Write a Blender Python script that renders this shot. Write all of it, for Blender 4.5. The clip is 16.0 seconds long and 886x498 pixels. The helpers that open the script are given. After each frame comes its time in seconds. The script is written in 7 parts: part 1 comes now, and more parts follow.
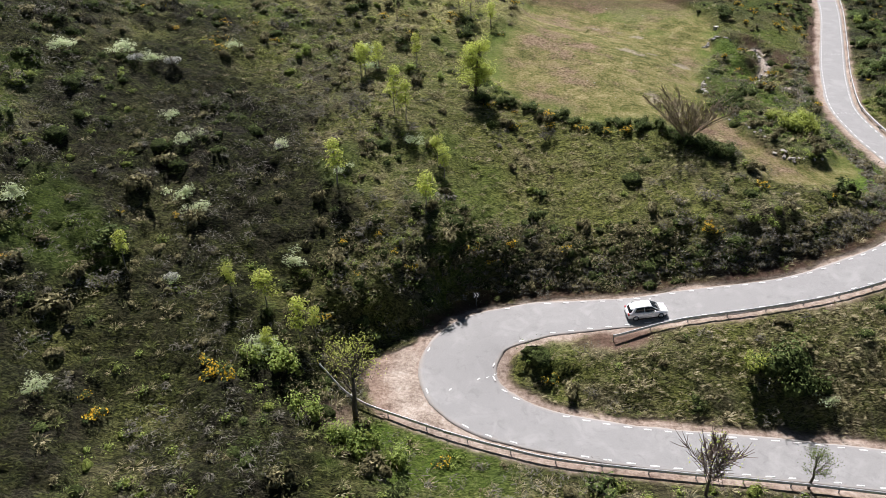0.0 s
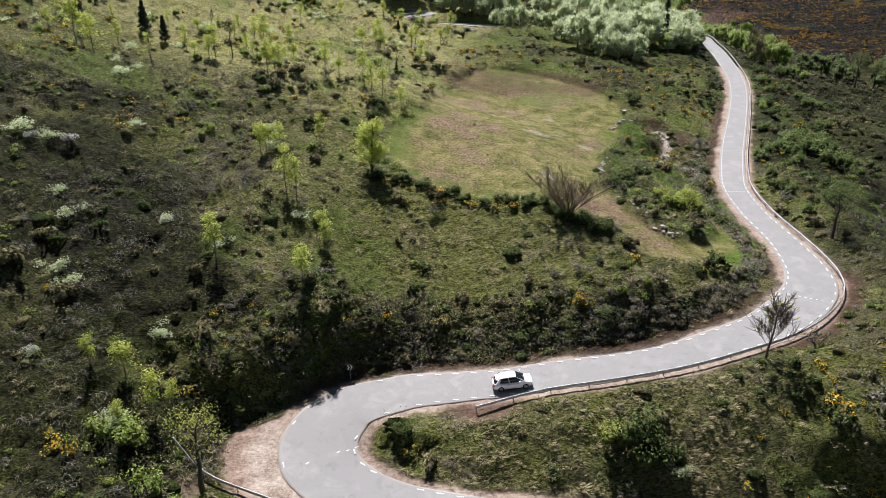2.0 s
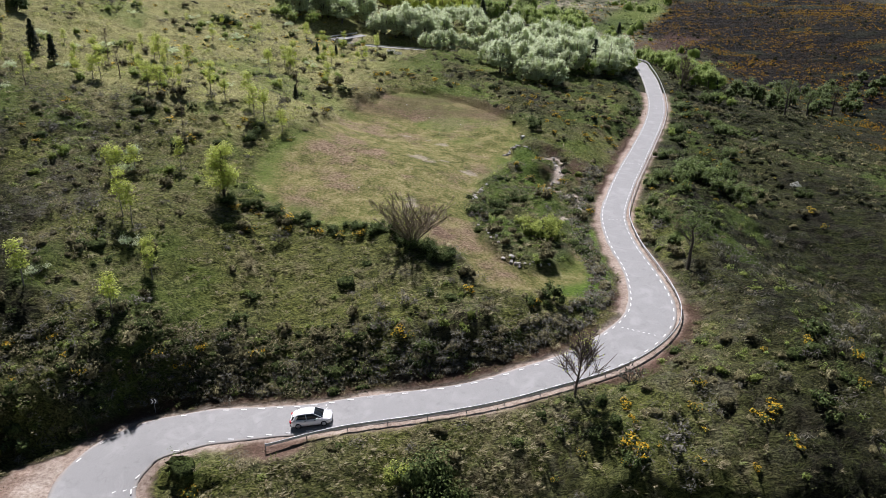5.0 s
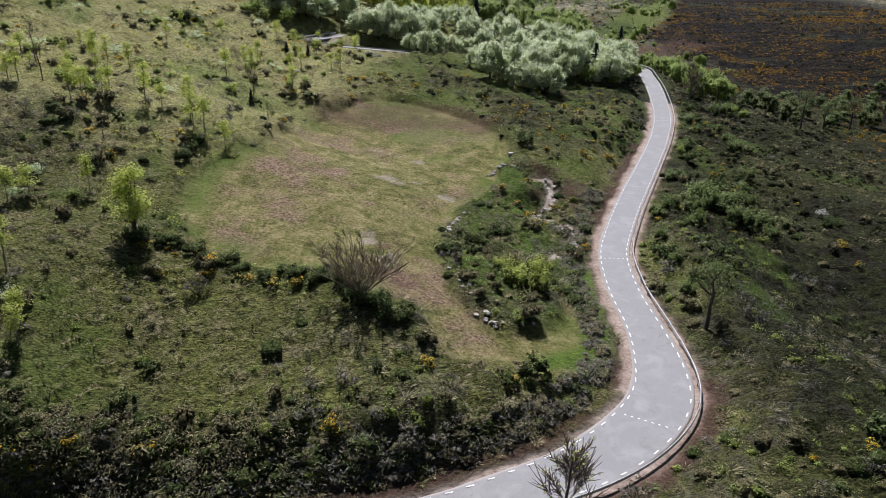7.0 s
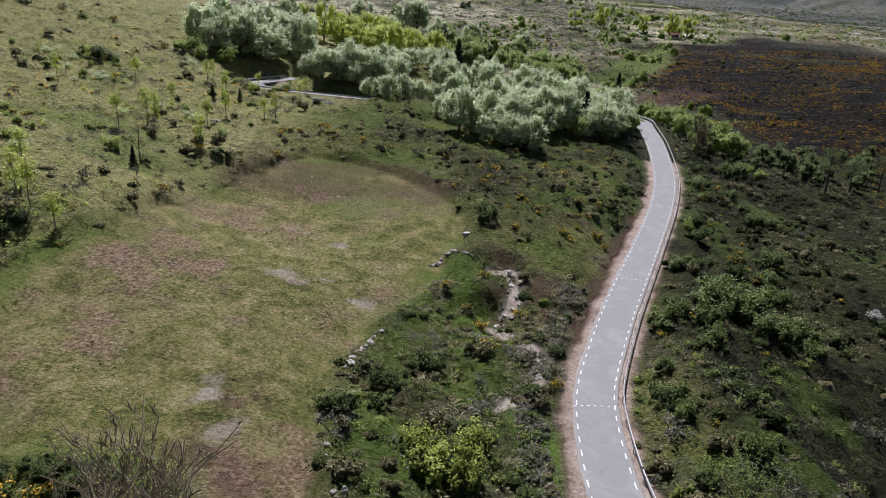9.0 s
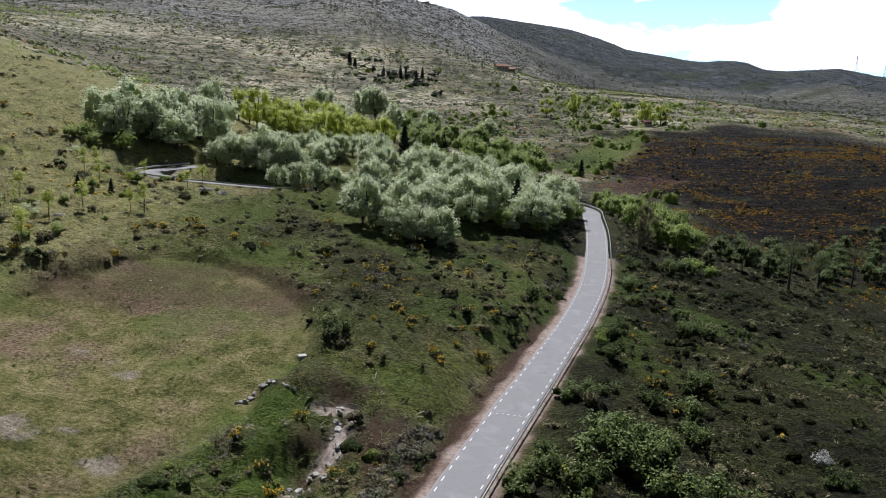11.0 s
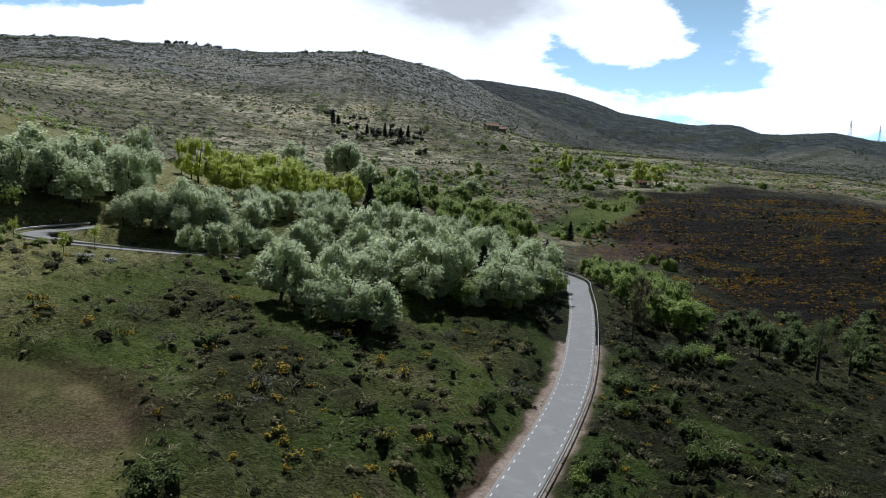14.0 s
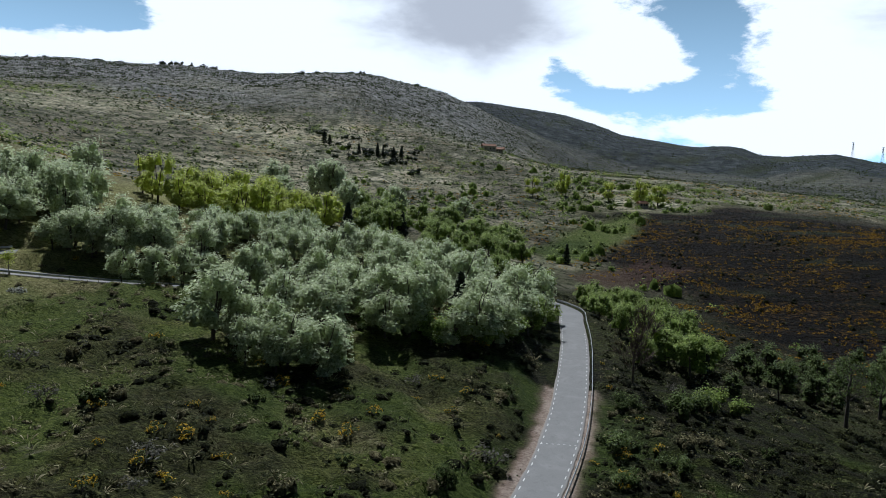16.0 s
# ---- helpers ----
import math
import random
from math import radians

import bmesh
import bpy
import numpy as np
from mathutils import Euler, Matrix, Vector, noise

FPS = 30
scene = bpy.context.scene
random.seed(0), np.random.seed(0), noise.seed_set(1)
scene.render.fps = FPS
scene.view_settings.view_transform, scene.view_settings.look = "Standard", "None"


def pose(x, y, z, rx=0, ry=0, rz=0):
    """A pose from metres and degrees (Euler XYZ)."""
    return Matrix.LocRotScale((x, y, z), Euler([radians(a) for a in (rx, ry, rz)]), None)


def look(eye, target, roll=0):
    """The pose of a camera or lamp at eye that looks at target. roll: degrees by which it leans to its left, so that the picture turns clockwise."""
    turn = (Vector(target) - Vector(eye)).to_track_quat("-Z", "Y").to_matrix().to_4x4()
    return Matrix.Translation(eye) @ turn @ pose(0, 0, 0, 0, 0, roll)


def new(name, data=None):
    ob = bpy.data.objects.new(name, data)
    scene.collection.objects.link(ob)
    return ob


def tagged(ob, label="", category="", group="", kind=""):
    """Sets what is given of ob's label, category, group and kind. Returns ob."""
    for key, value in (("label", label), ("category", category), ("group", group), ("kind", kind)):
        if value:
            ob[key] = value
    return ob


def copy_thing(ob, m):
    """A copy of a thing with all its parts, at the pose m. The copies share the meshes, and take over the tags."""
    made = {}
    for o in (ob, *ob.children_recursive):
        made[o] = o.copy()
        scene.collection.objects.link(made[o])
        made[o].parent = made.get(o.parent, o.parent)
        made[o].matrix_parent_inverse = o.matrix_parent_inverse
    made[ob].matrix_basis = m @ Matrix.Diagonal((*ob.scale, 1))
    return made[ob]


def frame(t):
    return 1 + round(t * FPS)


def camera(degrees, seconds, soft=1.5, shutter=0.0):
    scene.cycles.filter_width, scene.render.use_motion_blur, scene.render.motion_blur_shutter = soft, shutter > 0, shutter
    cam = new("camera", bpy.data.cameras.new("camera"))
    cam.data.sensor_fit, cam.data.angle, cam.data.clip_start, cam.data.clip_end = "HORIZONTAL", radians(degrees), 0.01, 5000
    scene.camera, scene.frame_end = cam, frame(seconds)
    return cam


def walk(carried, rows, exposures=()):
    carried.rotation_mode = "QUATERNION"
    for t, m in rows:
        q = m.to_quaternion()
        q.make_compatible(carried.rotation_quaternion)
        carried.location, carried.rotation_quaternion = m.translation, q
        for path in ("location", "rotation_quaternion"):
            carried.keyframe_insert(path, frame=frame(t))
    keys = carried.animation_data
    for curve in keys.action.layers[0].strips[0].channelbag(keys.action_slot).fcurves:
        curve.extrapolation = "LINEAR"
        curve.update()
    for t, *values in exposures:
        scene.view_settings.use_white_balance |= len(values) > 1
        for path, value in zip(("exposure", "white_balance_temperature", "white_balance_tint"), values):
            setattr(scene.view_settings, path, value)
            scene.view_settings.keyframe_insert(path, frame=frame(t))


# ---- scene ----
# ---------------------------------------------------------------- camera
cam = camera(64.1, 16.0, soft=0.6)
METRES, EYE, TILT, LEAN, TURN = 160.0, 40.0, -30.0, 0.7, 0.0
# seconds, place along the flight, yaw, pitch, roll
ROWS = [
    (0.0, 0.0, 0.0, 0.0, -0.0, -0.0, 0.0),
    (0.5, 0.0142, -0.0024, -0.0019, -0.71, 1.59, 0.23),
    (1.0, 0.0312, -0.0045, -0.0037, -1.33, 3.23, 0.35),
    (1.5, 0.0503, -0.0066, -0.0049, -1.85, 4.83, 0.39),
    (2.0, 0.0713, -0.0088, -0.0056, -2.0, 6.43, 0.19),
    (2.5, 0.0935, -0.011, -0.0062, -2.08, 7.89, -0.04),
    (3.0, 0.1171, -0.0129, -0.007, -2.15, 8.19, -0.19),
    (3.5, 0.1413, -0.0143, -0.0071, -2.26, 8.19, -0.29),
    (4.0, 0.1638, -0.0139, -0.0061, -2.51, 8.21, -0.31),
    (6.5, 0.2181, 0.0679, 0.037, -3.23, 8.26, -0.56),
    (7.0, 0.2257, 0.1114, 0.0549, -3.17, 8.18, -0.99),
    (7.5, 0.2381, 0.157, 0.0737, -3.2, 8.17, -1.34),
    (8.0, 0.253, 0.2013, 0.095, -3.22, 8.13, -1.57),
    (8.5, 0.2713, 0.2462, 0.1186, -3.19, 8.22, -1.72),
    (9.0, 0.293, 0.2904, 0.1413, -3.16, 11.57, -1.81),
    (9.5, 0.321, 0.3227, 0.1578, -3.09, 12.77, -1.81),
    (10.0, 0.3529, 0.342, 0.1679, -3.2, 14.89, -1.88),
    (12.5, 0.4527, 0.4858, 0.2416, -3.48, 21.77, -1.89),
    (13.0, 0.4597, 0.508, 0.2529, -3.46, 22.36, -1.92),
    (13.5, 0.4672, 0.5306, 0.2646, -3.42, 22.85, -1.93),
    (14.0, 0.4753, 0.5535, 0.2765, -3.4, 23.33, -1.95),
    (14.5, 0.4838, 0.5766, 0.2883, -3.36, 23.79, -1.97),
    (15.0, 0.4924, 0.5997, 0.3002, -3.33, 24.25, -1.97),
    (15.5, 0.5011, 0.6228, 0.312, -3.31, 24.69, -1.99),
    (16.0, 0.5098, 0.6462, 0.3237, -3.28, 25.14, -1.99),
]
PATH = [(t, pose(0, 0, EYE, TILT, LEAN, TURN) @ pose(METRES * x, METRES * y, METRES * z, 90 + pitch, roll, yaw)) for t, x, y, z, yaw, pitch, roll in ROWS]
# the ends of the stretches, between the even rows
PATH += [(4.2, look((27.43, -1.98, 40.07), (27.511, -0.125, 39.326), 0.8)), (6.3, look((34.39, 9.60, 40.29), (34.495, 11.451, 39.539), 1.5)), (10.2, look((58.89, 62.29, 35.32), (58.966, 64.227, 34.825), 2.3))]
walk(cam, sorted(PATH, key=lambda row: row[0]),
     exposures=[(0.0, 0.93, 6200, 16), (4.0, 0.81, 6050, 17), (10.0, 0.33, 5800, 19), (12.5, 0.09, 5800, 11), (16.0, -0.36, 5600, 8)])

# ---------------------------------------------------------------- sky and sun
SUN_WAY = Vector((-0.2, 1.0, 1.36)).normalized()
sun = new("sun", bpy.data.lights.new("sun", "SUN"))
sun.data.energy, sun.data.angle, sun.data.color = 5.1, radians(0.6), (1.0, 0.955, 0.89)
sun.matrix_world = SUN_WAY.to_track_quat("Z", "Y").to_matrix().to_4x4()

sky = bpy.data.worlds.new("sky")
scene.world = sky
sky.use_nodes = True
nt = sky.node_tree
nt.nodes.clear()


def sky_node(kind, **values):
    n = nt.nodes.new(kind)
    for k, v in values.items():
        n.inputs[k.replace("_", " ")].default_value = v
    return n


air = nt.nodes.new("ShaderNodeTexSky")
air.sky_type, air.sun_disc = "NISHITA", False
air.sun_elevation = math.asin(SUN_WAY.z)
air.sun_rotation = math.atan2(SUN_WAY.x, SUN_WAY.y)
air.altitude, air.air_density, air.dust_density = 1100, 1.0, 0.6
where = nt.nodes.new("ShaderNodeTexCoord")


def sky_math(op, a, b, clamp=False):
    n = nt.nodes.new("ShaderNodeMath")
    n.operation, n.use_clamp = op, clamp
    for i, v in enumerate((a, b)):
        if isinstance(v, (int, float)):
            n.inputs[i].default_value = v
        else:
            nt.links.new(v, n.inputs[i])
    return n.outputs[0]


def sky_blob(bearing, height, wide, tall):
    """A soft patch of cloud round a bearing and a height in degrees, from 1 in its middle to 0."""
    b, h = radians(bearing), radians(height)
    m = nt.nodes.new("ShaderNodeMapping")
    m.vector_type = "POINT"
    m.inputs["Location"].default_value = (-math.sin(b) * math.cos(h), -math.cos(b) * math.cos(h), -math.sin(h))
    nt.links.new(where.outputs["Generated"], m.inputs["Vector"])
    s = nt.nodes.new("ShaderNodeVectorMath")
    s.operation = "MULTIPLY"
    nt.links.new(m.outputs[0], s.inputs[0])
    s.inputs[1].default_value = (1 / radians(wide), 1 / radians(wide), 1 / radians(tall))
    d = nt.nodes.new("ShaderNodeVectorMath")
    d.operation = "LENGTH"
    nt.links.new(s.outputs[0], d.inputs[0])
    return sky_math("SUBTRACT", 1.0, d.outputs["Value"], True)


flat = nt.nodes.new("ShaderNodeMapping")
flat.inputs["Scale"].default_value = (1.0, 1.0, 2.3)
nt.links.new(where.outputs["Generated"], flat.inputs["Vector"])
puffs = sky_node("ShaderNodeTexNoise", Scale=5.2, Detail=9.0, Roughness=0.56, Distortion=0.25)
nt.links.new(flat.outputs[0], puffs.inputs["Vector"])
wisps = sky_node("ShaderNodeTexNoise", Scale=19.0, Detail=9.0, Roughness=0.66)
nt.links.new(flat.outputs[0], wisps.inputs["Vector"])
amount = sky_math("ADD", sky_math("MULTIPLY", puffs.outputs[0], 0.75), sky_math("MULTIPLY", wisps.outputs[0], 0.5))
for bearing, height, wide, tall, gain in ((1, 13.0, 22, 8.0, 0.85), (-14, 11.5, 12, 5, 0.5), (4, 8.4, 10, 3, 0.45), (33, 10, 14, 9, 0.75), (16.5, 10.5, 6, 3.2, 0.5), (12, 5.6, 14, 3.0, 0.45), (-27, 8.3, 13, 2.4, 0.6), (-15, 8.6, 12, 2.4, 0.5), (26, 4.8, 11, 2.0, 0.4),
                                          (-29, 12.6, 7, 2.6, -0.34), (10.5, 9.0, 4.5, 2.4, -0.34), (21, 12.2, 3.6, 3.2, -0.36), (24, 6.9, 4.0, 1.6, -0.22), (15, 7.4, 5, 1.2, -0.16)):
    amount = sky_math("ADD", amount, sky_math("MULTIPLY", sky_blob(bearing, height, wide, tall), gain))
cover = nt.nodes.new("ShaderNodeMapRange")
cover.interpolation_type = "SMOOTHSTEP"
cover.inputs["From Min"].default_value, cover.inputs["From Max"].default_value = 0.80, 0.92
nt.links.new(amount, cover.inputs["Value"])
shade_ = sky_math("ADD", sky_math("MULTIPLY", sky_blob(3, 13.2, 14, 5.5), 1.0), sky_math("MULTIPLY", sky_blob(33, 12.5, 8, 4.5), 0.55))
shade_ = sky_math("ADD", shade_, sky_math("MULTIPLY", sky_math("SUBTRACT", puffs.outputs[0], 0.5), 1.2))
belly = nt.nodes.new("ShaderNodeMapRange")
belly.interpolation_type = "SMOOTHSTEP"
belly.inputs["From Min"].default_value, belly.inputs["From Max"].default_value = 0.22, 0.75
nt.links.new(shade_, belly.inputs["Value"])
tone = nt.nodes.new("ShaderNodeMix")
tone.data_type = "RGBA"
tone.inputs["A"].default_value, tone.inputs["B"].default_value = (1.35, 1.37, 1.4, 1), (0.66, 0.67, 0.71, 1)
nt.links.new(belly.outputs[0], tone.inputs["Factor"])
blue = nt.nodes.new("ShaderNodeMix")
blue.data_type, blue.blend_type = "RGBA", "MULTIPLY"
blue.inputs["Factor"].default_value, blue.inputs["B"].default_value = 1.0, (0.012, 0.012, 0.012, 1)
nt.links.new(air.outputs[0], blue.inputs["A"])
# haze whitens the blue towards the horizon
up_axis = nt.nodes.new("ShaderNodeSeparateXYZ")
nt.links.new(where.outputs["Generated"], up_axis.inputs[0])
thick = sky_math("POWER", 2.718, sky_math("MULTIPLY", sky_math("MAXIMUM", up_axis.outputs["Z"], 0.0), -5.0))
# and more so on the side of the sun than opposite it
sunward = nt.nodes.new("ShaderNodeMapRange")
sunward.interpolation_type = "SMOOTHSTEP"
for key, value in (("From Min", -0.5), ("From Max", 0.8), ("To Min", 0.05), ("To Max", 1.0)):
    sunward.inputs[key].default_value = value
nt.links.new(up_axis.outputs["Y"], sunward.inputs["Value"])
thick = sky_math("MULTIPLY", thick, sunward.outputs[0])
haze = nt.nodes.new("ShaderNodeMix")
haze.data_type = "RGBA"
haze.inputs["B"].default_value = (1.05, 1.58, 2.05, 1)
nt.links.new(thick, haze.inputs["Factor"])
nt.links.new(blue.outputs["Result"], haze.inputs["A"])
mixed = nt.nodes.new("ShaderNodeMix")
mixed.data_type = "RGBA"
nt.links.new(cover.outputs[0], mixed.inputs["Factor"])
nt.links.new(haze.outputs["Result"], mixed.inputs["A"])
nt.links.new(tone.outputs["Result"], mixed.inputs["B"])
glow = nt.nodes.new("ShaderNodeBackground")
glow.inputs["Strength"].default_value = 1.0
nt.links.new(mixed.outputs["Result"], glow.inputs["Color"])
world_out = nt.nodes.new("ShaderNodeOutputWorld")
nt.links.new(glow.outputs[0], world_out.inputs["Surface"])

# ---------------------------------------------------------------- materials
class Paint:
    """A node material under construction."""

    def __init__(self, name, rough_=0.8, metal=0.0, specular=0.3):
        self.mat = bpy.data.materials.new(name)
        self.mat.use_nodes = True
        self.tree = self.mat.node_tree
        self.bsdf = self.tree.nodes["Principled BSDF"]
        self.out = self.tree.nodes["Material Output"]
        self.bsdf.inputs["Roughness"].default_value = rough_
        self.bsdf.inputs["Metallic"].default_value = metal
        self.bsdf.inputs["Specular IOR Level"].default_value = specular
        self.coord = self.tree.nodes.new("ShaderNodeTexCoord").outputs["Object"]

    def put(self, socket, value):
        if isinstance(value, (int, float)):
            socket.default_value = value
        elif isinstance(value, tuple):
            socket.default_value = value if len(value) == 4 or socket.type == "VECTOR" else (*value, 1)
        else:
            self.tree.links.new(value, socket)

    def noise(self, scale, detail=4.0, rough_=0.6, stretch=None, kind="ShaderNodeTexNoise", bend=0.0):
        n = self.tree.nodes.new(kind)
        n.inputs["Scale"].default_value = scale
        if kind == "ShaderNodeTexNoise":
            n.inputs["Detail"].default_value, n.inputs["Roughness"].default_value, n.inputs["Distortion"].default_value = detail, rough_, bend
        v = self.coord
        if stretch:
            m = self.tree.nodes.new("ShaderNodeMapping")
            m.inputs["Scale"].default_value = stretch
            self.tree.links.new(v, m.inputs["Vector"])
            v = m.outputs[0]
        self.tree.links.new(v, n.inputs["Vector"])
        return n.outputs[0]

    def field(self, name):
        n = self.tree.nodes.new("ShaderNodeAttribute")
        n.attribute_name = name
        return n.outputs["Fac"]

    def span(self, value, a, b, lo=0.0, hi=1.0):
        n = self.tree.nodes.new("ShaderNodeMapRange")
        n.interpolation_type = "SMOOTHSTEP"
        for k, v in (("From Min", a), ("From Max", b), ("To Min", lo), ("To Max", hi)):
            n.inputs[k].default_value = v
        self.put(n.inputs["Value"], value)
        return n.outputs[0]

    def math(self, op, a, b):
        n = self.tree.nodes.new("ShaderNodeMath")
        n.operation = op
        self.put(n.inputs[0], a), self.put(n.inputs[1], b)
        return n.outputs[0]

    def mix(self, f, a, b, blend="MIX"):
        n = self.tree.nodes.new("ShaderNodeMix")
        n.data_type, n.blend_type = "RGBA", blend
        self.put(n.inputs["Factor"], f), self.put(n.inputs["A"], a), self.put(n.inputs["B"], b)
        return n.outputs["Result"]

    def ramp(self, value, *stops):
        n = self.tree.nodes.new("ShaderNodeValToRGB")
        e = n.color_ramp.elements
        while len(e) < len(stops):
            e.new(0.5)
        for el, (p, c) in zip(e, stops):
            el.position, el.color = p, (*c, 1)
        self.put(n.inputs[0], value)
        return n.outputs[0]

    def island(self):
        return self.tree.nodes.new("ShaderNodeNewGeometry").outputs["Random Per Island"]

    def each(self):
        return self.tree.nodes.new("ShaderNodeObjectInfo").outputs["Random"]

    def bump(self, height, strength=0.3, distance=0.05):
        n = self.tree.nodes.new("ShaderNodeBump")
        n.inputs["Strength"].default_value, n.inputs["Distance"].default_value = strength, distance
        self.put(n.inputs["Height"], height)
        self.tree.links.new(n.outputs[0], self.bsdf.inputs["Normal"])

    def done(self, color, roughness=None):
        self.put(self.bsdf.inputs["Base Color"], color)
        if roughness is not None:
            self.put(self.bsdf.inputs["Roughness"], roughness)
        return self.mat


def leaf_paint(name, dark, mid, light, through_=0.4, gloss=0.25):
    """Thin leaves that let some light through, each of its own shade."""
    p = Paint(name, 0.6, specular=gloss)
    c = p.ramp(p.island(), (0.0, dark), (0.5, mid), (1.0, light))
    c = p.mix(p.span(p.each(), 0.0, 1.0, 0.0, 0.3), c, tuple(0.6 * v for v in mid))
    p.done(c)
    t = p.tree.nodes.new("ShaderNodeBsdfTranslucent")
    p.put(t.inputs["Color"], c)
    m = p.tree.nodes.new("ShaderNodeMixShader")
    m.inputs[0].default_value = through_
    p.tree.links.new(p.bsdf.outputs[0], m.inputs[1])
    p.tree.links.new(t.outputs[0], m.inputs[2])
    p.tree.links.new(m.outputs[0], p.out.inputs["Surface"])
    return p.mat


def mass_paint(name, dark, mid, light, scale=4.0, relief=0.5, through_=0.0):
    """The close-grown body of a cushion of scrub or grass: twigs and leaves too fine to tell apart, each cushion of its own shade."""
    p = Paint(name, 0.9, specular=0.05)
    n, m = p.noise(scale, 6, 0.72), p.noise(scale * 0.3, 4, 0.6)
    # Low noise, hollow in the bump too, is darkened as shade between twigs.
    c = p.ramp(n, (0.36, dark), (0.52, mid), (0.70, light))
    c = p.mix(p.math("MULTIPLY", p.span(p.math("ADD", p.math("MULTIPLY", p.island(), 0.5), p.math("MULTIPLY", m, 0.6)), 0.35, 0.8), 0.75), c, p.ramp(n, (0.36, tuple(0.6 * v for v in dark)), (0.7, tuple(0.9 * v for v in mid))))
    p.bump(n, 1.0, relief)
    p.done(c)
    if through_:
        t = p.tree.nodes.new("ShaderNodeBsdfTranslucent")
        p.put(t.inputs["Color"], c)
        m = p.tree.nodes.new("ShaderNodeMixShader")
        m.inputs[0].default_value = through_
        p.tree.links.new(p.bsdf.outputs[0], m.inputs[1])
        p.tree.links.new(t.outputs[0], m.inputs[2])
        p.tree.links.new(m.outputs[0], p.out.inputs["Surface"])
    return p.mat


def plain(name, color, rough_=0.6, metal=0.0, grain=0.15, scale=8.0):
    p = Paint(name, rough_, metal)
    n = p.noise(scale, 6)
    c = p.mix(p.span(n, 0.3, 0.75), color, tuple(v * (1 - grain) for v in color))
    return p.done(c, p.span(n, 0.2, 0.8, max(rough_ - 0.08, 0.02), min(rough_ + 0.08, 1)))


def ground_paint():
    p = Paint("hill_ground", 0.95, specular=0.1)
    fine, mid_, wide = p.noise(2.6, 6, 0.7), p.noise(0.5, 5, 0.62), p.noise(0.085, 4, 0.55)
    streak = p.noise(2.0, 6, 0.72, (0.62, 1.5, 1.0), bend=1.7)
    patch = p.noise(0.33, 5, 0.6, bend=0.6)
    # Streak also drives the bump: its hollows get dark tones for shade between tufts.
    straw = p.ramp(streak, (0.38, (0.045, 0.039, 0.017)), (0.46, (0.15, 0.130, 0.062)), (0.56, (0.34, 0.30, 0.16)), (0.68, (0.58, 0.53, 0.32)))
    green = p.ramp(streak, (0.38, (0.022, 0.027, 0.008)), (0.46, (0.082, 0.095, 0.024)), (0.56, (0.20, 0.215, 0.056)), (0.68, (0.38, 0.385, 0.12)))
    grown = p.math("ADD", p.math("ADD", p.math("MULTIPLY", patch, 0.75), p.math("MULTIPLY", p.field("pale"), 0.16)), p.math("MULTIPLY", wide, 0.5))
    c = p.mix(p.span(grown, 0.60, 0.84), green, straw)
    earth = p.ramp(fine, (0.3, (0.018, 0.013, 0.009)), (0.7, (0.075, 0.055, 0.038)))
    c = p.mix(p.math("MULTIPLY", p.span(p.noise(0.9, 6, 0.7, bend=1.0), 0.57, 0.68), 0.6), c, earth)
    # brush: each tuft of its own kind, near black in the hollows for shade
    twig = p.noise(6.5, 5, 0.75)
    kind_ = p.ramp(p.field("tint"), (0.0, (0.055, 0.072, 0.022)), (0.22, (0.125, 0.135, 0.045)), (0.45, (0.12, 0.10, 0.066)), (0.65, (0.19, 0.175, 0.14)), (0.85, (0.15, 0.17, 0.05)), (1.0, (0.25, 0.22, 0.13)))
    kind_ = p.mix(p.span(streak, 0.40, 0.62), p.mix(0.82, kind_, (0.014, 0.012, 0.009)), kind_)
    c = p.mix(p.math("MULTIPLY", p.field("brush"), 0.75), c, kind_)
    # heath: dark woody scrub with carpets of green, hollows blackened as shade between twigs
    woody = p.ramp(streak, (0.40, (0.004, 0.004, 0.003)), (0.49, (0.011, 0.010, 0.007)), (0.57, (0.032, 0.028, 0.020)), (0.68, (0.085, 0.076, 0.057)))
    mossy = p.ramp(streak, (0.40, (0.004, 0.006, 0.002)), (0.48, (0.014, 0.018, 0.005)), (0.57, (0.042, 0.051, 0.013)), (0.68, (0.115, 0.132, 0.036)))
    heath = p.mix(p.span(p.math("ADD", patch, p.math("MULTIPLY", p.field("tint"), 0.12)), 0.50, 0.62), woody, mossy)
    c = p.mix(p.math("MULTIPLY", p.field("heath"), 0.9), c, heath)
    # short pale grass of the open upper slope
    c = p.mix(p.math("MULTIPLY", p.field("pale"), p.span(patch, 0.42, 0.58, 0.35, 0.8)), c, p.ramp(streak, (0.36, (0.085, 0.088, 0.026)), (0.48, (0.24, 0.238, 0.075)), (0.60, (0.43, 0.41, 0.17)), (0.72, (0.58, 0.54, 0.28))))
    # lush grass
    lush = p.ramp(streak, (0.30, (0.022, 0.036, 0.008)), (0.46, (0.075, 0.125, 0.018)), (0.60, (0.145, 0.215, 0.035)), (0.76, (0.24, 0.31, 0.07)))
    # grazed meadow: short turf, brown where it is trodden, with pale stones
    turf = p.ramp(p.math("ADD", p.math("MULTIPLY", fine, 0.55), p.math("MULTIPLY", patch, 0.45)), (0.36, (0.036, 0.046, 0.011)), (0.46, (0.122, 0.128, 0.034)), (0.54, (0.225, 0.200, 0.078)), (0.66, (0.40, 0.335, 0.185)))
    worn = p.ramp(fine, (0.36, (0.085, 0.057, 0.034)), (0.5, (0.215, 0.152, 0.095)), (0.66, (0.39, 0.295, 0.20)))
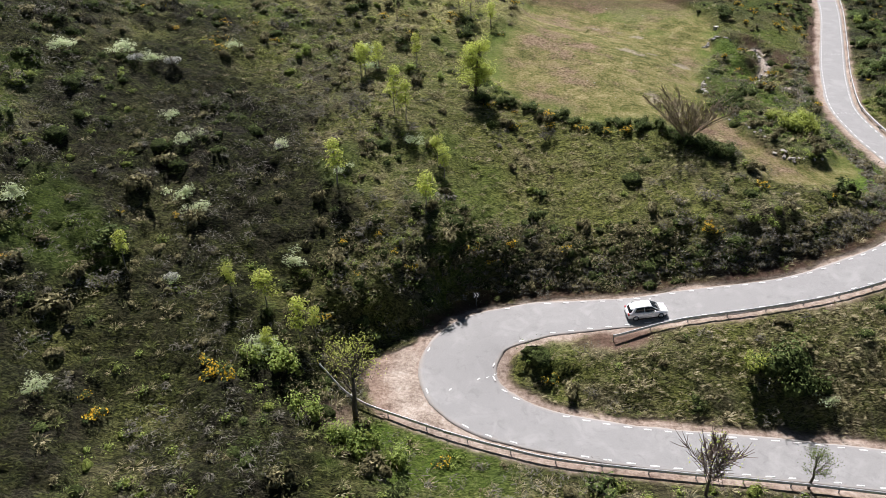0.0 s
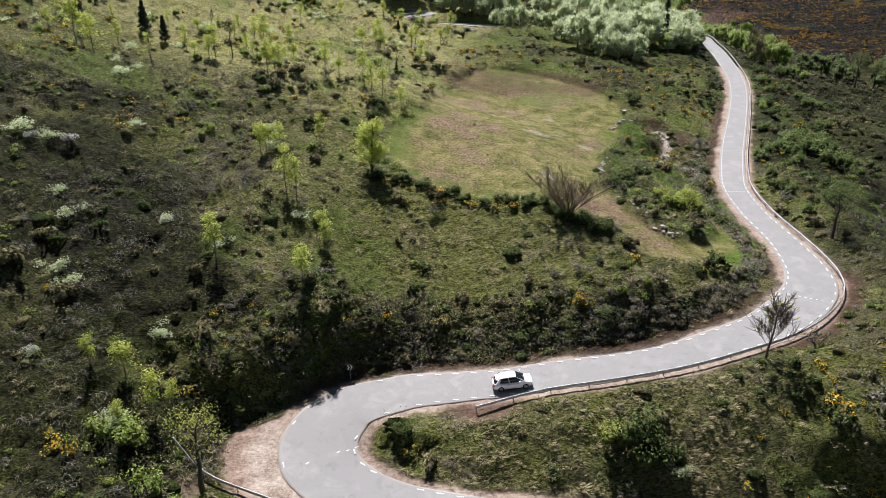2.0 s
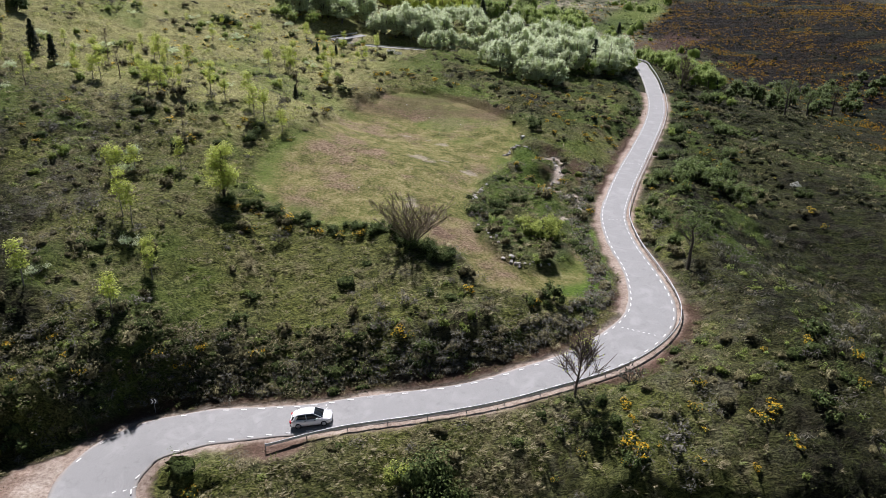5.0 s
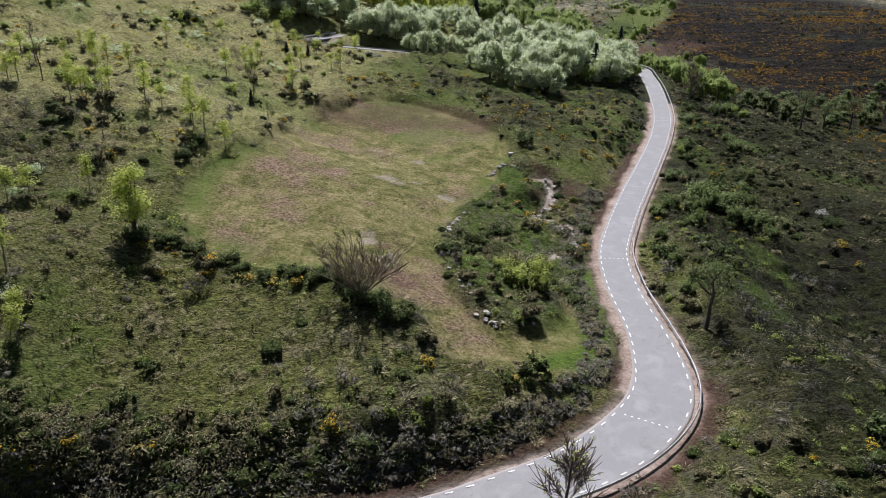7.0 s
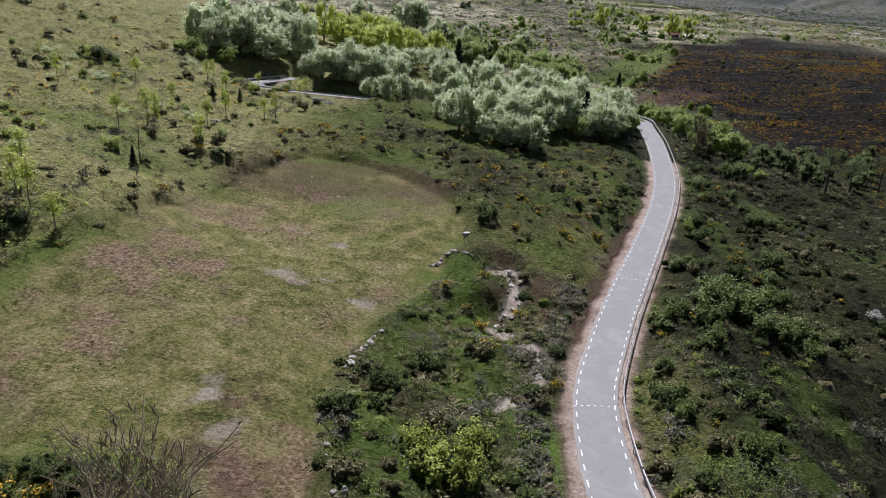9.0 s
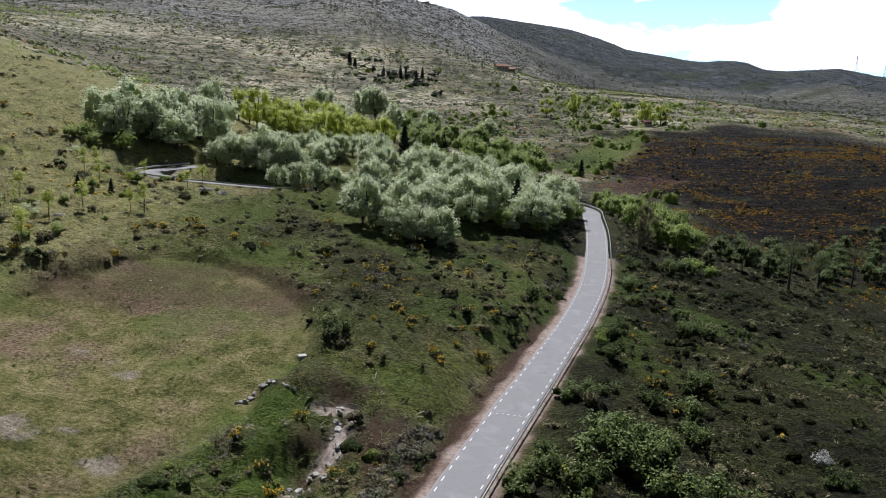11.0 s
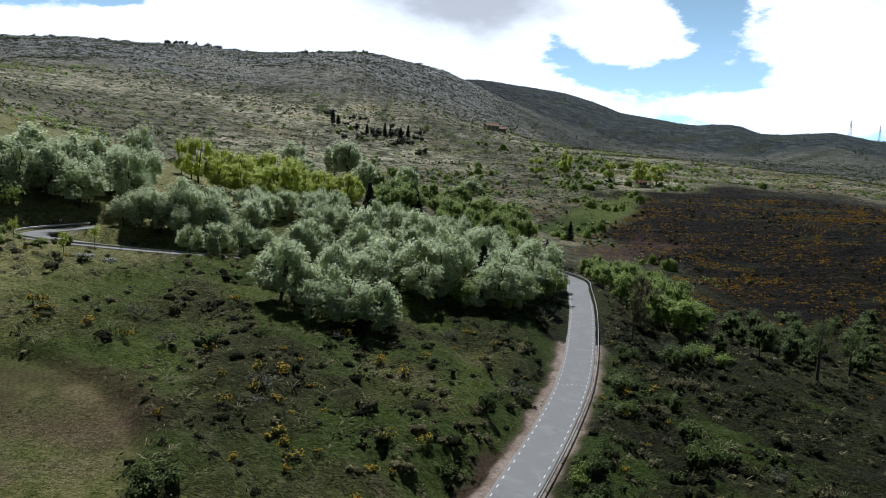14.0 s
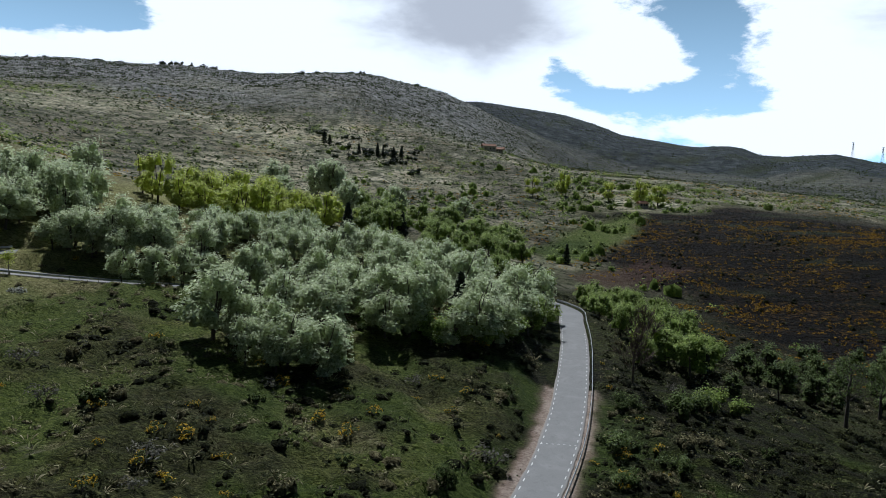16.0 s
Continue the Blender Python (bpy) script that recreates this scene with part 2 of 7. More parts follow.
    turf = p.mix(p.span(p.math("ADD", wide, p.math("MULTIPLY", p.noise(0.22, 5), 0.6)), 0.76, 1.0), turf, worn)
    c = p.mix(p.field("meadow"), c, turf)
    c = p.mix(p.field("lush"), c, lush)
    # moor and its terraces, near black in colour for the cloud shadow over it
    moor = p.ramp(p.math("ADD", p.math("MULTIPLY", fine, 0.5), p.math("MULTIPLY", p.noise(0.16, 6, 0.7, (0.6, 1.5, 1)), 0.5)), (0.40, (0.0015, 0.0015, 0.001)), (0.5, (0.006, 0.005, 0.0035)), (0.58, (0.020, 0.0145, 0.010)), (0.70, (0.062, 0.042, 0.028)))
    whin = p.math("MULTIPLY", p.span(p.noise(0.7, 5, 0.7), 0.52, 0.60), p.span(p.noise(0.045, 5, 0.6, (0.5, 1.6, 1.0)), 0.44, 0.62, 0.05, 0.7))
    moor = p.mix(whin, moor, p.ramp(fine, (0.35, (0.08, 0.045, 0.008)), (0.65, (0.22, 0.125, 0.02))))
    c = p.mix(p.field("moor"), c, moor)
    far = p.ramp(p.noise(0.045, 7, 0.7), (0.3, (0.14, 0.15, 0.085)), (0.43, (0.44, 0.39, 0.27)), (0.53, (0.20, 0.205, 0.115)), (0.63, (0.52, 0.47, 0.34)), (0.75, (0.26, 0.235, 0.18)))
    far = p.mix(p.span(p.noise(0.34, 6, 0.75), 0.51, 0.57), far, (0.040, 0.046, 0.028))
    far = p.mix(p.math("MULTIPLY", p.span(p.noise(0.9, 4, 0.7), 0.54, 0.6), p.span(p.noise(0.018, 4), 0.54, 0.64)), far, (0.30, 0.19, 0.04))
    wash = p.span(p.noise(0.010, 6, 0.65), 0.40, 0.62, 0.6, 1.3)
    far = p.mix(1.0, far, wash, "MULTIPLY")
    # old terraces: a dark hedge line at each step of the slope
    axes = p.tree.nodes.new("ShaderNodeSeparateXYZ")
    p.tree.links.new(p.coord, axes.inputs[0])
    rung = p.math("FRACT", p.math("DIVIDE", p.math("ADD", axes.outputs["Z"], p.math("MULTIPLY", p.noise(0.02, 5, 0.6), 11.0)), 3.4), 0.0)
    rung = p.math("MULTIPLY", p.span(p.math("ADD", rung, p.math("MULTIPLY", p.noise(0.3, 5, 0.7), 0.35)), 0.88, 0.98), p.span(p.noise(0.012, 4), 0.42, 0.52))
    far = p.mix(p.math("MULTIPLY", rung, 0.5), far, p.ramp(fine, (0.3, (0.025, 0.032, 0.015)), (0.7, (0.075, 0.085, 0.04))))
    c = p.mix(p.field("far"), c, far)
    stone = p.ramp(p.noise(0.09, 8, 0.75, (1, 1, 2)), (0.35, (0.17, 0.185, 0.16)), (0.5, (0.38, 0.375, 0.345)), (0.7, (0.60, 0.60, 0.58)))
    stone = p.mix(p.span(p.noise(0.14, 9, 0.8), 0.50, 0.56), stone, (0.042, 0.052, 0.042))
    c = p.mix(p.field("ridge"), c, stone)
    # Blue-grey of the far ridge: haze of distance put into the colour.
    hazed = p.ramp(p.noise(0.05, 8, 0.7), (0.38, (0.018, 0.025, 0.028)), (0.55, (0.055, 0.065, 0.067)), (0.72, (0.13, 0.14, 0.138)))
    c = p.mix(p.field("back"), c, hazed)
    hedge = p.ramp(fine, (0.3, (0.02, 0.028, 0.012)), (0.7, (0.06, 0.07, 0.03)))
    c = p.mix(p.field("hedge"), c, hedge)
    # bare reddish earth and pale grit
    soil = p.ramp(p.math("ADD", p.math("MULTIPLY", fine, 0.6), p.math("MULTIPLY", patch, 0.4)), (0.36, (0.10, 0.066, 0.050)), (0.5, (0.235, 0.170, 0.132)), (0.66, (0.38, 0.305, 0.25)))
    c = p.mix(p.field("soil"), c, soil)
    red = p.ramp(fine, (0.25, (0.048, 0.027, 0.020)), (0.6, (0.135, 0.080, 0.060)), (0.8, (0.22, 0.14, 0.108)))
    c = p.mix(p.field("red"), c, red)
    grit = p.ramp(p.math("ADD", p.math("MULTIPLY", fine, 0.6), p.math("MULTIPLY", patch, 0.4)), (0.36, (0.18, 0.138, 0.11)), (0.5, (0.345, 0.288, 0.24)), (0.66, (0.50, 0.445, 0.39)))
    c = p.mix(p.field("grit"), c, grit)
    crag = p.math("ADD", p.math("MULTIPLY", p.math("MULTIPLY", p.field("far"), p.noise(0.10, 6, 0.7)), 2.5), p.math("MULTIPLY", p.math("MULTIPLY", p.field("ridge"), p.noise(0.03, 9, 0.75, (1.0, 1.0, 2.2), bend=0.7)), 26.0))
    crag = p.math("ADD", crag, p.math("MULTIPLY", p.math("MULTIPLY", p.field("moor"), p.noise(0.12, 7, 0.7, (0.6, 1.5, 1.0), bend=0.8)), 9.0))
    bare_ = p.math("MAXIMUM", p.field("soil"), p.math("MAXIMUM", p.math("MULTIPLY", p.field("meadow"), 0.6), p.math("MAXIMUM", p.field("grit"), p.math("MULTIPLY", p.field("pale"), 0.5))))
    p.bump(p.math("ADD", crag, p.math("MULTIPLY", p.span(bare_, 0.0, 1.0, 1.0, 0.18), p.math("ADD", p.math("MULTIPLY", fine, 0.5), p.math("ADD", p.math("MULTIPLY", twig, 0.4), streak)))), 1.0, 0.8)
    return p.done(c)


def tar_paint():
    p = Paint("worn_tarmac", 0.85, specular=0.25)
    n, wide, streak = p.noise(30, 6, 0.7), p.noise(0.35, 7, 0.66, bend=0.8), p.noise(0.9, 7, 0.7, bend=1.0)
    c = p.ramp(n, (0.3, (0.185, 0.183, 0.180)), (0.7, (0.265, 0.262, 0.258)))
    c = p.mix(p.span(wide, 0.46, 0.70, 0, 0.5), c, (0.31, 0.307, 0.30))
    c = p.mix(p.span(streak, 0.52, 0.72, 0, 0.6), c, (0.165, 0.163, 0.16))
    crack = p.tree.nodes.new("ShaderNodeTexVoronoi")
    crack.feature = "DISTANCE_TO_EDGE"
    crack.inputs["Scale"].default_value = 0.33
    warp = p.mix(0.09, p.coord, p.tree.nodes.new("ShaderNodeTexNoise").outputs["Color"], "ADD")
    p.tree.links.new(warp, crack.inputs["Vector"])
    c = p.mix(p.math("MULTIPLY", p.span(crack.outputs["Distance"], 0.010, 0.0), p.span(streak, 0.55, 0.7, 0.0, 0.6)), c, (0.16, 0.16, 0.16))
    edge = p.field("edge")
    c = p.mix(p.math("MULTIPLY", p.span(p.math("ADD", edge, p.math("MULTIPLY", streak, 0.3)), 1.0, 1.25), 0.8), c, (0.33, 0.285, 0.245))
    p.bump(n, 0.3, 0.02)
    return p.done(c)


GROUND, TAR = ground_paint(), tar_paint()
ROAD_WHITE = plain("road_paint_white", (0.72, 0.72, 0.70), 0.6, grain=0.25, scale=5)
ZINC = plain("galvanised_steel", (0.68, 0.685, 0.69), 0.42, 0.25, 0.25, 3)
POST_GREY = plain("post_steel", (0.33, 0.34, 0.35), 0.5, 0.6)
BARK = plain("grey_bark", (0.115, 0.095, 0.078), 0.9, grain=0.5, scale=6)
BARK_PALE = plain("pale_bark", (0.24, 0.22, 0.19), 0.9, grain=0.45, scale=5)
TWIG = plain("twigs", (0.17, 0.13, 0.105), 0.9, grain=0.4, scale=3)
TWIG_PALE = plain("olive_twigs", (0.25, 0.205, 0.14), 0.9, grain=0.35, scale=3)
SILVER_LEAF = leaf_paint("silver_leaf", (0.34, 0.40, 0.20), (0.64, 0.72, 0.44), (0.82, 0.86, 0.64), 0.62)
GREEN_LEAF = leaf_paint("fresh_leaf", (0.11, 0.17, 0.03), (0.28, 0.37, 0.08), (0.46, 0.55, 0.15), 0.5)
LIME_LEAF = leaf_paint("lime_leaf", (0.26, 0.31, 0.05), (0.52, 0.58, 0.12), (0.70, 0.75, 0.23), 0.6)
NEW_LEAF = leaf_paint("new_leaf", (0.15, 0.19, 0.03), (0.32, 0.38, 0.065), (0.48, 0.53, 0.12), 0.4)
# Fresh leaf at about half brightness: cloud shade put into the colour.
SHADED_LEAF = leaf_paint("shaded_leaf", (0.045, 0.070, 0.014), (0.115, 0.165, 0.036), (0.22, 0.28, 0.075), 0.3)
DARK_LEAF = leaf_paint("dark_leaf", (0.026, 0.040, 0.013), (0.075, 0.105, 0.032), (0.16, 0.20, 0.065), 0.06, 0.04)
NEEDLE = leaf_paint("pine_needles", (0.012, 0.020, 0.012), (0.026, 0.038, 0.021), (0.045, 0.06, 0.033), 0.15)
SCRUB_LEAF = leaf_paint("scrub_leaf", (0.045, 0.042, 0.022), (0.155, 0.142, 0.07), (0.33, 0.30, 0.165), 0.08, 0.04)
GREY_LEAF = leaf_paint("grey_scrub", (0.09, 0.085, 0.065), (0.175, 0.165, 0.13), (0.28, 0.265, 0.22), 0.06, 0.04)
HEATH_LEAF = leaf_paint("heath_leaf", (0.010, 0.012, 0.006), (0.034, 0.039, 0.015), (0.10, 0.108, 0.042), 0.04, 0.04)
GORSE_FLOWER = leaf_paint("gorse_flower", (0.50, 0.29, 0.012), (0.72, 0.47, 0.02), (0.86, 0.62, 0.05), 0.3)
RUST_FLOWER = leaf_paint("moor_gorse", (0.22, 0.12, 0.010), (0.42, 0.24, 0.018), (0.58, 0.36, 0.03), 0.15, 0.04)
BLOSSOM = leaf_paint("white_blossom", (0.50, 0.52, 0.46), (0.68, 0.69, 0.64), (0.82, 0.82, 0.78), 0.3)
STRAW = leaf_paint("straw_grass", (0.19, 0.165, 0.085), (0.34, 0.30, 0.17), (0.50, 0.45, 0.29), 0.12, 0.04)
BLADE = leaf_paint("green_grass", (0.07, 0.09, 0.025), (0.14, 0.165, 0.05), (0.24, 0.255, 0.10), 0.15, 0.04)
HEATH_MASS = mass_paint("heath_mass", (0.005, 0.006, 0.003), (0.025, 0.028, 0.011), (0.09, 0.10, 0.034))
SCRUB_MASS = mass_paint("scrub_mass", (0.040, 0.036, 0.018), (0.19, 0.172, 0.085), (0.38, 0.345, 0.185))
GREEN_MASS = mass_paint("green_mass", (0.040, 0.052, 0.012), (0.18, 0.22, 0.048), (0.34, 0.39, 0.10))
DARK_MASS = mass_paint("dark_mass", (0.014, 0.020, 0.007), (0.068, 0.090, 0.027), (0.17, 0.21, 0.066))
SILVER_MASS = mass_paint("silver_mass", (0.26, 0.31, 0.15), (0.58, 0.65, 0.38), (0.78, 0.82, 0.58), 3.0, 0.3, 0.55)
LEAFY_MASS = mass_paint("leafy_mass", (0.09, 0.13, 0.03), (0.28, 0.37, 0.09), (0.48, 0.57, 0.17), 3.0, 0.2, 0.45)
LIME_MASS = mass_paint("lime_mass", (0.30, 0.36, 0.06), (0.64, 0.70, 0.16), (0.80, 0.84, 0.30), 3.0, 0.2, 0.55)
ROCK = plain("pale_rock", (0.46, 0.43, 0.39), 0.9, grain=0.45, scale=2.2)
CONCRETE = plain("pale_concrete", (0.42, 0.41, 0.39), 0.85, grain=0.2, scale=3)

# ---------------------------------------------------------------- landform
# hills and hollows: x, y, radius, height
HILLS_A = [(-70, 200, 80, -13.22), (-240, 600, 200, 3.39), (2, 50, 15, -3.65), (180, 300, 80, -14.85), (58, 78, 15, -0.09), (360, 720, 200, 13.57), (230, 50, 80, 4.55), (0, 210, 34, -1.39), (-33, 50, 15, -6.35), (100, 250, 34, 4.56), (-120, 350, 80, 6.66), (-20, 450, 80, -5.89), (100, 106, 15, -8.02), (23, 148, 15, -3.19), (37, 36, 15, -0.70), (-120, 100, 80, 19.86), (80, 170, 34, 1.12), (-26, 85, 15, -3.58), (79, 64, 15, 7.35), (79, 36, 15, -1.87), (280, 400, 80, 5.37), (280, 200, 80, -16.40), (9, 78, 15, -5.23), (-26, 127, 15, -0.04)]
HILLS_B = [(-240, 360, 200, 45.26), (58, 120, 15, -2.08), (130, 450, 80, -8.66), (0, 840, 200, 16.64), (40, 250, 34, -0.88), (-70, 0, 80, -10.39), (37, 78, 15, 4.00), (-20, 400, 80, -8.87), (-60, 150, 34, -4.84), (2, 113, 15, -2.38), (-5, 85, 15, 4.95), (2, 134, 15, 3.93), (280, 300, 80, 7.50), (240, -120, 200, -12.91), (79, 99, 15, 4.39), (30, 120, 15, 2.42), (58, 50, 15, 5.38), (58, 148, 15, 1.41), (-70, 450, 80, -11.59), (58, 36, 15, -5.57), (23, 92, 15, 3.04), (86, 120, 15, 3.39), (100, 141, 15, -2.62), (-120, 200, 80, 13.05)]
# skyline of the two far ridges: bearing from the valley, slope of the sight line
RIDGE_NEAR = ((-70, 6.5), (-45, 7.0), (-30.5, 7.25), (-28.5, 7.36), (-26.4, 7.71), (-23.5, 7.72), (-20, 7.8), (-17.2, 7.9), (-14.8, 7.67), (-12.6, 7.66), (-10.5, 7.95), (-7, 8.25), (-5.2, 8.32), (-3.4, 8.11), (-1.6, 7.58), (0.3, 7.15), (1.6, 6.6), (5, 4.6), (9, 2.6), (13, 0.5))
RIDGE_FAR = ((-40, 4.0), (-8, 6.0), (0, 6.6), (1.7, 6.88), (4.5, 7.0), (7.6, 6.64), (11.2, 6.2), (13.9, 5.46), (15.7, 4.78), (19.2, 4.27), (20.8, 3.97), (23.5, 4.15), (24.5, 3.98), (25.7, 3.35), (28, 3.48), (30.8, 3.73), (32.5, 3.2), (34, 3.08), (45, 2.6), (80, 3.0))
VALLEY = (81.5, 115.5, 32.0)
# middle of the road, uphill: x, y, z
ROAD_LOWER = [(200, 0, -22), (90, 36, -13), (60, 42, -10.5), (35.4, 44.9, -8.7), (25.6, 45.7, -8.1), (15.6, 46.7, -7.6), (8, 48.7, -7.2), (2.5, 52.3, -6.8), (1.2, 56.8, -6.4), (3.4, 61.2, -5.9), (9, 63, -5.1), (14, 63, -4.5), (20, 62.6, -3.8), (26.2, 62.8, -3.0), (32.2, 62.8, -2.3), (38.4, 63.4, -1.7), (45.2, 65.5, -1.0), (51.2, 68.3, -0.6), (56.2, 72, -0.15), (60, 76.6, 0.2), (62, 82, 0.35), (63.2, 90, 0.5), (63.5, 100, 0.75), (64.8, 110.3, 1.0)]
ROAD_UPPER = [(67.5, 119.1, 1.2), (73.5, 134.3, 1.7), (82.1, 153.8, 2.6), (91.5, 175.5, 3.6), (99.5, 196.5, 4.6), (107.4, 226.5, 6.1), (112, 250, 7.2), (113, 262, 8), (104, 270, 9.2), (85, 264, 10.4), (65, 250, 11.8), (48, 238, 13.3), (36.5, 231, 14.6), (27, 227, 15.6), (17, 224.6, 16.6), (9.5, 225.5, 17.3), (8.5, 229, 17.8), (13, 231.5, 18.4), (17, 233.4, 18.8)]
# painted edges: metres along the first line, metres left and right of it
EDGES = ((0, -2.1, 2.1), (185, -2.2, 2.25), (194, -2.2, 2.3), (200, -2.8, 2.2), (203, -3.5, 2.6), (209, -3.95, 3.3), (213, -3.5, 3.6), (216, -2.9, 3.65), (221, -2.2, 3.5), (226, -1.8, 3.2), (231, -1.7, 2.8), (240, -1.75, 2.7), (245, -1.8, 2.34), (250, -1.9, 2.05), (258, -2.1, 2.3), (268, -2.4, 3.0), (274, -2.45, 3.15), (278, -2.4, 3.0), (283, -2.35, 2.6), (291, -2.1, 1.85), (301, -2.0, 1.75), (313, -1.8, 1.75), (325, -1.65, 2.0), (341, -1.54, 2.3), (352, -1.41, 2.36), (367, -1.25, 2.4), (383, -1.25, 2.45), (401, -1.7, 2.15), (430, -2.0, 2.0), (800, -2.0, 2.0))


def smooth(a, b, x):
    u = np.clip((x - a) / (b - a), 0, 1)
    return u * u * (3 - 2 * u)


def glide(pts, n):
    """A smooth curve through the points, n steps a span."""
    p = np.array(pts, float)
    p = np.vstack([2 * p[0] - p[1], p, 2 * p[-1] - p[-2]])
    out = []
    for i in range(1, len(p) - 2):
        u = np.linspace(0, 1, n, endpoint=False)[:, None]
        a, b, c, d = p[i - 1:i + 3]
        out.append(0.5 * (2 * b + (c - a) * u + (2 * a - 5 * b + 4 * c - d) * u ** 2 + (3 * b - a - 3 * c + d) * u ** 3))
    return np.vstack(out + [p[-2:-1]])


def even(line, step):
    """The same curve at even steps."""
    d = np.r_[0, np.cumsum(np.linalg.norm(np.diff(line[:, :2], axis=0), axis=1))]
    s = np.arange(0, d[-1], step)
    return np.stack([np.interp(s, d, line[:, k]) for k in range(line.shape[1])], 1), s


line_, s_ = even(glide(ROAD_LOWER + ROAD_UPPER, 12), 0.6)
t_ = np.gradient(line_[:, :2], axis=0)
t_ /= np.linalg.norm(t_, axis=1)[:, None]
e_ = np.array(EDGES, float)
to_left, to_right = (np.convolve(np.pad(np.interp(s_, e_[:, 0], e_[:, k]), 4, mode="edge"), np.ones(9) / 9, "valid") for k in (1, 2))
mid_off = ((to_left + to_right) / 2)[:, None]
apron_ = 0.6 * np.exp(-((line_[:, 0] - 10.5) ** 2 + (line_[:, 1] - 229) ** 2) / 40.0)
line_ = np.column_stack([line_[:, :2] + mid_off * np.stack([t_[:, 1], -t_[:, 0]], 1), line_[:, 2], (to_right - to_left) / 2 + 0.12 + apron_])
# x, y, z and half the tarred width
ROAD, ROAD_S = even(line_, 0.6)
TANGENT = np.gradient(ROAD[:, :2], axis=0)
TANGENT /= np.linalg.norm(TANGENT, axis=1)[:, None]
RIGHT = np.stack([TANGENT[:, 1], -TANGENT[:, 0]], 1)


def lattice(ix, iy, seed):
    h = (ix.astype(np.int64) * 374761393 + iy.astype(np.int64) * 668265263 + seed * 974634777) & 0xFFFFFFFF
    h = ((h ^ (h >> 13)) * 1274126177) & 0xFFFFFFFF
    return ((h ^ (h >> 16)) & 0xFFFF) / 65535.0


def fuzz(x, y, size, seed=0):
    """Smooth value noise from 0 to 1 with lumps of about that size."""
    x, y = np.asarray(x, float) / size, np.asarray(y, float) / size
    ix, iy = np.floor(x), np.floor(y)
    u, v = x - ix, y - iy
    u, v = u * u * (3 - 2 * u), v * v * (3 - 2 * v)
    a, b = lattice(ix, iy, seed), lattice(ix + 1, iy, seed)
    c, d = lattice(ix, iy + 1, seed), lattice(ix + 1, iy + 1, seed)
    return (a * (1 - u) + b * u) * (1 - v) + (c * (1 - u) + d * u) * v


def rough(x, y, size, seed=0):
    return (fuzz(x, y, size, seed) + 0.5 * fuzz(x, y, size / 2.1, seed + 1) + 0.25 * fuzz(x, y, size / 4.3, seed + 2)) / 1.75


def cushions(x, y, size, seed):
    """Round tufts packed side by side: height of each dome from 0 to 1, and a random number for each tuft."""
    u, v = x / size, y / size
    iu, iv = np.floor(u), np.floor(v)
    best, tint, wide = np.full(x.shape, 9.0), np.zeros(x.shape), np.zeros(x.shape)
    for a in (-1, 0, 1):
        for b in (-1, 0, 1):
            cu, cv = iu + a, iv + b
            r = 0.62 + 0.5 * lattice(cu, cv, seed + 2)
            d = np.hypot(u - cu - lattice(cu, cv, seed), v - cv - lattice(cu, cv, seed + 1)) / r
            near = d < best
            best = np.where(near, d, best)
            tint = np.where(near, lattice(cu, cv, seed + 3), tint)
            wide = np.where(near, r, wide)
    return np.sqrt(np.clip(1 - best ** 2, 0, 1)) * (0.4 + 0.6 * wide), tint


def tangle(x, y, size, seed):
    """Wavy ridges of matted growth, longer across the slope than down it, from 0 to 1."""
    wx = x + (fuzz(x, y, size * 2.3, seed + 7) - 0.5) * size * 2.4
    wy = y + (fuzz(x, y, size * 1.9, seed + 8) - 0.5) * size * 2.0
    a = 1 - np.abs(2 * fuzz(wx * 0.6, wy * 1.15, size, seed) - 1)
    b = 1 - np.abs(2 * fuzz(wx * 0.75 + 3, wy * 1.3, size * 0.52, seed + 3) - 1)
    return 0.62 * a + 0.38 * b


def landform(x, y):
    """The lie of the land without the road."""
    z = 0.07 * (np.clip(y, -150, 800) - 60) - 0.05 * np.clip(x, -250, 400) - 2
    for cx, cy, r, h in HILLS_A + HILLS_B:
        z = z + h * np.exp(-((x - cx) ** 2 + (y - cy) ** 2) / (2 * r * r))
    dx, dy = x - VALLEY[0], y - VALLEY[1]
    r, b = np.hypot(dx, dy), np.degrees(np.arctan2(dx, dy))
    for ridge, crest, foot in ((RIDGE_NEAR, 980, 480), (RIDGE_FAR, 1650, 780)):
        k = np.array(ridge)
        ahead = smooth(110, 60, np.abs(b))
        top = VALLEY[2] + crest * np.tan(np.radians(np.interp(b, k[:, 0], k[:, 1])))
        craggy = (rough(x, y, 170, 5) - 0.5) * 40 * smooth(foot, crest * 0.8, r) * smooth(crest * 0.95, crest * 0.7, r)
        rise = (top - z) * (0.45 * np.clip((r - foot) / (crest - foot), 0, 1) + 0.55 * smooth(foot, crest, r)) + craggy
        fall = smooth(crest * 1.02, crest * 1.5, r)
        z = np.where(ahead > 0, np.maximum(z, z + ahead * rise - fall * 90), z)
    return z


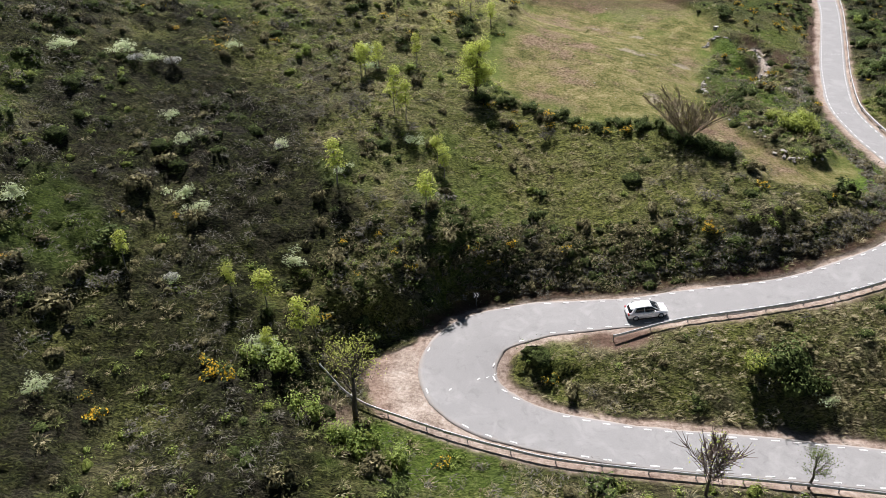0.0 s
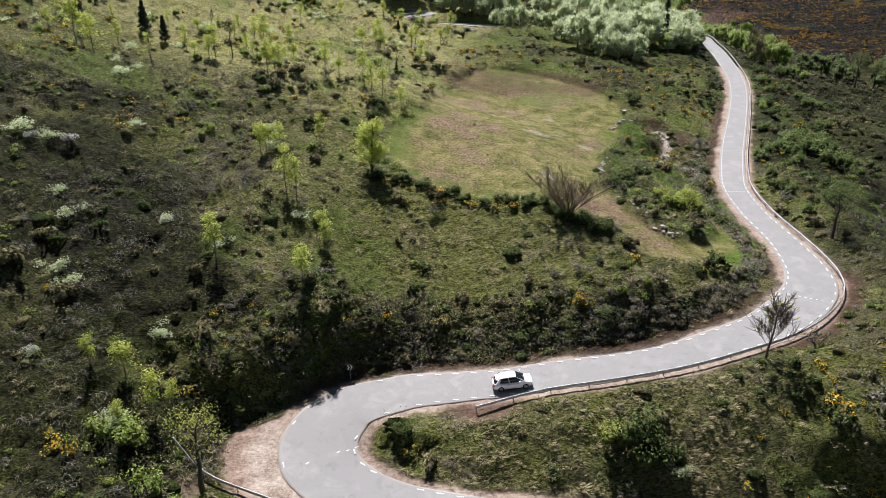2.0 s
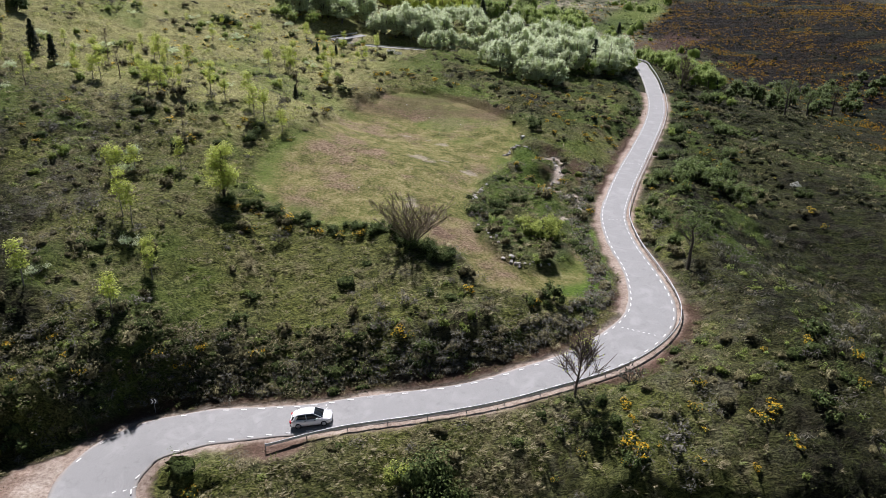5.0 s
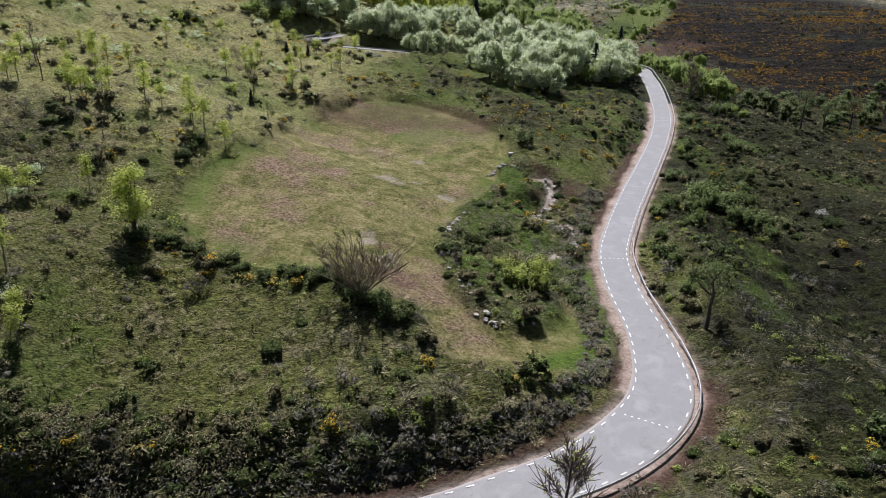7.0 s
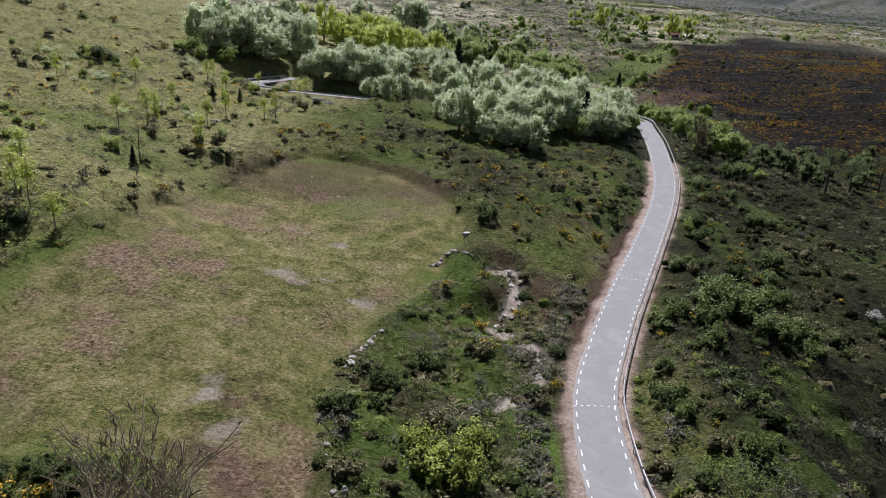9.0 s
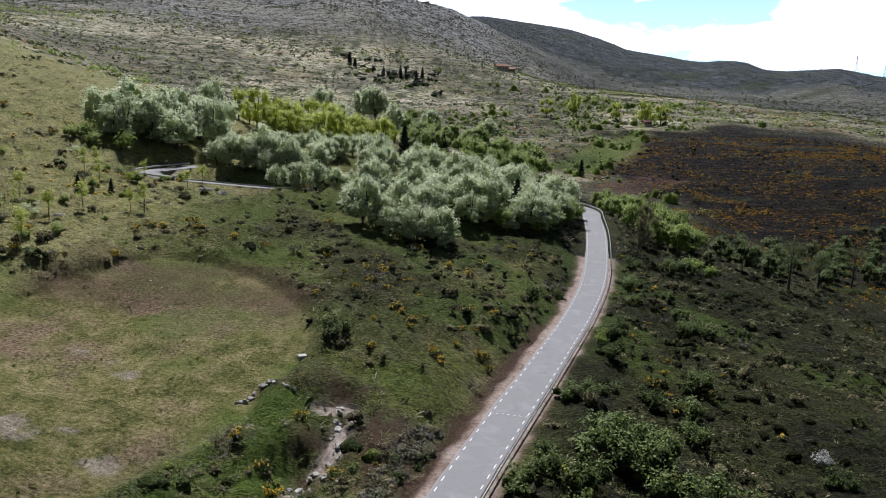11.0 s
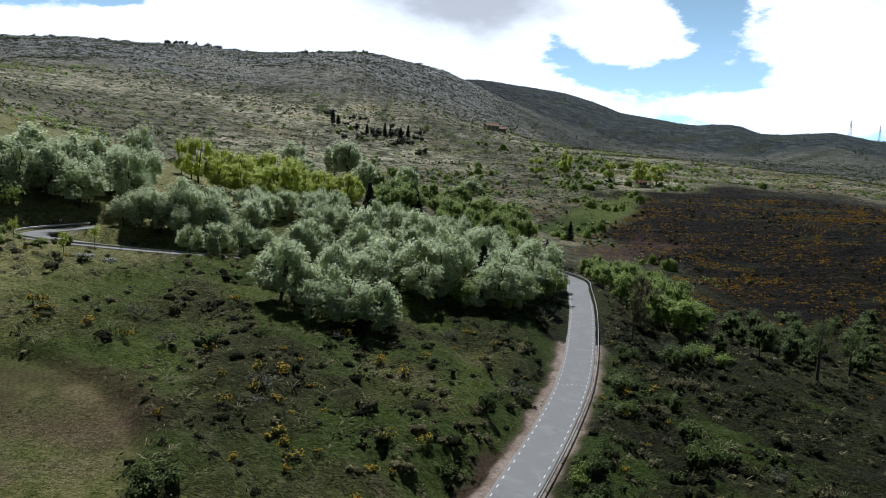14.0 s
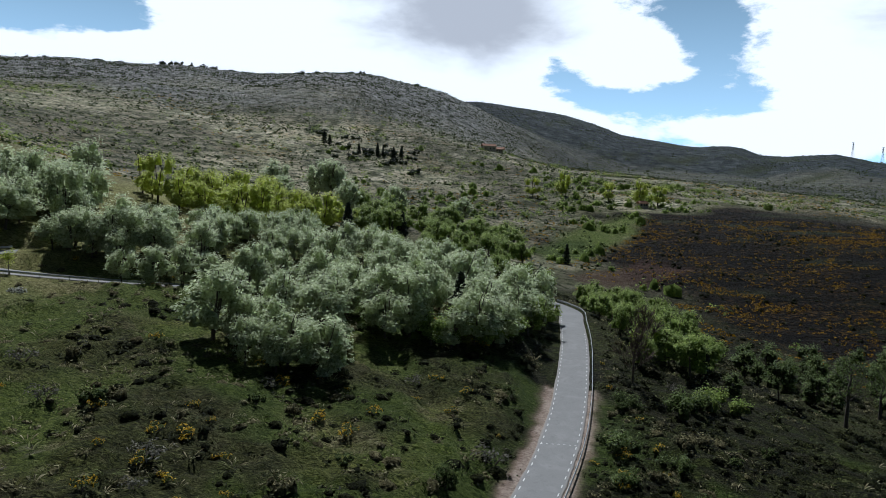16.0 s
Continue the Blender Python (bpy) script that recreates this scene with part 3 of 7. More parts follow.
def road_near(x, y):
    """Signed distance from the road's middle (right of the way uphill: plus), the road's height there and the step."""
    x, y = np.ravel(x), np.ravel(y)
    dist, high, idx = np.full(x.size, 99.0), np.zeros(x.size), np.zeros(x.size, int)
    for lo in range(0, x.size, 4000):
        px, py = x[lo:lo + 4000], y[lo:lo + 4000]
        keep = (px > -40) & (px < 240) & (py > -40) & (py < 310)
        if not keep.any():
            continue
        d2 = (px[keep][:, None] - ROAD[None, ::2, 0]) ** 2 + (py[keep][:, None] - ROAD[None, ::2, 1]) ** 2
        i = np.argmin(d2, 1) * 2
        sx, sy = px[keep] - ROAD[i, 0], py[keep] - ROAD[i, 1]
        side = sx * RIGHT[i, 0] + sy * RIGHT[i, 1]
        along = sx * TANGENT[i, 0] + sy * TANGENT[i, 1]
        j = np.clip(i + np.round(along / 0.6).astype(int), 0, len(ROAD) - 1)
        where = np.nonzero(keep)[0] + lo
        dist[where] = np.sign(side) * np.sqrt(np.min(d2, 1))
        near = np.abs(dist[where]) < 12
        dist[where] = np.where(near, np.sign(side) * np.maximum(np.abs(side), np.sqrt(np.maximum(np.min(d2, 1) - along ** 2, 0))), dist[where])
        high[where] = ROAD[j, 2]
        idx[where] = j
    return dist, high, idx


def half_width(i):
    """Half the tarred width along the way: wider through the two hairpins."""
    return ROAD[np.clip(i, 0, len(ROAD) - 1), 3]


BEND_S = ROAD_S[np.argmin((ROAD[:, 0] - 1.2) ** 2 + (ROAD[:, 1] - 56.8) ** 2)]


# outlines on the plan
FIELD = [(6.3, 118.5), (8.6, 124.1), (11.9, 132.1), (15.7, 146.9), (19.1, 161.6), (22.2, 168.1), (27.5, 176), (35.5, 175.3), (43.6, 171.8), (50.3, 164), (53.7, 158), (54.9, 149.4), (53.9, 144.5), (51.2, 136.4), (49, 129), (45.2, 124.4), (42.6, 116.7), (40.5, 107), (40, 98), (41, 93), (42.7, 88.7), (44.8, 85), (47.2, 84.5), (50.5, 86.8), (53.5, 91.6), (55.8, 100.2), (57, 108), (59.2, 109.2), (60.2, 104), (59.2, 95.4), (58.1, 85.5), (54.6, 79.3), (47.8, 78.6), (39.9, 79), (37.9, 82), (37.4, 86.5), (34.7, 88.2), (29.8, 90), (25.8, 92.6), (20.8, 93.2), (15.4, 95), (10.9, 98), (6.2, 106.8), (5.1, 111)]
HEATH = [(-44.8, 95.6), (-36.8, 107.2), (-20.8, 93.8), (-11.4, 76.2), (-8, 70), (-10, 63.3), (-20.7, 62), (-28.7, 65.8), (-34.4, 74.0), (-40.0, 84.7)]
GREEN_TONGUE = [(55.6, 108.9), (59.6, 109.8), (60.6, 104), (59.6, 95), (58.6, 87), (55.5, 80.5), (48, 79.5), (49, 81.5), (54, 85), (56, 91), (55.5, 100)]
FIELD_FOOT = [(6, 108), (12, 100.5), (19, 98), (25, 95.5), (32, 93), (37, 86), (33, 84), (28, 89), (20, 93.5), (12, 96), (5, 103)]
FIELD_CORNER = [(5.8, 120.5), (10.9, 130.7), (12, 128), (9, 117), (9.5, 107), (6.7, 107.7)]
GREEN_BANK = [(49, 139), (46, 126), (43, 117), (41, 104), (42, 92), (47, 87), (52, 92), (55, 104), (56, 112), (57, 122), (57, 136), (54, 146)]
MOOR_MEADOW = [(119, 371), (144, 425), (183, 476), (198, 481), (180, 432), (155, 391), (136, 366)]
MOOR_SOIL = [(129, 340), (166, 379), (183, 372), (164, 350), (137, 330)]
TERRACE_FIELD = [(89, 401), (125, 442), (125, 420), (101, 387)]
GRASSY = [(-14, 116), (4, 126), (5, 108), (12, 97), (26, 92), (36, 84), (40, 76), (24, 71), (8, 73), (-4, 76), (-8, 92)]
LEGS_BETWEEN = [(9, 52), (12, 58.5), (25, 59.5), (38, 60), (46, 61), (44, 52), (38, 48.5), (30, 48.5), (14, 50)]
LOWER_RAIL = [(-12.5, 53.8), (-9.4, 51.4), (-5, 49.2), (0.3, 46.9), (5.3, 45.2), (10.2, 44.0), (20, 42.9), (29.6, 42.1), (45, 40.5), (62, 38)]
GULLY = [(57.5, 137), (60.6, 136.9), (59.5, 131.1), (58, 128), (56.2, 126.7), (58.5, 122.6), (60.6, 119.5), (61, 117.6), (58.8, 111.9), (55.6, 108.1)]
SCREE = [(55.5, 128), (58, 141), (64, 141), (68, 132), (65, 122), (61.5, 119), (57.5, 124)]


def outline(x, y, poly, soft):
    """1 inside the outline, 0 outside, with an edge as soft as that many metres."""
    p = np.array(poly, float)
    out = np.zeros(x.shape)
    m = 3 * soft
    k = (x > p[:, 0].min() - m) & (x < p[:, 0].max() + m) & (y > p[:, 1].min() - m) & (y < p[:, 1].max() + m)
    if not k.any():
        return out
    px, py = x[k], y[k]
    inside, near = np.zeros(px.shape, bool), np.full(px.shape, 1e9)
    for a, b in zip(p, np.roll(p, -1, 0)):
        cross = (a[1] > py) != (b[1] > py)
        with np.errstate(divide="ignore", invalid="ignore"):
            inside ^= cross & (px < (b[0] - a[0]) * (py - a[1]) / (b[1] - a[1]) + a[0])
        ab = b - a
        u = np.clip(((px - a[0]) * ab[0] + (py - a[1]) * ab[1]) / (ab @ ab), 0, 1)
        near = np.minimum(near, np.hypot(px - a[0] - u * ab[0], py - a[1] - u * ab[1]))
    out[k] = smooth(-soft, soft, np.where(inside, near, -near))
    return out


def along(x, y, line, wide):
    """1 on the line, falling to 0 at that distance from it."""
    p = np.array(line, float)
    near = np.full(x.shape, 1e9)
    for a, b in zip(p[:-1], p[1:]):
        ab = b - a
        u = np.clip(((x - a[0]) * ab[0] + (y - a[1]) * ab[1]) / (ab @ ab), 0, 1)
        near = np.minimum(near, np.hypot(x - a[0] - u * ab[0], y - a[1] - u * ab[1]))
    return smooth(wide, wide * 0.25, near)


def meadow_mask(x, y):
    wob = (rough(x, y, 5, 31) - 0.5) * 2.4
    return outline(x + wob, y - wob, FIELD, 1.2)


def grass_mask(x, y, wob):
    """Slopes of tussock grass rather than brush."""
    upper = 0.95 * smooth(18, 4, x + wob) * smooth(100, 118, y + wob) * smooth(0.24, 0.4, rough(x, y, 16, 66))
    return np.maximum.reduce([outline(x + wob, y + wob, GRASSY, 3), 0.75 * outline(x + wob / 3, y + wob / 3, LEGS_BETWEEN, 1.5), upper])


def cover(x, y):
    """Where dark heath and where taller brush grows; heath also darkens slopes under cloud shadow."""
    wob = (rough(x, y, 6, 41) - 0.5) * 6
    # The right slope's heath also carries its cloud shadow in the colour.
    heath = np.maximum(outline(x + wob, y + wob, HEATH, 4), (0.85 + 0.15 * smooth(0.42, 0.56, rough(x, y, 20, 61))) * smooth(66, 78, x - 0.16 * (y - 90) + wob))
    # Heath colour over the upper slope stands for cloud shadow on its grass.
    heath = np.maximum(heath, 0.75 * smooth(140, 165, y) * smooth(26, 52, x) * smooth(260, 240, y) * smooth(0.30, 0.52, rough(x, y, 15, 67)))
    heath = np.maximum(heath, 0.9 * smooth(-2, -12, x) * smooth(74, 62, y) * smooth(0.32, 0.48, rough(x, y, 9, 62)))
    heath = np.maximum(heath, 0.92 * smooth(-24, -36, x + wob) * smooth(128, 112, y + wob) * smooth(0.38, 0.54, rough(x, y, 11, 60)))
    brush = smooth(0.40, 0.56, rough(x, y, 9, 131)) * (1 - 0.75 * grass_mask(x, y, wob))
    return heath, brush


def between_legs(x, y):
    """The even slope from the lower leg of the hairpin up to the upper one: how far it holds, its height and the way up it."""
    lo = ROAD[(ROAD_S < BEND_S - 8) & (ROAD[:, 0] < 90)]
    hi = ROAD[(ROAD_S > BEND_S + 9) & (ROAD_S < BEND_S + 64)]
    lo = lo[np.argsort(lo[:, 0])]
    y0, y1 = (np.interp(x, k[:, 0], k[:, 1]) for k in (lo, hi))
    z0, z1 = (np.interp(x, k[:, 0], k[:, 2]) for k in (lo, hi))
    w0, w1 = (np.interp(x, k[:, 0], k[:, 3]) for k in (lo, hi))
    u = (y - y0 - w0 - 1.3) / np.maximum(y1 - w1 - 1.9 - y0 - w0 - 1.3, 1)
    hold = smooth(11, 15, x) * smooth(54, 44, x) * (u > 0) * (u < 1)
    u = np.clip(u, 0, 1)
    return hold, z0 + (z1 - z0) * (0.7 * u + 0.3 * smooth(0, 1, u)), u


def ground_height(x, y):
    shape = np.shape(x)
    x, y = np.ravel(np.asarray(x, float)), np.ravel(np.asarray(y, float))
    z = landform(x, y)
    d, zr, i = road_near(x, y)
    heath, brush = cover(x, y)
    dome, _ = cushions(x, y, 1.55, 301)
    soft_ = smooth(320, 240, y) * smooth(2.0, 3.5, np.abs(d) - half_width(i))
    matted = tangle(x, y, 1.25, 311)
    grown = (dome * (0.08 + 0.55 * np.maximum(0.7 * heath, brush)) + 0.55 * matted + 0.95 * np.maximum(heath, 0.4 * brush) * tangle(x, y, 2.2, 321)) * soft_
    lumps = grown / 0.9 + (rough(x, y, 3.4, 11) - 0.5) * 1.2 * (1 - 0.35 * outline(x, y, GRASSY, 3)) + (rough(x, y, 14, 21) - 0.5) * 1.6
    z = z + lumps * (1 - 0.93 * meadow_mask(x, y))
    z = z - 1.3 * along(x, y, GULLY, 4.0)
    w = half_width(i)
    ad = np.abs(d)
    up = z > zr
    bank = (d < 0) * smooth(BEND_S + 7, BEND_S + 12, ROAD_S[i]) * smooth(BEND_S + 150, BEND_S + 120, ROAD_S[i]) * (0.35 + 0.8 * rough(x, y, 6, 91))
    z = np.maximum(z, zr + bank * smooth(w + 11, w + 5, ad) + 0 * z) * (bank > 0.01) + z * (bank <= 0.01)
    up = z > zr
    apron = 4.6 * np.exp(-((ROAD_S[i] - BEND_S + 3) / 12.0) ** 2) * (d < 0) * smooth(63.5, 59.5, y)
    blend = np.where(up, smooth(w + 1.1 + 0.8 * rough(x, y, 2.5, 92) + apron, w + 7.0 + 1.4 * apron, ad), smooth(w + 1.9, w + 8.0, ad))
    z = np.where(ad < 60, zr + (z - zr) * blend - 0.10 * smooth(w + 0.5, w + 0.1, ad), z)
    hold, slope, u = between_legs(x, y)
    z = z * (1 - hold) + hold * (slope - 0.10 + 2.8 * u * (1 - u) * lumps)
    return z.reshape(shape)


def zones(x, y):
    """What grows or lies where: soft masks over the plan."""
    x, y = np.ravel(x), np.ravel(y)
    d, zr, i = road_near(x, y)
    w, ad = half_width(i), np.abs(d)
    wob = (rough(x, y, 6, 41) - 0.5) * 6
    edge = (rough(x, y, 2.2, 51) - 0.5)
    r = np.hypot(x - VALLEY[0], y - VALLEY[1])
    z = landform(x, y)
    q = {"meadow": meadow_mask(x, y)}
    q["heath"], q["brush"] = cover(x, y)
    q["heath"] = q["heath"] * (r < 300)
    q["brush"] = q["brush"] * smooth(165, 125, y)
    q["tint"] = cushions(x, y, 1.55, 301)[1]
    q["lush"] = np.maximum.reduce([outline(x, y, GREEN_TONGUE, 1.0), outline(x + wob / 2, y + wob / 3, FIELD_FOOT, 2.6) * 0.6 * smooth(0.3, 0.55, rough(x, y, 4, 85)), 0.75 * outline(x + wob / 2, y, FIELD_CORNER, 2.2),
                                   0.9 * outline(x + wob / 2, y + wob / 2, GREEN_BANK, 3.0) * smooth(0.24, 0.5, rough(x, y, 5, 63)), 0.5 * smooth(0.64, 0.78, rough(x, y, 13, 64)) * (y < 260)])
    q["lush"] = np.maximum(q["lush"], smooth(9, 4, np.hypot(x + 5, (y - 45) * 1.5)) * smooth(0.35, 0.5, rough(x, y, 4, 65)))
    q["lush"] = np.maximum(q["lush"], 0.5 * smooth(0.42, 0.58, rough(x, y, 15, 59)) * smooth(145, 162, y) * smooth(240, 225, y) * smooth(14, 34, x) * smooth(118, 100, x))
    q["lush"] = q["lush"] * (1 - 0.8 * outline(x, y, LEGS_BETWEEN, 2))
    q["grassy"] = grass_mask(x, y, wob)
    q["pale"] = smooth(108, 134, y + wob + 0.7 * np.minimum(x + 8, 0) * smooth(190, 150, y)) * smooth(34, 12, x + wob - 0.1 * (y - 150)) * (1 - q["heath"])
    top_edge = smooth(540, 480, y + (rough(x, y, 55, 69) - 0.5) * 150 - 0.12 * (x - 150))
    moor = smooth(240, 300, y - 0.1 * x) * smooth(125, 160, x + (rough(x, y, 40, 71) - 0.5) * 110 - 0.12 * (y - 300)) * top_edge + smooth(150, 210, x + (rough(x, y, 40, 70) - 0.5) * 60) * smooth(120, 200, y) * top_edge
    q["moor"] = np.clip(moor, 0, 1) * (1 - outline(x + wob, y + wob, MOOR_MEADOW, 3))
    q["far"] = smooth(300, 380, y) * (1 - q["moor"]) * (1 - outline(x + wob, y, MOOR_MEADOW, 3)) * (1 - outline(x, y, TERRACE_FIELD, 3))
    q["far"] = np.maximum(q["far"], smooth(430, 520, r))
    q["lush"] = np.maximum.reduce([q["lush"], 0.5 * outline(x + wob, y + wob, MOOR_MEADOW, 3), 0.5 * outline(x, y, TERRACE_FIELD, 3)])
    bearing = np.degrees(np.arctan2(x - VALLEY[0], y - VALLEY[1]))
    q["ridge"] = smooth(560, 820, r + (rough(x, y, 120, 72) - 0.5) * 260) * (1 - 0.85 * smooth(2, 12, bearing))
    # Distance, and bearing to the right, bring in the haze-coloured ridge.
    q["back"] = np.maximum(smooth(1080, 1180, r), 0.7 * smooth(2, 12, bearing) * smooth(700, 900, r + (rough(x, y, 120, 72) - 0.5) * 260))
    terrace = np.abs(((z + 5 * rough(x, y, 90, 73)) / 4.6) % 1 - 0.5) * 2
    q["hedge"] = smooth(0.80, 0.95, terrace) * q["far"] * (1 - q["ridge"]) * smooth(0.36, 0.46, rough(x, y, 45, 74)) * 0.95
    q["hedge"] = np.maximum(q["hedge"], 0.9 * smooth(0.74, 0.92, terrace) * q["moor"] * smooth(0.40, 0.5, rough(x, y, 50, 68)))
    bend = np.exp(-((ROAD_S[i] - BEND_S + 3) / 12.0) ** 2)
    left, right_ = d < 0, d > 0
    shoulder = np.where(left, 1.5 + 1.2 * smooth(60, 70, x) * smooth(125, 100, y), 1.3 + 0.6 * (rough(x, y, 3, 75) - 0.5)) + np.where(left, 4.0 * bend * smooth(60.5, 57.5, y), 0)
    shoulder = np.where(left & (ROAD_S[i] > BEND_S + 7) & (ROAD_S[i] < BEND_S + 66), 0.7, shoulder)
    q["soil"] = smooth(w + shoulder + 0.9, w + shoulder - 0.5, ad + edge * 1.4) * (ROAD_S[i] < 420)
    rail_ = np.array(LOWER_RAIL)
    inside = np.where((x > -12.5) & (x < 62), smooth(-1.1, -0.3, y + edge - np.interp(x, rail_[:, 0], rail_[:, 1])), 1.0)
    q["soil"] = q["soil"] * inside
    q["lush"] = np.maximum(q["lush"], 0.8 * (1 - inside) * smooth(9, 3, np.abs(x)) * smooth(38, 42, y))
    q["soil"] = np.maximum(q["soil"], 0.85 * smooth(2.6, 1.0, np.hypot((x - 17.5) / 2.2, y - 58.2) + edge))
    q["soil"] = np.maximum(q["soil"], 0.7 * smooth(3.0, 1.2, np.hypot(x + 10.5, y - 49) + edge * 2))
    up = z > zr + 0.3
    q["red"] = np.where(up & (y < 170) & (ROAD_S[i] > BEND_S + 3), 0.85 * smooth(w + 3.8, w + 2.2, ad + edge * 2) * smooth(w + 0.6, w + 1.2, ad + edge), 0) * (0.4 + 0.6 * smooth(0.35, 0.55, rough(x, y, 7, 76)))
    q["red"] = np.maximum(q["red"], 0.7 * smooth(4.5, 2, np.hypot(x - 34, (y - 97) / 2.5) + edge * 4) * smooth(0.4, 0.6, rough(x, y, 2.2, 77)))
    q["red"] = np.maximum(q["red"], 0.55 * outline(x + wob / 2, y + wob / 2, [(16, 157), (20, 173), (48, 174), (54, 163), (52, 155), (42, 159), (30, 158)], 2.5) * (0.62 + 0.38 * smooth(0.35, 0.55, rough(x, y, 6, 79))))
    q["red"] = np.maximum.reduce([q["red"], 0.7 * outline(x + wob, y + wob, MOOR_SOIL, 3), 0.75 * smooth(2.4, 1.2, np.hypot((x - 17.5) / 2.2, y - 58.4) + edge)])
    q["red"] = np.maximum(q["red"], 0.8 * outline(x + wob / 2, y + wob / 2, SCREE, 2.0) * smooth(0.42, 0.56, rough(x, y, 3.0, 83)))
    grit = 0.95 * along(x, y, GULLY, 1.5) * smooth(0.36, 0.46, rough(x, y, 2.6, 78))
    for bx, by, rx, ry in ((32.5, 126, 2.6, 1.6), (41.7, 124, 1.6, 1.2), (37.3, 139.8, 1.5, 0.9), (30.2, 145, 1.2, 0.8), (51, 173, 1.2, 0.7), (13.5, 228.6, 3.4, 2.0), (36.7, 127.3, 0.9, 0.5), (34.4, 142.4, 0.9, 0.5), (31, 102.2, 1.0, 2.2), (33.5, 97.6, 1.0, 1.6)):
        grit = np.maximum(grit, 0.65 * smooth(1.15, 0.55, np.hypot((x - bx) / rx, (y - by) / ry) + (rough(x, y, 1.3, 84) - 0.5) * 2.2))
    hairpin = bend * smooth(60.5, 57.5, y) * np.where(left, smooth(w - 0.2, w + 0.6, ad) * smooth(w + 4.4, w + 2.4, ad + edge * 2), 0)
    q["grit"] = np.maximum.reduce([grit, 0.92 * hairpin * inside, 0.55 * inside * smooth(w + 1.5, w + 0.6, ad + edge) * (ROAD_S[i] < 420)])
    return q, d, w


# ---------------------------------------------------------------- mesh helpers
def mesh_of(name, verts, faces, material, smooth_=False, second=None, which=None):
    """A mesh from arrays of corners and of faces with three or four corners each."""
    verts, faces = np.asarray(verts, np.float32), np.asarray(faces, np.int32)
    me = bpy.data.meshes.new(name)
    n, k = faces.shape
    me.vertices.add(len(verts)), me.loops.add(n * k), me.polygons.add(n)
    me.vertices.foreach_set("co", verts.ravel())
    me.loops.foreach_set("vertex_index", faces.ravel())
    me.polygons.foreach_set("loop_start", np.arange(0, n * k, k, dtype=np.int32))
    me.polygons.foreach_set("use_smooth", np.full(n, smooth_))
    me.update(calc_edges=True)
    me.validate()
    me.materials.append(material)
    if second is not None:
        me.materials.append(second)
        me.polygons.foreach_set("material_index", np.asarray(which, np.int32))
    return me


def thing(name, me, label, category, group="", kind=""):
    return tagged(new(name, me), label, category, group, kind)


def child(name, me, parent, label=""):
    ob = new(name, me)
    ob.parent = parent
    if label:
        ob["label"] = label
    return ob


def part(name, bm, material, parent, label=""):
    """Links a bmesh as one mesh under a thing or a part."""
    me = bpy.data.meshes.new(name)
    bm.to_mesh(me)
    bm.free()
    me.materials.append(material)
    return child(name, me, parent, label)


def stack(pieces):
    """Joins (verts, faces) pairs."""
    vs, fs, n = [], [], 0
    for v, f in pieces:
        vs.append(np.asarray(v, float)), fs.append(np.asarray(f, int) + n)
        n += len(v)
    return np.vstack(vs), np.vstack(fs)


def tube(path, radii, sides=5):
    """A tapered limb along a path."""
    path = np.asarray(path, float)
    t = np.gradient(path, axis=0)
    t /= np.linalg.norm(t, axis=1)[:, None] + 1e-9
    ref = np.where(np.abs(t[:, 2:3]) > 0.9, [[1.0, 0, 0]], [[0, 0, 1.0]])
    a = np.cross(t, ref)
    a /= np.linalg.norm(a, axis=1)[:, None] + 1e-9
    b = np.cross(t, a)
    u = np.linspace(0, 2 * np.pi, sides, endpoint=False)
    v = (path[:, None] + np.asarray(radii)[:, None, None] * (np.cos(u)[None, :, None] * a[:, None] + np.sin(u)[None, :, None] * b[:, None])).reshape(-1, 3)
    f = []
    for i in range(len(path) - 1):
        for j in range(sides):
            k = (j + 1) % sides
            f.append((i * sides + j, i * sides + k, (i + 1) * sides + k, (i + 1) * sides + j))
    return v, np.array(f)


def box(lo, hi):
    v = np.array([(x, y, z) for x in (lo[0], hi[0]) for y in (lo[1], hi[1]) for z in (lo[2], hi[2])], float)
    return v, np.array([(0, 1, 3, 2), (4, 6, 7, 5), (0, 4, 5, 1), (2, 3, 7, 6), (0, 2, 6, 4), (1, 5, 7, 3)])


def sprays(rng, at, long_, wide, out, loose=0.5, lift=0.6):
    """A small leaf or leafy twig at each place: a folded diamond that lies on the plant's outline and faces outwards."""
    n = len(at)
    up = out / (np.linalg.norm(out, axis=1)[:, None] + 1e-9) + rng.normal(size=(n, 3)) * loose
    up[:, 2] += lift
    up /= np.linalg.norm(up, axis=1)[:, None] + 1e-9
    a = np.cross(up, rng.normal(size=(n, 3)))
    a /= np.linalg.norm(a, axis=1)[:, None] + 1e-9
    b = np.cross(up, a)
    l = (long_ * rng.uniform(0.6, 1.3, n))[:, None]
    w = (wide * rng.uniform(0.6, 1.3, n))[:, None]
    sag = up * w * -0.3
    v = np.stack([at - a * l * 0.5, at + b * w * 0.5 + sag, at + a * l * 0.5, at - b * w * 0.5 + sag], 1).reshape(-1, 3)
    return v, np.arange(4 * n).reshape(n, 4)


# ---------------------------------------------------------------- ground
def steps(lo, hi, near_lo, near_hi, fine, grow):
    """Grid lines, close together between near_lo and near_hi, ever wider beyond."""
    mid = list(np.arange(near_lo, near_hi, fine))
    a, s = [near_lo], fine
    while a[-1] > lo:
        s *= grow
        a.append(a[-1] - s)
    b, s = [near_hi], fine
    while b[-1] < hi:
        s *= grow
        b.append(b[-1] + s)
    return np.array(a[:0:-1] + mid + b)


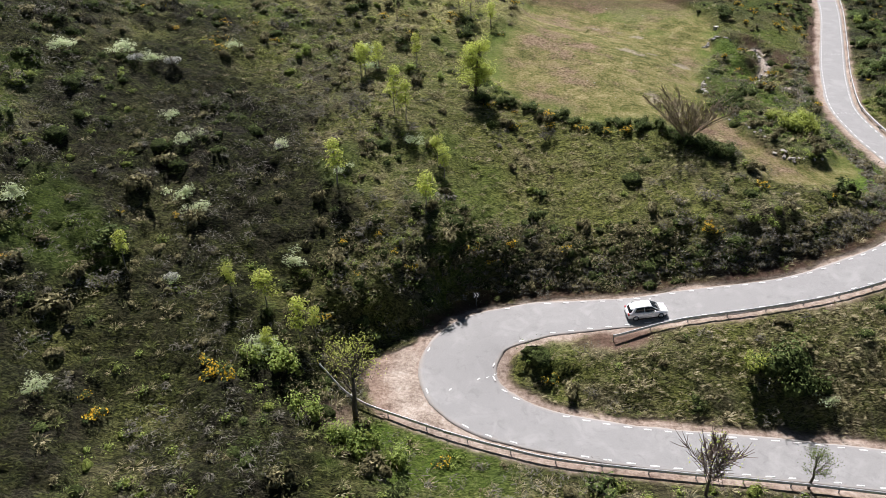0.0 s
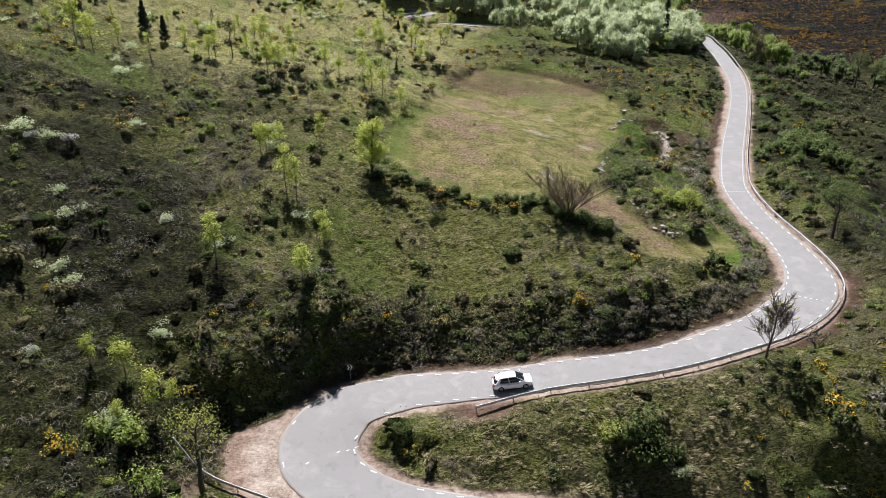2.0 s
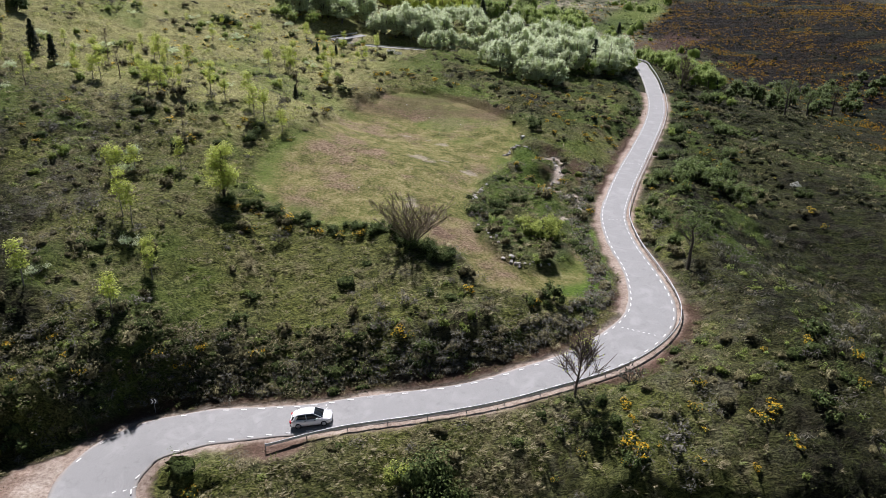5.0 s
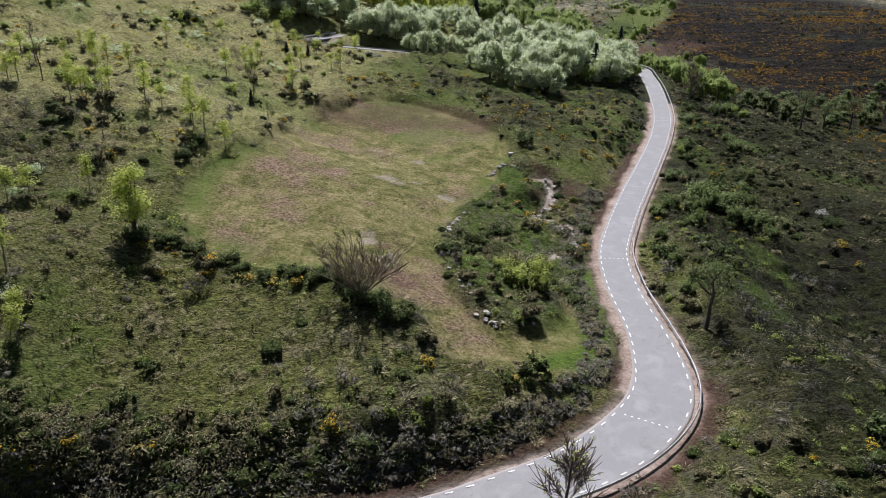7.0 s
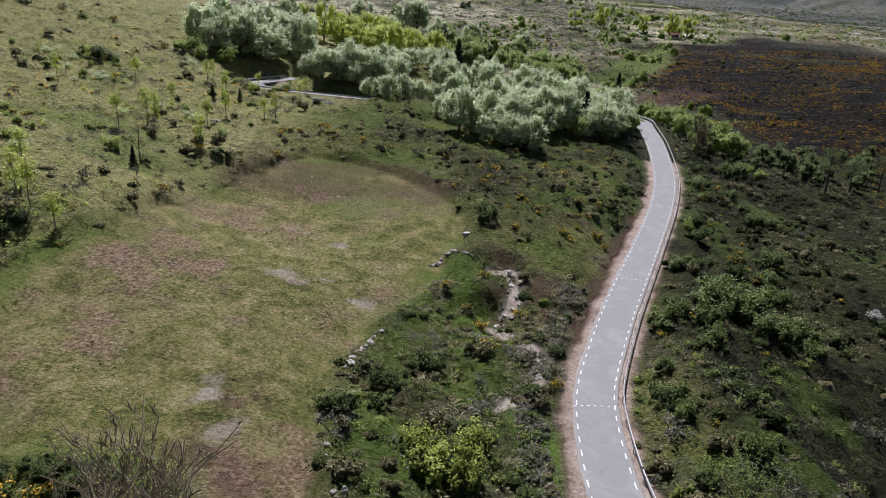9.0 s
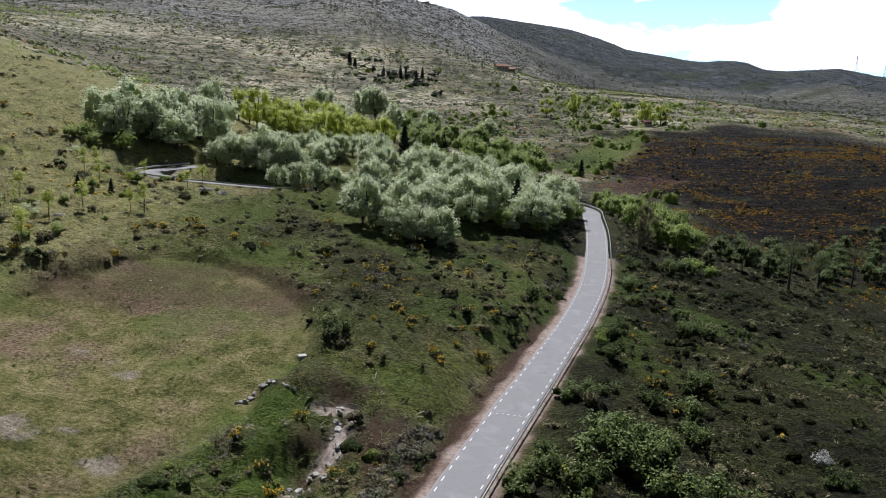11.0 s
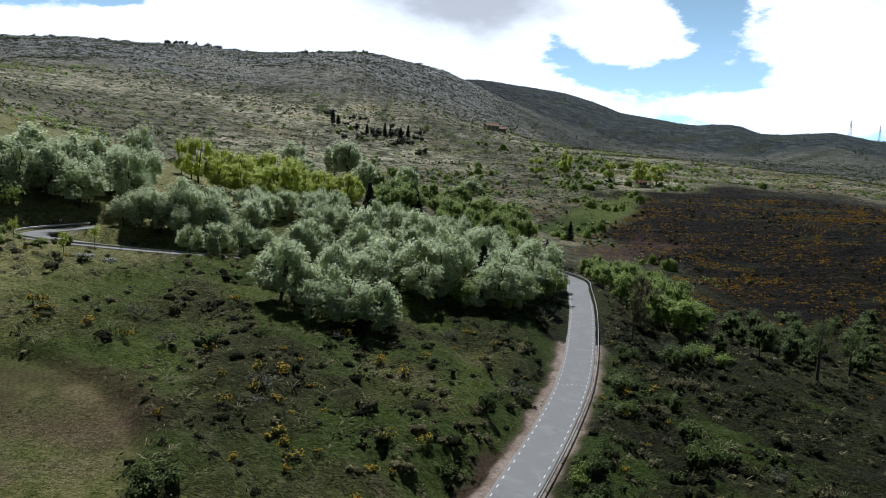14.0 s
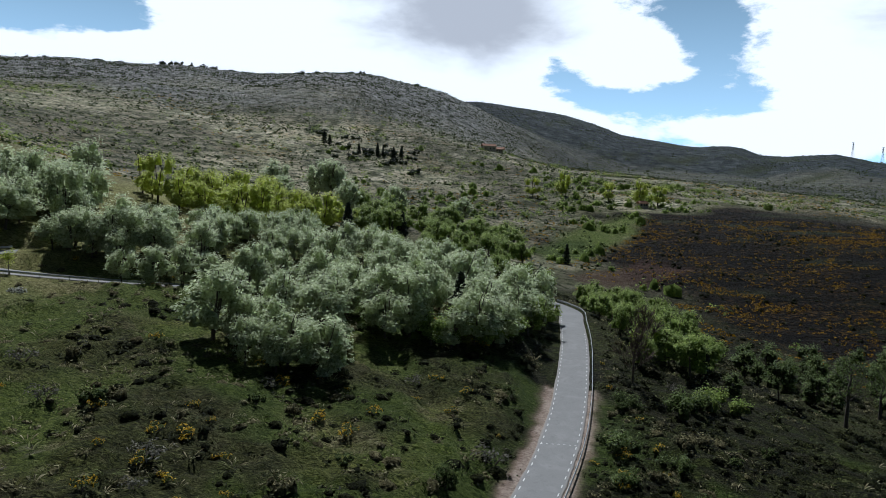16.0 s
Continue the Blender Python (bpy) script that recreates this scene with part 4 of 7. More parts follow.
gx = steps(-2600, 3000, -50, 94, 0.46, 1.08)
gy = np.r_[steps(-1500, 36, 36, 126, 0.40, 1.12)[:-1], steps(125.6, 3600, 126, 205, 0.72, 1.038)[1:]]
GX, GY = np.meshgrid(gx, gy)
GZ = ground_height(GX, GY)
nx, ny = len(gx), len(gy)
cell = np.arange((ny - 1) * nx).reshape(ny - 1, nx)[:, :-1].ravel()
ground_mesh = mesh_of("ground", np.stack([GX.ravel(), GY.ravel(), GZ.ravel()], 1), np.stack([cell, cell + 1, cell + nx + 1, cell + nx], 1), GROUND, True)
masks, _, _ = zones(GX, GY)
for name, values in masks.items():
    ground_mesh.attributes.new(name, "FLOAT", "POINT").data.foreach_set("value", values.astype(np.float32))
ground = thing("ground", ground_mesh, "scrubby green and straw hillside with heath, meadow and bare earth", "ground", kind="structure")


def lie(x, y):
    """Height of the ground sheet, between its grid lines."""
    x, y = np.asarray(x, float), np.asarray(y, float)
    i = np.clip(np.searchsorted(gx, x) - 1, 0, nx - 2)
    j = np.clip(np.searchsorted(gy, y) - 1, 0, ny - 2)
    u, v = (x - gx[i]) / (gx[i + 1] - gx[i]), (y - gy[j]) / (gy[j + 1] - gy[j])
    return (GZ[j, i] * (1 - u) + GZ[j, i + 1] * u) * (1 - v) + (GZ[j + 1, i] * (1 - u) + GZ[j + 1, i + 1] * u) * v


# ---------------------------------------------------------------- road
cols = np.array([-1.0, -0.92, -0.5, 0.0, 0.5, 0.92, 1.0])
rim = (rough(np.arange(len(ROAD)) * 0.6, 0 * ROAD_S, 2.5, 81) - 0.5) * 0.3
rim2 = (rough(np.arange(len(ROAD)) * 0.6, 9 + 0 * ROAD_S, 2.5, 82) - 0.5) * 0.3
hw = half_width(np.arange(len(ROAD))) + 0.28
off = hw[:, None] * cols[None]
off[:, 0] -= rim
off[:, -1] += rim2
rx = ROAD[:, 0:1] + RIGHT[:, 0:1] * off
ry = ROAD[:, 1:2] + RIGHT[:, 1:2] * off
rz = ROAD[:, 2:3] + 0.035 + 0.06 * (1 - cols[None] ** 2) + 0 * off
top = np.stack([rx, ry, rz], 2)
low = top[:, [0, -1]].copy()
low[:, :, 2] -= 0.3
grid = np.concatenate([low[:, :1], top, low[:, 1:]], 1)
m = grid.shape[1]
cell = np.arange((len(ROAD) - 1) * m).reshape(-1, m)[:, :-1].ravel()
road_mesh = mesh_of("road", grid.reshape(-1, 3), np.stack([cell, cell + 1, cell + m + 1, cell + m], 1), TAR, True)
edge_of = np.tile(np.abs(np.r_[-1.0, cols, 1.0]), (len(ROAD), 1)).astype(np.float32)
road_mesh.attributes.new("edge", "FLOAT", "POINT").data.foreach_set("value", edge_of.ravel())
road = thing("road", road_mesh, "narrow pale grey worn tarmac mountain road with a hairpin", "road", kind="structure")


def road_spot(s, d, up=0.0):
    """A place on the road: metres along it, metres right of its middle."""
    i = np.interp(s, ROAD_S, np.arange(len(ROAD)))
    k = np.arange(len(ROAD))
    c = np.array([np.interp(i, k, ROAD[:, a]) for a in range(3)])
    t = np.array([np.interp(i, k, TANGENT[:, a]) for a in range(2)])
    t /= np.hypot(*t)
    h = float(np.interp(i, k, hw))
    z = c[2] + 0.035 + 0.06 * (1 - min(abs(d) / h, 1) ** 2) + up
    return np.array([c[0] + t[1] * d, c[1] - t[0] * d, z]), math.atan2(t[1], t[0])


def s_at(x, y):
    return float(ROAD_S[np.argmin((ROAD[:, 0] - x) ** 2 + (ROAD[:, 1] - y) ** 2)])


S_START, S_TOP = s_at(45, 43.5), s_at(113, 262)
dash_v, dash_f = box((-0.62, -0.06, -0.03), (0.62, 0.06, 0.004))
dash_mesh = mesh_of("edge_dash", dash_v, dash_f, ROAD_WHITE)
dash_rng = np.random.default_rng(5)
count = 0
for side in (-1, 1):
    s = S_START
    while s < S_TOP and count < 296:
        bend_here = math.exp(-((s - BEND_S) / 11.0) ** 2)
        worn = bend_here > 0.25 and dash_rng.random() < 0.45
        if not worn:
            p, a = road_spot(s, side * (float(half_width(np.array([int(s / 0.6)]))[0]) - 0.12))
            ob = child("edge_dash", dash_mesh, road)
            ob.matrix_basis = Matrix.Translation(p) @ Matrix.Rotation(a, 4, "Z") @ Matrix.Diagonal((dash_rng.uniform(0.85, 1.1), 1, 1, 1))
            count += 1
        s += 1.95
bar_v, bar_f = box((-0.05, -0.13, -0.03), (0.05, 0.13, 0.004))
bar_mesh = mesh_of("cross_mark", bar_v, bar_f, ROAD_WHITE)
for x, y in ((21.8, 62.7), (57.5, 73.5), (64.6, 109.7), (76.6, 141.4), (97.5, 191.5)):
    s = s_at(x, y)
    for k in range(7):
        p, a = road_spot(s + 0.12 * k, -1.9 + 0.62 * k)
        ob = child("cross_mark", bar_mesh, road)
        ob.matrix_basis = Matrix.Translation(p) @ Matrix.Rotation(a, 4, "Z")


letter_mesh = mesh_of("worn_letter", *box((-0.16, -0.32, -0.02), (0.16, 0.32, 0.006)), ROAD_WHITE)
for x, y in ((3.0, 54.6), (3.9, 54.9), (4.7, 55.4), (0.2, 53.0)):
    i = int(np.argmin((ROAD[:, 0] - x) ** 2 + (ROAD[:, 1] - y) ** 2))
    ob = child("worn_letter", letter_mesh, road)
    side = float(np.dot(np.array([x, y]) - ROAD[i, :2], RIGHT[i]))
    p, a = road_spot(ROAD_S[i], side)
    ob.matrix_basis = Matrix.Translation(p) @ Matrix.Rotation(a + 0.4, 4, "Z") @ Matrix.Diagonal((0.35, 0.55, 1, 1))


# ---------------------------------------------------------------- guard rails
def guard_rail(line, label, spacing=4.0, first=0.0):
    """A steel W-beam on posts along a line of places on the ground."""
    line, s = even(np.asarray(line, float), 0.5)
    base = lie(line[:, 0], line[:, 1])
    k = np.ones(9) / 9
    base = np.convolve(np.pad(base, 4, mode="edge"), k, "valid")
    t = np.gradient(line[:, :2], axis=0)
    t /= np.linalg.norm(t, axis=1)[:, None]
    n = np.stack([t[:, 1], -t[:, 0]], 1)
    root = tagged(new("guard_rail"), label, "guard rail")
    prof = [(0.0, 0.42), (0.05, 0.47), (0.05, 0.53), (0.0, 0.58), (0.05, 0.63), (0.05, 0.69), (0.0, 0.74), (-0.025, 0.745), (-0.03, 0.58), (-0.025, 0.415)]
    ring = np.stack([np.stack([line[:, 0] + n[:, 0] * a, line[:, 1] + n[:, 1] * a, base + h], 1) for a, h in prof], 1)
    m = len(prof)
    cell = np.arange((len(line) - 1) * m).reshape(-1, m)
    f = np.stack([cell, np.roll(cell, -1, 1), np.roll(cell, -1, 1) + m, cell + m], 2).reshape(-1, 4)
    child("beam", mesh_of("beam", ring.reshape(-1, 3), f, ZINC, True), root)
    pv, pf = stack([box((-0.05, -0.06, -0.5), (0.05, 0.0, 0.74)), box((-0.07, -0.01, 0.46), (0.07, 0.035, 0.70))])
    pm = mesh_of("post", pv, pf, POST_GREY)
    for q in np.arange(first, s[-1], spacing):
        i = int(q / 0.5)
        ob = child("post", pm, root)
        ob.matrix_basis = Matrix.Translation((line[i, 0] - n[i, 0] * 0.08, line[i, 1] - n[i, 1] * 0.08, base[i])) @ Matrix.Rotation(math.atan2(t[i, 1], t[i, 0]) + math.pi, 4, "Z")
    return root


def beside(s0, s1, gap):
    """Places that far outside the painted edge; to the left of the way uphill if gap is negative."""
    out = []
    for s in np.arange(s0, s1, 0.6):
        h = float(np.interp(s, ROAD_S, ROAD[:, 3])) - 0.12
        out.append(road_spot(s, math.copysign(h, gap) + gap)[0][:2])
    return out


S_RAIL = s_at(24, 60.5)
guard_rail([(16.8, 57.6), (19, 58.1), (21.5, 58.7)] + beside(S_RAIL, S_TOP + 6, 0.85), "long galvanised steel guard rail on the valley side")
guard_rail(glide(LOWER_RAIL, 8), "galvanised steel guard rail round the foot of the hairpin")
guard_rail(beside(s_at(48, 238), s_at(17, 233.2), -0.9), "steel guard rail round the upper hairpin")


# ---------------------------------------------------------------- plants
def ball(rng, n, flat=0.0):
    """Directions, mostly upwards if flat is set."""
    v = rng.normal(size=(n, 3))
    v /= np.linalg.norm(v, axis=1)[:, None]
    if flat:
        v[:, 2] = np.abs(v[:, 2]) * flat + v[:, 2] * (1 - flat)
    return v


def stems(rng, height, trunk_r, trunks, limbs, reach, crown_from, rise=0.6, twigs=3, lean=0.25):
    """The wood of a tree and the places, with directions, where its leaves sit."""
    wood, tips, ways = [], [], []
    for k in range(trunks):
        a = rng.uniform(0, 6.28) + 6.28 * k / trunks
        tilt = lean * rng.uniform(0.4, 1.0) * (1.0 if trunks > 1 else 0.25)
        h = height * rng.uniform(0.78, 0.92)
        u = np.linspace(0, 1, 6)
        path = np.stack([np.cos(a) * tilt * h * u ** 1.3, np.sin(a) * tilt * h * u ** 1.3, u * h], 1)
        path[1:, :2] += rng.normal(size=(5, 2)) * 0.03 * h * u[1:, None]
        path[0, 2] = -0.3
        wood.append(tube(path, trunk_r * (1 - 0.85 * u) + 0.012, 6))
        for _ in range(max(limbs // trunks, 3)):
            f = rng.uniform(crown_from, 0.98)
            i = min(int(f * 5), 4)
            p0 = path[i] + (path[i + 1] - path[i]) * (f * 5 - i)
            b = rng.uniform(0, 6.28)
            w = np.array([np.cos(b), np.sin(b), rise * rng.uniform(0.6, 1.5)])
            w /= np.linalg.norm(w)
            length = reach * rng.uniform(0.6, 1.1) * (1.15 - 0.75 * (f - crown_from) / (1 - crown_from + 1e-6))
            v = np.linspace(0, 1, 4)[:, None]
            lp = p0 + w * length * v + np.array([0, 0, 0.18 * length]) * v ** 2 + rng.normal(size=(4, 3)) * 0.05 * length * v
            wood.append(tube(lp, np.maximum(trunk_r * 0.42 * (1 - f * 0.55) * (1 - 0.85 * v[:, 0]), 0.012), 3))
            for _ in range(twigs):
                g = rng.uniform(0.35, 1.0)
                q0 = lp[0] + (lp[-1] - lp[0]) * g
                w2 = w + rng.normal(size=3) * 0.65
                w2[2] += 0.35
                w2 /= np.linalg.norm(w2)
                l2 = length * rng.uniform(0.3, 0.6)
                v3 = np.linspace(0, 1, 3)[:, None]
                tp = q0 + w2 * l2 * v3
                tp[2, 2] += 0.1 * l2
                wood.append(tube(tp, (0.016, 0.012, 0.007), 3))
                tips.append(tp[2]), ways.append(w2)
                tips.append(tp[1]), ways.append(w2)
            tips.append(lp[-1]), ways.append(w)
    return stack(wood), np.array(tips), np.array(ways)


def make_tree(name, label, category, seed, height, trunk_r, trunks, limbs, reach, crown_from, leaf_mat, bark, n_leaves, leaf, lobe, rise=0.6, twigs=3, lean=0.25, group="", body=None, lobes=16, lobe_r=1.1):
    rng = np.random.default_rng(seed)
    (wv, wf), tips, ways = stems(rng, height, trunk_r, trunks, limbs, reach, crown_from, rise, twigs, lean)
    root = tagged(new(name), label, category, group)
    child("trunk", mesh_of(name + "_trunk", wv, wf, bark, True), root)
    if n_leaves and body is None:
        k = rng.integers(0, len(tips), n_leaves)
        v = ball(rng, n_leaves, 0.35)
        at = tips[k] + v * (lobe * rng.uniform(0.35, 1.0, n_leaves) ** 0.6)[:, None]
        at[:, 2] = np.maximum(at[:, 2], 0.25 * height * crown_from + 0.2)
        lv, lf = sprays(rng, at, leaf[0], leaf[1], v * 0.8 + ways[k] * 0.4, 0.5)
        child("crown", mesh_of(name + "_crown", lv, lf, leaf_mat), root)
    elif n_leaves:
        # rounded boughs spread over a broad crown, each a close tuft of leaves
        d = ball(rng, lobes, 0.12)
        d = d[np.argsort(d[:, 2])]
        r = lobe_r * rng.uniform(0.65, 1.25, lobes)
        mid_h = height * (0.48 + 0.5 * crown_from)
        c = np.array([0, 0, mid_h]) + d * np.array([reach, reach, height * 0.50 * (1 - crown_from)]) * rng.uniform(0.55, 0.85, lobes)[:, None]
        bv, bf = mounds(rng, c - np.array([0, 0, 0.45]) * r[:, None], r * 0.58, r * 0.95, 6, 2)
        k = rng.choice(lobes, n_leaves, p=r ** 2 / np.sum(r ** 2))
        v = ball(rng, n_leaves, 0.6)
        v = v + 0.5 * d[k]
        v /= np.linalg.norm(v, axis=1)[:, None]
        at = c[k] + v * (r[k] * rng.uniform(0.55, 1.25, n_leaves))[:, None] * np.array([1, 1, 1.12])
        at[:, 2] = np.maximum(at[:, 2], 0.3)
        lv, lf = sprays(rng, at, leaf[0], leaf[1], v, 0.55, 1.0)
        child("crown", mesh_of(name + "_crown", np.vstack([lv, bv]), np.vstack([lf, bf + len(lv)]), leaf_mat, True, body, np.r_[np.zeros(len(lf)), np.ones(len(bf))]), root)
    return root


def make_bush(name, label, category, seed, wide, tall, lobes, n_leaves, leaf, leaf_mat, flower=None, bloom=0.0, group="", bark=None, body=None):
    """A bush: overlapping domes of leafy twigs, with flowers outermost where it blooms."""
    rng = np.random.default_rng(seed)
    c = np.stack([rng.normal(size=lobes) * wide * 0.26, rng.normal(size=lobes) * wide * 0.26, rng.uniform(0.25, 0.6, lobes) * tall], 1)
    r = rng.uniform(0.5, 1.0, lobes) * wide * 0.36
    k = rng.integers(0, lobes, n_leaves)
    v = ball(rng, n_leaves, 0.7)
    at = c[k] + v * (r[k] * rng.uniform(0.3, 1.25, n_leaves) ** 0.5)[:, None] * np.array([1, 1, tall / wide * 1.25])
    at[:, 2] = np.clip(at[:, 2], 0.03, None)
    lv, lf = sprays(rng, at, leaf[0], leaf[1], v, 0.45)
    root = tagged(new(name), label, category, group)
    if body is None:
        child("foliage", mesh_of(name + "_foliage", lv, lf, leaf_mat), root)
    else:
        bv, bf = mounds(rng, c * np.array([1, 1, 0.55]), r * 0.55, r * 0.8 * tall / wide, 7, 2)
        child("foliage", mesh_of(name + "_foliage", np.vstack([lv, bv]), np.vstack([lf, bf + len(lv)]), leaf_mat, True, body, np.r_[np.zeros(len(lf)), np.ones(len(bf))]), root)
    wood = []
    for _ in range(5):
        e = c[rng.integers(0, lobes)] * np.array([1, 1, 0.9])
        wood.append(tube(np.array([[0, 0, -0.15], e * 0.5 + rng.normal(size=3) * 0.05, e]), (0.04, 0.03, 0.012), 4))
    child("stem", mesh_of(name + "_stem", *stack(wood), bark or BARK, True), root)
    if flower is not None:
        n = int(n_leaves * bloom)
        k = rng.integers(0, lobes, n)
        v = ball(rng, n, 0.85)
        at = c[k] + v * (r[k] * rng.uniform(0.95, 1.15, n))[:, None] * np.array([1, 1, tall / wide * 1.25])
        at[:, 2] = np.clip(at[:, 2], 0.08, None)
        keep = rough(at[:, 0] * 9 + seed, at[:, 1] * 9, 4, seed) > 0.42
        fv, ff = sprays(rng, at[keep], leaf[0] * 0.75, leaf[1] * 1.1, v[keep], 0.5)
        child("blossom", mesh_of(name + "_blossom", fv, ff, flower), root)
    return root


def make_pine(name, label, seed, height, wide, group=""):
    """A dark conifer: whorls of drooping boughs round a straight trunk."""
    rng = np.random.default_rng(seed)
    root = tagged(new(name), label, "conifer", group)
    u = np.linspace(0, 1, 5)
    wv, wf = tube(np.stack([0 * u, 0 * u, u * height - 0.3], 1), 0.035 * height * (1 - 0.9 * u), 6)
    child("trunk", mesh_of(name + "_trunk", wv, wf, BARK, True), root)
    n = 700
    h = rng.uniform(0.06, 1.0, n) ** 0.85
    a = rng.uniform(0, 6.28, n)
    r = wide * 0.5 * (1.02 - h) ** 0.8 * rng.uniform(0.35, 1.05, n) ** 0.5 * (0.8 + 0.25 * np.sin(h * 34) + 0.15 * np.sin(a * 5))
    out = np.stack([np.cos(a), np.sin(a), -0.1 + 0 * a], 1)
    at = np.stack([np.cos(a) * r, np.sin(a) * r, h * height], 1)
    lv, lf = sprays(rng, at, 0.11 * height, 0.05 * height, out, 0.5, 0.5)
    child("crown", mesh_of(name + "_crown", lv, lf, NEEDLE), root)
    return root


PLANTED = set()


def plant(protos, spots, seed, sink=0.05, vary=0.15):
    """Sets the first plants and copies of them at the spots: x, y, size."""
    rng = np.random.default_rng(seed)
    for n, (x, y, s) in enumerate(spots):
        ob = protos[n % len(protos)]
        f = rng.uniform(1 - vary, 1 + vary)
        m = Matrix.Translation((x, y, float(lie(x, y)) - sink)) @ Matrix.Rotation(rng.uniform(0, 6.28), 4, "Z") @ Matrix.Diagonal((s * f, s * f, s * rng.uniform(1 - vary, 1 + vary), 1))
        if ob.name not in PLANTED:
            PLANTED.add(ob.name)
            ob.matrix_basis = m
        else:
            copy_thing(ob, Matrix.Identity(4)).matrix_basis = m


def in_view(x, y):
    return (x > -0.68 * y - 6) & (x < 0.8 * y + 45) & (y > 35)


def scatter(seed, x0, x1, y0, y1, gap, chance, margin=1.0):
    """Jittered places at about that gap, kept by chance(x, y, masks), clear of the road."""
    rng = np.random.default_rng(seed)
    X, Y = np.meshgrid(np.arange(x0, x1, gap), np.arange(y0, y1, gap))
    x = X.ravel() + rng.uniform(-0.5, 0.5, X.size) * gap
    y = Y.ravel() + rng.uniform(-0.5, 0.5, X.size) * gap
    k = in_view(x, y)
    x, y = x[k], y[k]
    q, d, w = zones(x, y)
    c = chance(x, y, q) * (np.abs(d) > w + margin)
    k = rng.random(len(x)) < c
    return x[k], y[k], rng


def mounds(rng, base, wide, tall, segs, bands):
    """Lumpy domes, one at each place."""
    n = len(base)
    u = np.arange(segs) * 2 * np.pi / segs
    ring = [(1.0, -0.25), (0.98, 0.30), (0.70, 0.78), (0.10, 1.0)] if bands == 3 else [(1.0, -0.25), (0.80, 0.62), (0.10, 1.0)]
    p = np.concatenate([np.stack([np.cos(u + 0.4 * k) * r, np.sin(u + 0.4 * k) * r, 0 * u + h], 1) for k, (r, h) in enumerate(ring)])
    m = len(p)
    turn = rng.uniform(0, 6.28, n)
    long_ = rng.uniform(0.75, 1.3, (n, 1))
    v = p[None] * rng.uniform(0.72, 1.25, (n, m, 1))
    x, y = v[..., 0] * long_, v[..., 1] / long_
    c, d = np.cos(turn)[:, None], np.sin(turn)[:, None]
    v = np.stack([(x * c - y * d) * wide[:, None], (x * d + y * c) * wide[:, None], v[..., 2] * tall[:, None]], 2) + base[:, None]
    f = np.array([(b * segs + k, b * segs + (k + 1) % segs, (b + 1) * segs + (k + 1) % segs, (b + 1) * segs + k) for b in range(bands) for k in range(segs)])
    return v.reshape(-1, 3), (f[None] + m * np.arange(n)[:, None, None]).reshape(-1, 4)


def clumps(name, spots, radius, tall, leaves, leaf, mat, label, category, blade=False, body=None, segs=7, bands=3, core=0.62):
    """Countless small plants as one mesh: close-grown bodies, with leafy twigs or blades over them."""
    x, y, rng = spots
    n = len(x)
    size = np.clip(np.exp(rng.normal(size=n) * 0.46) * 0.9, 0.4, 2.1)
    base = np.stack([x, y, lie(x, y)], 1)
    k = np.repeat(np.arange(n), leaves)
    m = len(k)
    if blade:
        a = rng.uniform(0, 6.28, m)
        out = np.stack([np.cos(a), np.sin(a), 0 * a], 1)
        r0 = rng.uniform(0, 0.35, m)[:, None] * radius
        s = size[k][:, None]
        foot = base[k] + out * r0 * s - np.array([0, 0, 0.04])
        reach = rng.uniform(0.35, 1.0, m)[:, None] * radius * s
        high = rng.uniform(0.5, 1.0, m)[:, None] * tall * s
        tip = foot + out * reach + np.array([0, 0, 1.0]) * high
        tip[:, :2] += np.array([0.12, -0.06]) * s
        side = np.cross(out, [0, 0, 1.0]) * leaf[1] * s
        mid_ = foot * 0.45 + tip * 0.55 + np.array([0, 0, 0.22]) * high
        v = np.stack([foot, mid_ + side * 0.5, tip, mid_ - side * 0.5], 1).reshape(-1, 3)
        f = np.arange(4 * m).reshape(m, 4)
    else:
        o = ball(rng, m, 0.85)
        tilt = rng.uniform(0.8, 1.2, n)
        at = base[k] + o * (np.array([radius, radius, tall]) * (size * tilt)[k][:, None]) * (rng.uniform(0.72, 1.22, m))[:, None]
        v, f = sprays(rng, at, leaf[0], leaf[1], o, 0.4)
    if body is None:
        return thing(name, mesh_of(name, v, f, mat), label, category, kind="stuff")
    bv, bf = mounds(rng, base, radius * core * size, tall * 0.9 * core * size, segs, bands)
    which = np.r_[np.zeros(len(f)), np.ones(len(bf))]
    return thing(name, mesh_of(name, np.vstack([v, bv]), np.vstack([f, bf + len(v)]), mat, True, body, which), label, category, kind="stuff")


def some(x, y, rng, n, lo, hi):
    """At most n of the places, picked at random, each with a size."""
    k = rng.permutation(len(x))[:n]
    return [(float(x[i]), float(y[i]), rng.uniform(lo, hi)) for i in k]


def brushy(q):
    return open_land(q) * (1 - 0.88 * q["grassy"]) * (1 - 0.6 * q["lush"])


def open_land(q):
    return (1 - q["meadow"]) * (1 - q["soil"]) * (1 - 0.8 * q["grit"]) * (1 - 0.75 * q["red"])


